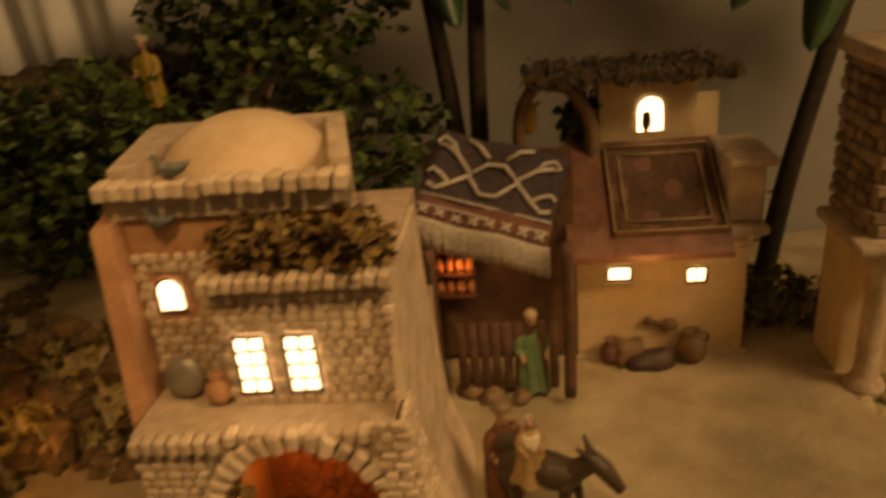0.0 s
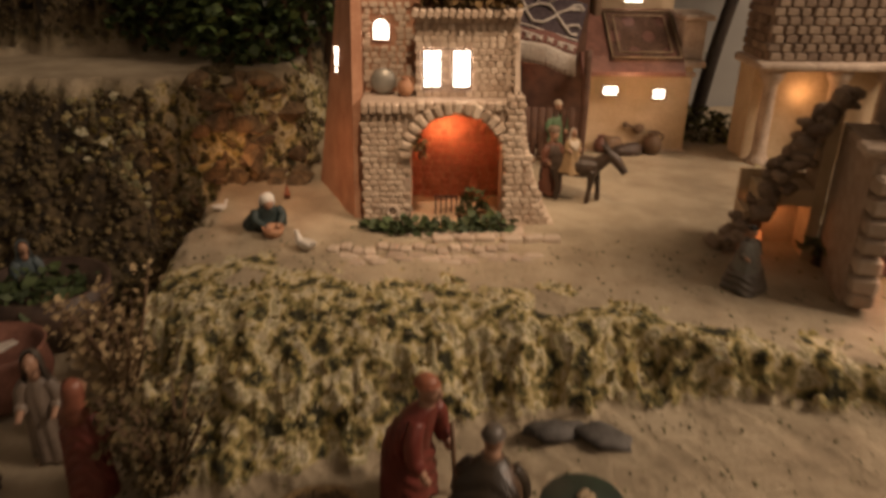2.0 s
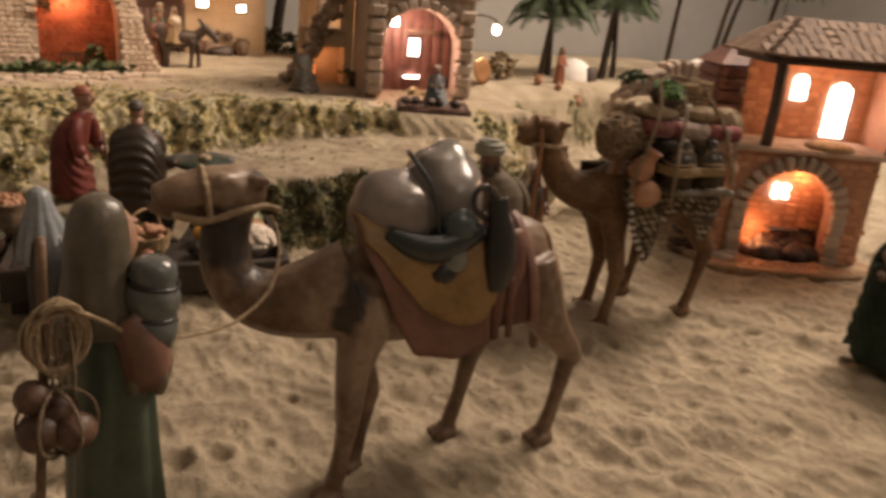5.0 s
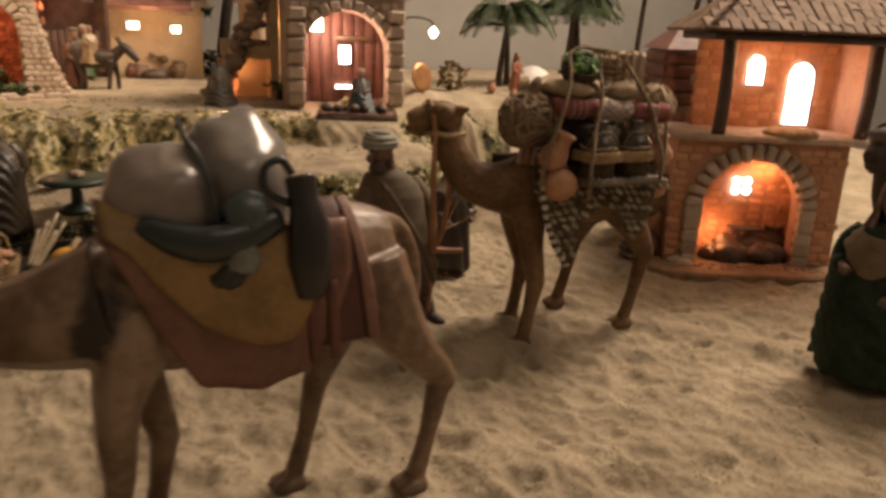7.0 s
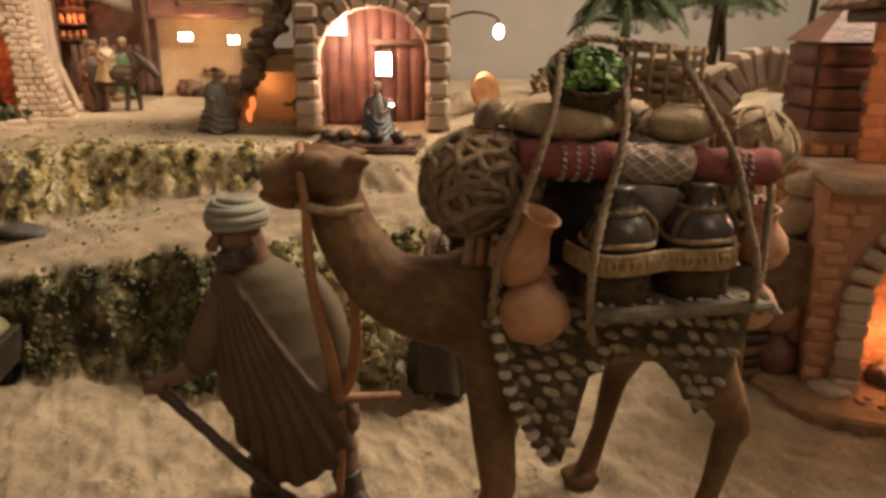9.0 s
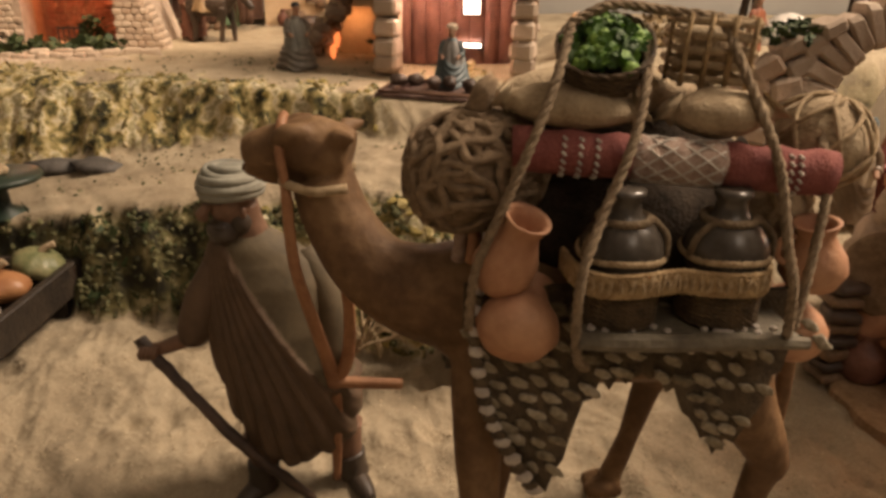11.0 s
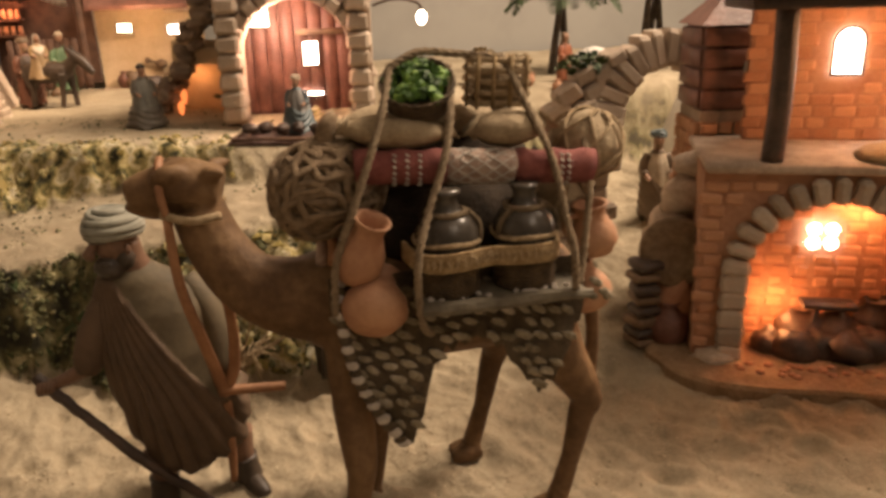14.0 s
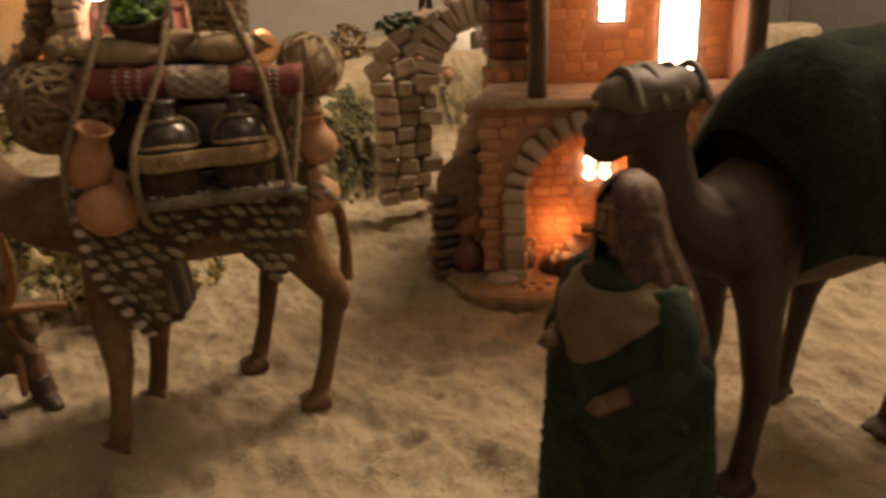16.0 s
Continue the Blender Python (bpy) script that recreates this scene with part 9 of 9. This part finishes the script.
for k in range(5):
    bm = bmesh.new()
    box(bm, (-0.02 + 0.01 * k, -0.01 + 0.008 * (k % 2), 0.066 + 0.003 * k), (0.035, 0.008, 0.004), rz=20 * k, ry=8, bevel=0.001)
    part("laundry_board", bm, M_WHITE, t)
t = thing("dye_vat", pose(-0.680, 0.430, gz(-0.680, 0.430)) @ Matrix.Diagonal((1.35, 1.25, 1.2, 1)), "dark vat with green cloth over its rim", "vat")
bm = bmesh.new()
lathe(bm, [(0.05, 0), (0.065, 0.04), (0.068, 0.08), (0.062, 0.08), (0.055, 0.06), (0.004, 0.055)], n=24)
part("body", bm, M_DARKWOOD, t)
bm = bmesh.new()
leaves(bm, 160, (0, -0.01, 0.075), (0.058, 0.05, 0.012), 0.016, random.Random(3))
part("wet_cloth", bm, M_GREEN, t)
figure("bending_figurine", "statuette in blue grey bending over the vat", on(-0.745, 0.500), 40, 0.125, P_TEAL, P_TEAL, "hood", lean=0.18, seed=33)
boulder((*on(-0.62, 0.09)[:2], gz(-0.62, 0.09) + 0.008), (0.035, 0.024, 0.018), "dark smooth boulder lying in the sand", 20, M_DARKWOOD)
boulder((*on(-0.66, 0.14)[:2], gz(-0.66, 0.14) + 0.01), (0.026, 0.022, 0.02), "dark smooth boulder lying in the sand", 70, M_DARKWOOD)


def dry_shrub(x0, y0, label, leaf, count, wide, high, seed):
    t = thing("dry_shrub", pose(x0, y0, gz(x0, y0)), label, "shrub")
    rng = random.Random(seed)
    for k in range(count):
        a = rng.uniform(0, math.tau)
        tip = Vector((wide * rng.uniform(0.5, 1.1) * math.cos(a), wide * 0.8 * math.sin(a), high * rng.uniform(0.55, 1.05)))
        bm = bmesh.new()
        tube(bm, [(0, 0, 0), tip * 0.5 + Vector((0.006, 0, 0.01)), tip], [0.0025, 0.002, 0.001], 6)
        twig = part("twig", bm, M_WOOD, t)
        bm = bmesh.new()
        for f in (0.25, 0.45, 0.7, 0.95):
            leaves(bm, 20, tip * f, (0.016, 0.016, 0.016), 0.009, rng)
        part("foliage", bm, leaf, twig)


dry_shrub(-0.475, 0.185, "dry pale shrub with brittle leaves", mat("pale_dry_leaf", (0.18, 0.115, 0.05), (0.40, 0.30, 0.16), 0.8, 60, 0.2, per="island"), 12, 0.055, 0.16, 5)
dry_shrub(-0.395, 0.075, "dark brown shrub growing out of the bank", mat("brown_dry_leaf", (0.035, 0.028, 0.010), (0.14, 0.095, 0.035), 0.8, 60, 0.2, per="island"), 18, 0.055, 0.12, 8)
bm = bmesh.new()
blob(bm, (0, 0, 0.048), (0.042, 0.036, 0.056), seed=5, rough=0.12, u=22, v=14)
tagged(link("leather_bale", bm, mat("brown_leather", (0.055, 0.033, 0.019), (0.10, 0.062, 0.036), 0.8, 30, 0.4)), "large dull brown leather bale lying on the sand", "bale").matrix_world = pose(-0.505, -0.125, gz(-0.505, -0.125) - 0.002)
bm = bmesh.new()
blob(bm, (0, 0, 0.020), (0.034, 0.026, 0.024), seed=15, rough=0.3, u=18, v=12)
tube(bm, [(0.028, 0, 0.026), (0.040, 0.003, 0.032), (0.050, 0.001, 0.030)], [0.012, 0.006, 0.011], 10)
tagged(link("canvas_sack", bm, mat("pale_canvas", (0.22, 0.17, 0.10), (0.34, 0.27, 0.17), 0.9, 70, 0.6)), "small pale canvas sack lying before the leather bale", "sack").matrix_world = pose(-0.470, -0.185, gz(-0.470, -0.185) - 0.003, 0, 0, -30)

# ---- details of the village ----
TO = (-0.11, 0.50, 0.455)


def hay(p, r, n, label, material, size=0.014, name="dry_creeper"):
    bm = bmesh.new()
    leaves(bm, n, (0, 0, 0), r, size, random.Random(n))
    ob = link(name, bm, material)
    ob.matrix_world = pose(*p)
    tagged(ob, label, "plant", kind="stuff")


M_HAY = mat("brown_dry_moss", [(0.06, 0.035, 0.012), (0.14, 0.085, 0.03)], (0.24, 0.16, 0.06), 0.9, 80, 0.3, per="island")
hay((TO[0] + 0.015, TO[1] + 0.055, TO[2] + 0.328), (0.05, 0.025, 0.022), 420, "brown dry creeper hanging under the parapet", M_HAY)
hay((TO[0] + 0.088, TO[1] + 0.05, TO[2] + 0.325), (0.026, 0.03, 0.026), 200, "brown dry creeper hanging under the parapet", M_HAY)
hay((TO[0] - 0.02, TO[1] - 0.035, TO[2] + 0.010), (0.11, 0.018, 0.012), 300, "dark green grass strip before the tower", M_GREEN, 0.016, "grass_strip")
hay((TO[0] + 0.07, TO[1] - 0.025, TO[2] + 0.012), (0.04, 0.015, 0.012), 120, "dark green grass tuft by the arch", M_GREEN, 0.016, "grass_strip")
hay((TO[0] + 0.05, TO[1] + 0.02, TO[2] + 0.03), (0.02, 0.012, 0.028), 90, "dark potted plant inside the arch", M_GREEN, 0.014, "potted_plant")
hay((TO[0] - 0.028, TO[1] - 0.004, TO[2] + 0.125), (0.010, 0.006, 0.018), 60, "small dry creeper beside the arch", M_HAY, 0.010)
bm = bmesh.new()
lathe(bm, [(0.002, 0.004), (0.017, 0.004), (0.019, 0.0), (0.017, -0.003), (0.002, -0.002)], n=22, m=Euler((radians(90), 0, 0)).to_matrix().to_4x4())
tagged(link("round_tray", bm, mat("grey_metal_tray", (0.2, 0.19, 0.16), (0.3, 0.28, 0.24), 0.4, 40, 0.1, 0.4)), "round grey tray leaning on the tower ledge", "tray").matrix_world = pose(TO[0] - 0.083, TO[1] + 0.055, TO[2] + 0.2045, -12, 0, 0)
jar((TO[0] - 0.05, TO[1] + 0.045, TO[2] + 0.1855), 0.014, "terracotta jug on the tower ledge")
bm = bmesh.new()
for k in range(5):
    box(bm, (-0.016 + 0.008 * k, 0, 0.018), (0.002, 0.002, 0.036))
box(bm, (0, 0, 0.034), (0.036, 0.003, 0.003))
tagged(link("wooden_rack", bm, M_DARKWOOD, smooth=False), "dark wooden rack inside the tower arch", "rack").matrix_world = pose(TO[0] + 0.01, TO[1] + 0.035, TO[2])
bm = bmesh.new()
tube(bm, [(0.008 * math.cos(w), 0, 0.008 * math.sin(w)) for w in np.linspace(0, math.tau, 13)], 0.0028, 8, 2)
tagged(link("drain_ring", bm, M_STONE), "round stone drain at the tower's foot", "drain").matrix_world = pose(TO[0] - 0.07, TO[1] - 0.006, TO[2] + 0.025)


def bird(p, s, rz, label, material):
    bm = bmesh.new()
    tube(bm, [(-1.0, 0, 0.9), (-0.5, 0, 0.55), (0.1, 0, 0.5), (0.5, 0, 0.75), (0.62, 0, 1.15), (0.75, 0, 1.35), (1.0, 0, 1.3)], [0.06, 0.28, 0.42, 0.3, 0.16, 0.17, 0.04], 12, 4)
    for sy in (-1, 1):
        tube(bm, [(0.0, 0.15 * sy, 0.3), (0.0, 0.16 * sy, 0.0), (0.15, 0.17 * sy, 0.0)], 0.04, 5, 2)
        blob(bm, (-0.15, 0.3 * sy, 0.62), (0.55, 0.12, 0.25))
    bmesh.ops.scale(bm, vec=(s, s, s), verts=bm.verts)
    ob = link("bird_figurine", bm, material)
    ob.matrix_world = pose(*p, 0, 0, rz)
    return tagged(ob, label, "figurine", "toy birds")


P_WHITE, P_SLATE = paint("white_bird_paint", (0.62, 0.58, 0.52)), paint("slate_bird_paint", (0.10, 0.11, 0.10))
bird(on(-0.292, 0.385), 0.019, 150, "white goose figurine on the sand", P_WHITE)
bird(on(-0.445, 0.535), 0.013, 20, "white hen figurine on the edge of the plateau", P_WHITE)
bird(on(-0.352, 0.585), 0.013, 100, "brown hen figurine by the tower", P_RUST)
bird((TO[0] - 0.055, TO[1] + 0.066, TO[2] + 0.379), 0.014, 200, "grey pigeon figurine on the parapet", P_SLATE)
bird((TO[0] - 0.075, TO[1] + 0.066, TO[2] + 0.337), 0.013, 190, "grey pigeon figurine on the tower wall", P_SLATE)
bm = bmesh.new()
lathe(bm, [(0.010, 0), (0.014, 0.006), (0.016, 0.014), (0.014, 0.014), (0.011, 0.007), (0.002, 0.005)], n=18)
tagged(link("wash_bowl", bm, M_CLAY), "small brown wash bowl before the kneeling figure", "bowl").matrix_world = pose(*on(-0.345, 0.435))

# beast of burden with its rider, before the ochre house
bm = bmesh.new()
tube(bm, [(-0.034, 0, 0.052), (-0.015, 0, 0.053), (0.012, 0, 0.053), (0.032, 0, 0.055)], [0.012, 0.0165, 0.0165, 0.012], 14, 5)
tube(bm, [(0.028, 0, 0.056), (0.042, 0, 0.068), (0.05, 0, 0.074)], [0.011, 0.0085, 0.008], 10, 4)
tube(bm, [(0.045, 0, 0.076), (0.056, 0, 0.068), (0.066, 0, 0.056), (0.071, 0, 0.05)], [0.008, 0.0082, 0.006, 0.0048], 10, 4)
for sy in (-1, 1):
    tube(bm, [(0.044, 0.004 * sy, 0.08), (0.036, 0.010 * sy, 0.091)], [0.004, 0.0015], 6, 2)
    tube(bm, [(0.026, 0.008 * sy, 0.05), (0.028 + 0.004 * sy, 0.009 * sy, 0.025), (0.027 + 0.006 * sy, 0.009 * sy, 0.002)], [0.008, 0.004, 0.004], 8, 4)
    tube(bm, [(-0.028, 0.008 * sy, 0.05), (-0.026 - 0.004 * sy, 0.009 * sy, 0.025), (-0.03 - 0.005 * sy, 0.009 * sy, 0.002)], [0.009, 0.0045, 0.004], 8, 4)
tube(bm, [(-0.042, 0, 0.058), (-0.05, 0, 0.045), (-0.05, 0, 0.025)], [0.003, 0.0022, 0.003], 6, 3)
donkey = link("donkey_figurine", bm, mat("dark_donkey_paint", (0.025, 0.016, 0.010), (0.065, 0.04, 0.024), 0.5, 40, 0.2))
donkey.matrix_world = pose(*on(0.106, 0.596), 0, 0, -22) @ Matrix.Scale(1.1, 4)
r = donkey.modifiers.new("blend", "REMESH")
r.mode, r.voxel_size, r.use_smooth_shade = "VOXEL", 0.0014, True
tagged(donkey, "dark brown donkey figurine on the village square", "figurine")
p = donkey.matrix_world @ Vector((-0.006, -0.004, 0.045))
figure("rider_figurine", "statuette of a woman in cream cloth riding the donkey", p, 20, 0.070, paint("tan_dress_paint", (0.3, 0.2, 0.1)), paint("white_veil_paint", (0.5, 0.44, 0.36)), "hood", feet=False, seat=True, wide=1.1, shawl=P_CREAM, seed=41)
figure("walker_figurine", "statuette of a man in a dark coat walking behind the donkey", on(0.072, 0.625), 30, 0.115, paint("dark_coat_paint", (0.07, 0.045, 0.03)), P_BROWN, "turban", paint("red_brown_wrap", (0.13, 0.05, 0.028)), seed=42)
jar((*on(0.205, 0.865)[:2], gz(0.205, 0.865)), 0.017, "dark brown barrel jar against the house", M_REDWOOD)
boulder((0.255, 0.855, gz(0.255, 0.855) + 0.008), (0.034, 0.018, 0.016), "dark lumpy sack lying by the house wall", 10, M_DARKWOOD, "sack", "sack")
boulder((0.225, 0.865, gz(0.225, 0.865) + 0.014), (0.024, 0.016, 0.020), "brown bale against the house wall", 40, M_WOOD, "bale", "bale")
jar((0.305, 0.868, gz(0.305, 0.868)), 0.022, "brown wicker jar against the house wall", M_WOOD)
bm = bmesh.new()
blob(bm, (0, 0, 0), (0.012, 0.005, 0.010), seed=2)
tube(bm, [(0.0, 0, 0), (-0.022, 0, 0.007)], 0.0028, 6, 1)
blob(bm, (-0.026, 0, 0.008), (0.006, 0.004, 0.006), seed=3)
tagged(link("lute", bm, M_WOOD), "small brown wooden lute hung on the house wall", "lute").matrix_world = pose(0.278, 0.878, 0.505)
for k, (x, y, r) in enumerate(((0.03, 0.80, 0.013), (0.055, 0.79, 0.012), (0.09, 0.785, 0.011), (-0.02, 0.80, 0.015))):
    boulder((x, y, gz(x, y) + r * 0.5), (r * 1.4, r, r), "rounded grey brown stone lying before the booth", k * 33, M_WOOD, "stone", "stone", "stones by the booth")
bm = bmesh.new()
blob(bm, (0, 0, 0.02), (0.012, 0.008, 0.022), seed=1)
for a in np.linspace(0.3, 2.8, 4):
    tube(bm, [(0, 0, 0.03), (0.018 * math.cos(a), 0, 0.035 + 0.018 * math.sin(a))], [0.006, 0.001], 6, 1)
tagged(link("yellow_ornament", bm, paint("yellow_gold_paint", (0.5, 0.34, 0.06))), "small yellow star-shaped ornament on the roof", "ornament").matrix_world = pose(0.115, 0.99, 0.735)
hay((0.185, 1.0, 0.745), (0.03, 0.02, 0.035), 160, "dark bush on the roof beside the upper room", M_GREEN, 0.016, "roof_bush")
hay((0.43, 0.98, 0.47), (0.10, 0.06, 0.05), 500, "dark low hedge beside the house", M_DKMOSS, 0.016, "low_hedge")
hay((0.40, 1.02, 0.62), (0.03, 0.02, 0.014), 60, "dark leaf tuft on the leaning trunk", M_GREEN, 0.02, "leaf_tuft")

# before the gatehouse
rug("rug", pose(0.428, 0.088, gz(0.428, 0.088) + 0.006, 3, 0, -24), 0.125, 0.07, "dark worn rug spread on the sand before the gatehouse", mat("dark_worn_rug", (0.06, 0.035, 0.03), (0.16, 0.10, 0.08), 0.95, 60, 0.8), M_RUG, 0.003)
for k in range(5):
    boulder((0.385 + 0.018 * k, 0.105 - 0.010 * k + 0.012 * (k % 2), gz(0.42, 0.095) + 0.014), (0.010, 0.007, 0.007), "small dark ware laid out on the rug", k * 30, M_DARKWOOD, "ware", "ware", "wares on the rug")
t = thing("wall_lantern", pose(0.582, 0.250, 0.60), "iron wall lantern with a bright bulb on the gatehouse", "lantern")
bm = bmesh.new()
tube(bm, [(0, 0.02, 0.01), (0.03, 0.01, 0.018), (0.06, 0, 0.012), (0.066, 0, 0.0)], 0.002, 7)
part("arm", bm, M_DARKWOOD, t)
bm = bmesh.new()
blob(bm, (0.066, 0, -0.008), (0.0075, 0.0075, 0.010), rough=0)
part("bulb", bm, M_BULB, t)
lamp("lantern_light", "POINT", (0.641, 0.248, 0.580), 0.02, (1.0, 0.7, 0.45), 0.008)
bm = bmesh.new()
lathe(bm, [(0.002, 0.004), (0.018, 0.0), (0.026, 0.004), (0.027, 0.007), (0.018, 0.004), (0.002, 0.008)], n=24)
tagged(link("copper_plate", bm, mat("polished_copper", (0.45, 0.22, 0.09), (0.6, 0.32, 0.14), 0.35, 40, 0.1, 0.6)), "round copper plate leaning beside the gatehouse", "plate").matrix_world = pose(0.635, 0.275, gz(0.635, 0.275) + 0.026, 80, 0, 20)
for p in ((0.309, 0.374, 0.474), (0.315, 0.377, 0.490)):
    bm = bmesh.new()
    blob(bm, p, (0.005, 0.004, 0.010), rough=0.4)
    tagged(link("flame", bm, M_FIRE), "small red flame burning beside the steps", "flame")
palm((0.388, 0.352, gz(0.388, 0.352)), 0.02, (0, 0), 9, 0.035, "small dark cypress-like shrub by the alcove", width=0.10, seed=77, droop=-1.5)
t = thing("straw_bundle", pose(*on(0.335, -0.20)), "loose bundle of pale straw stalks in the sand", "straw")
for k in range(26):
    bm = bmesh.new()
    a = random.uniform(0, math.tau)
    d = Vector((math.cos(a), math.sin(a) * 0.6, 0)) * random.uniform(0.02, 0.05)
    tube(bm, [(0, 0, 0.01), d * 0.5 + Vector((0, 0, 0.03)), d + Vector((0, 0, random.uniform(0.005, 0.05)))], 0.0009, 5, 3)
    part("stalk", bm, M_ROPE, t)
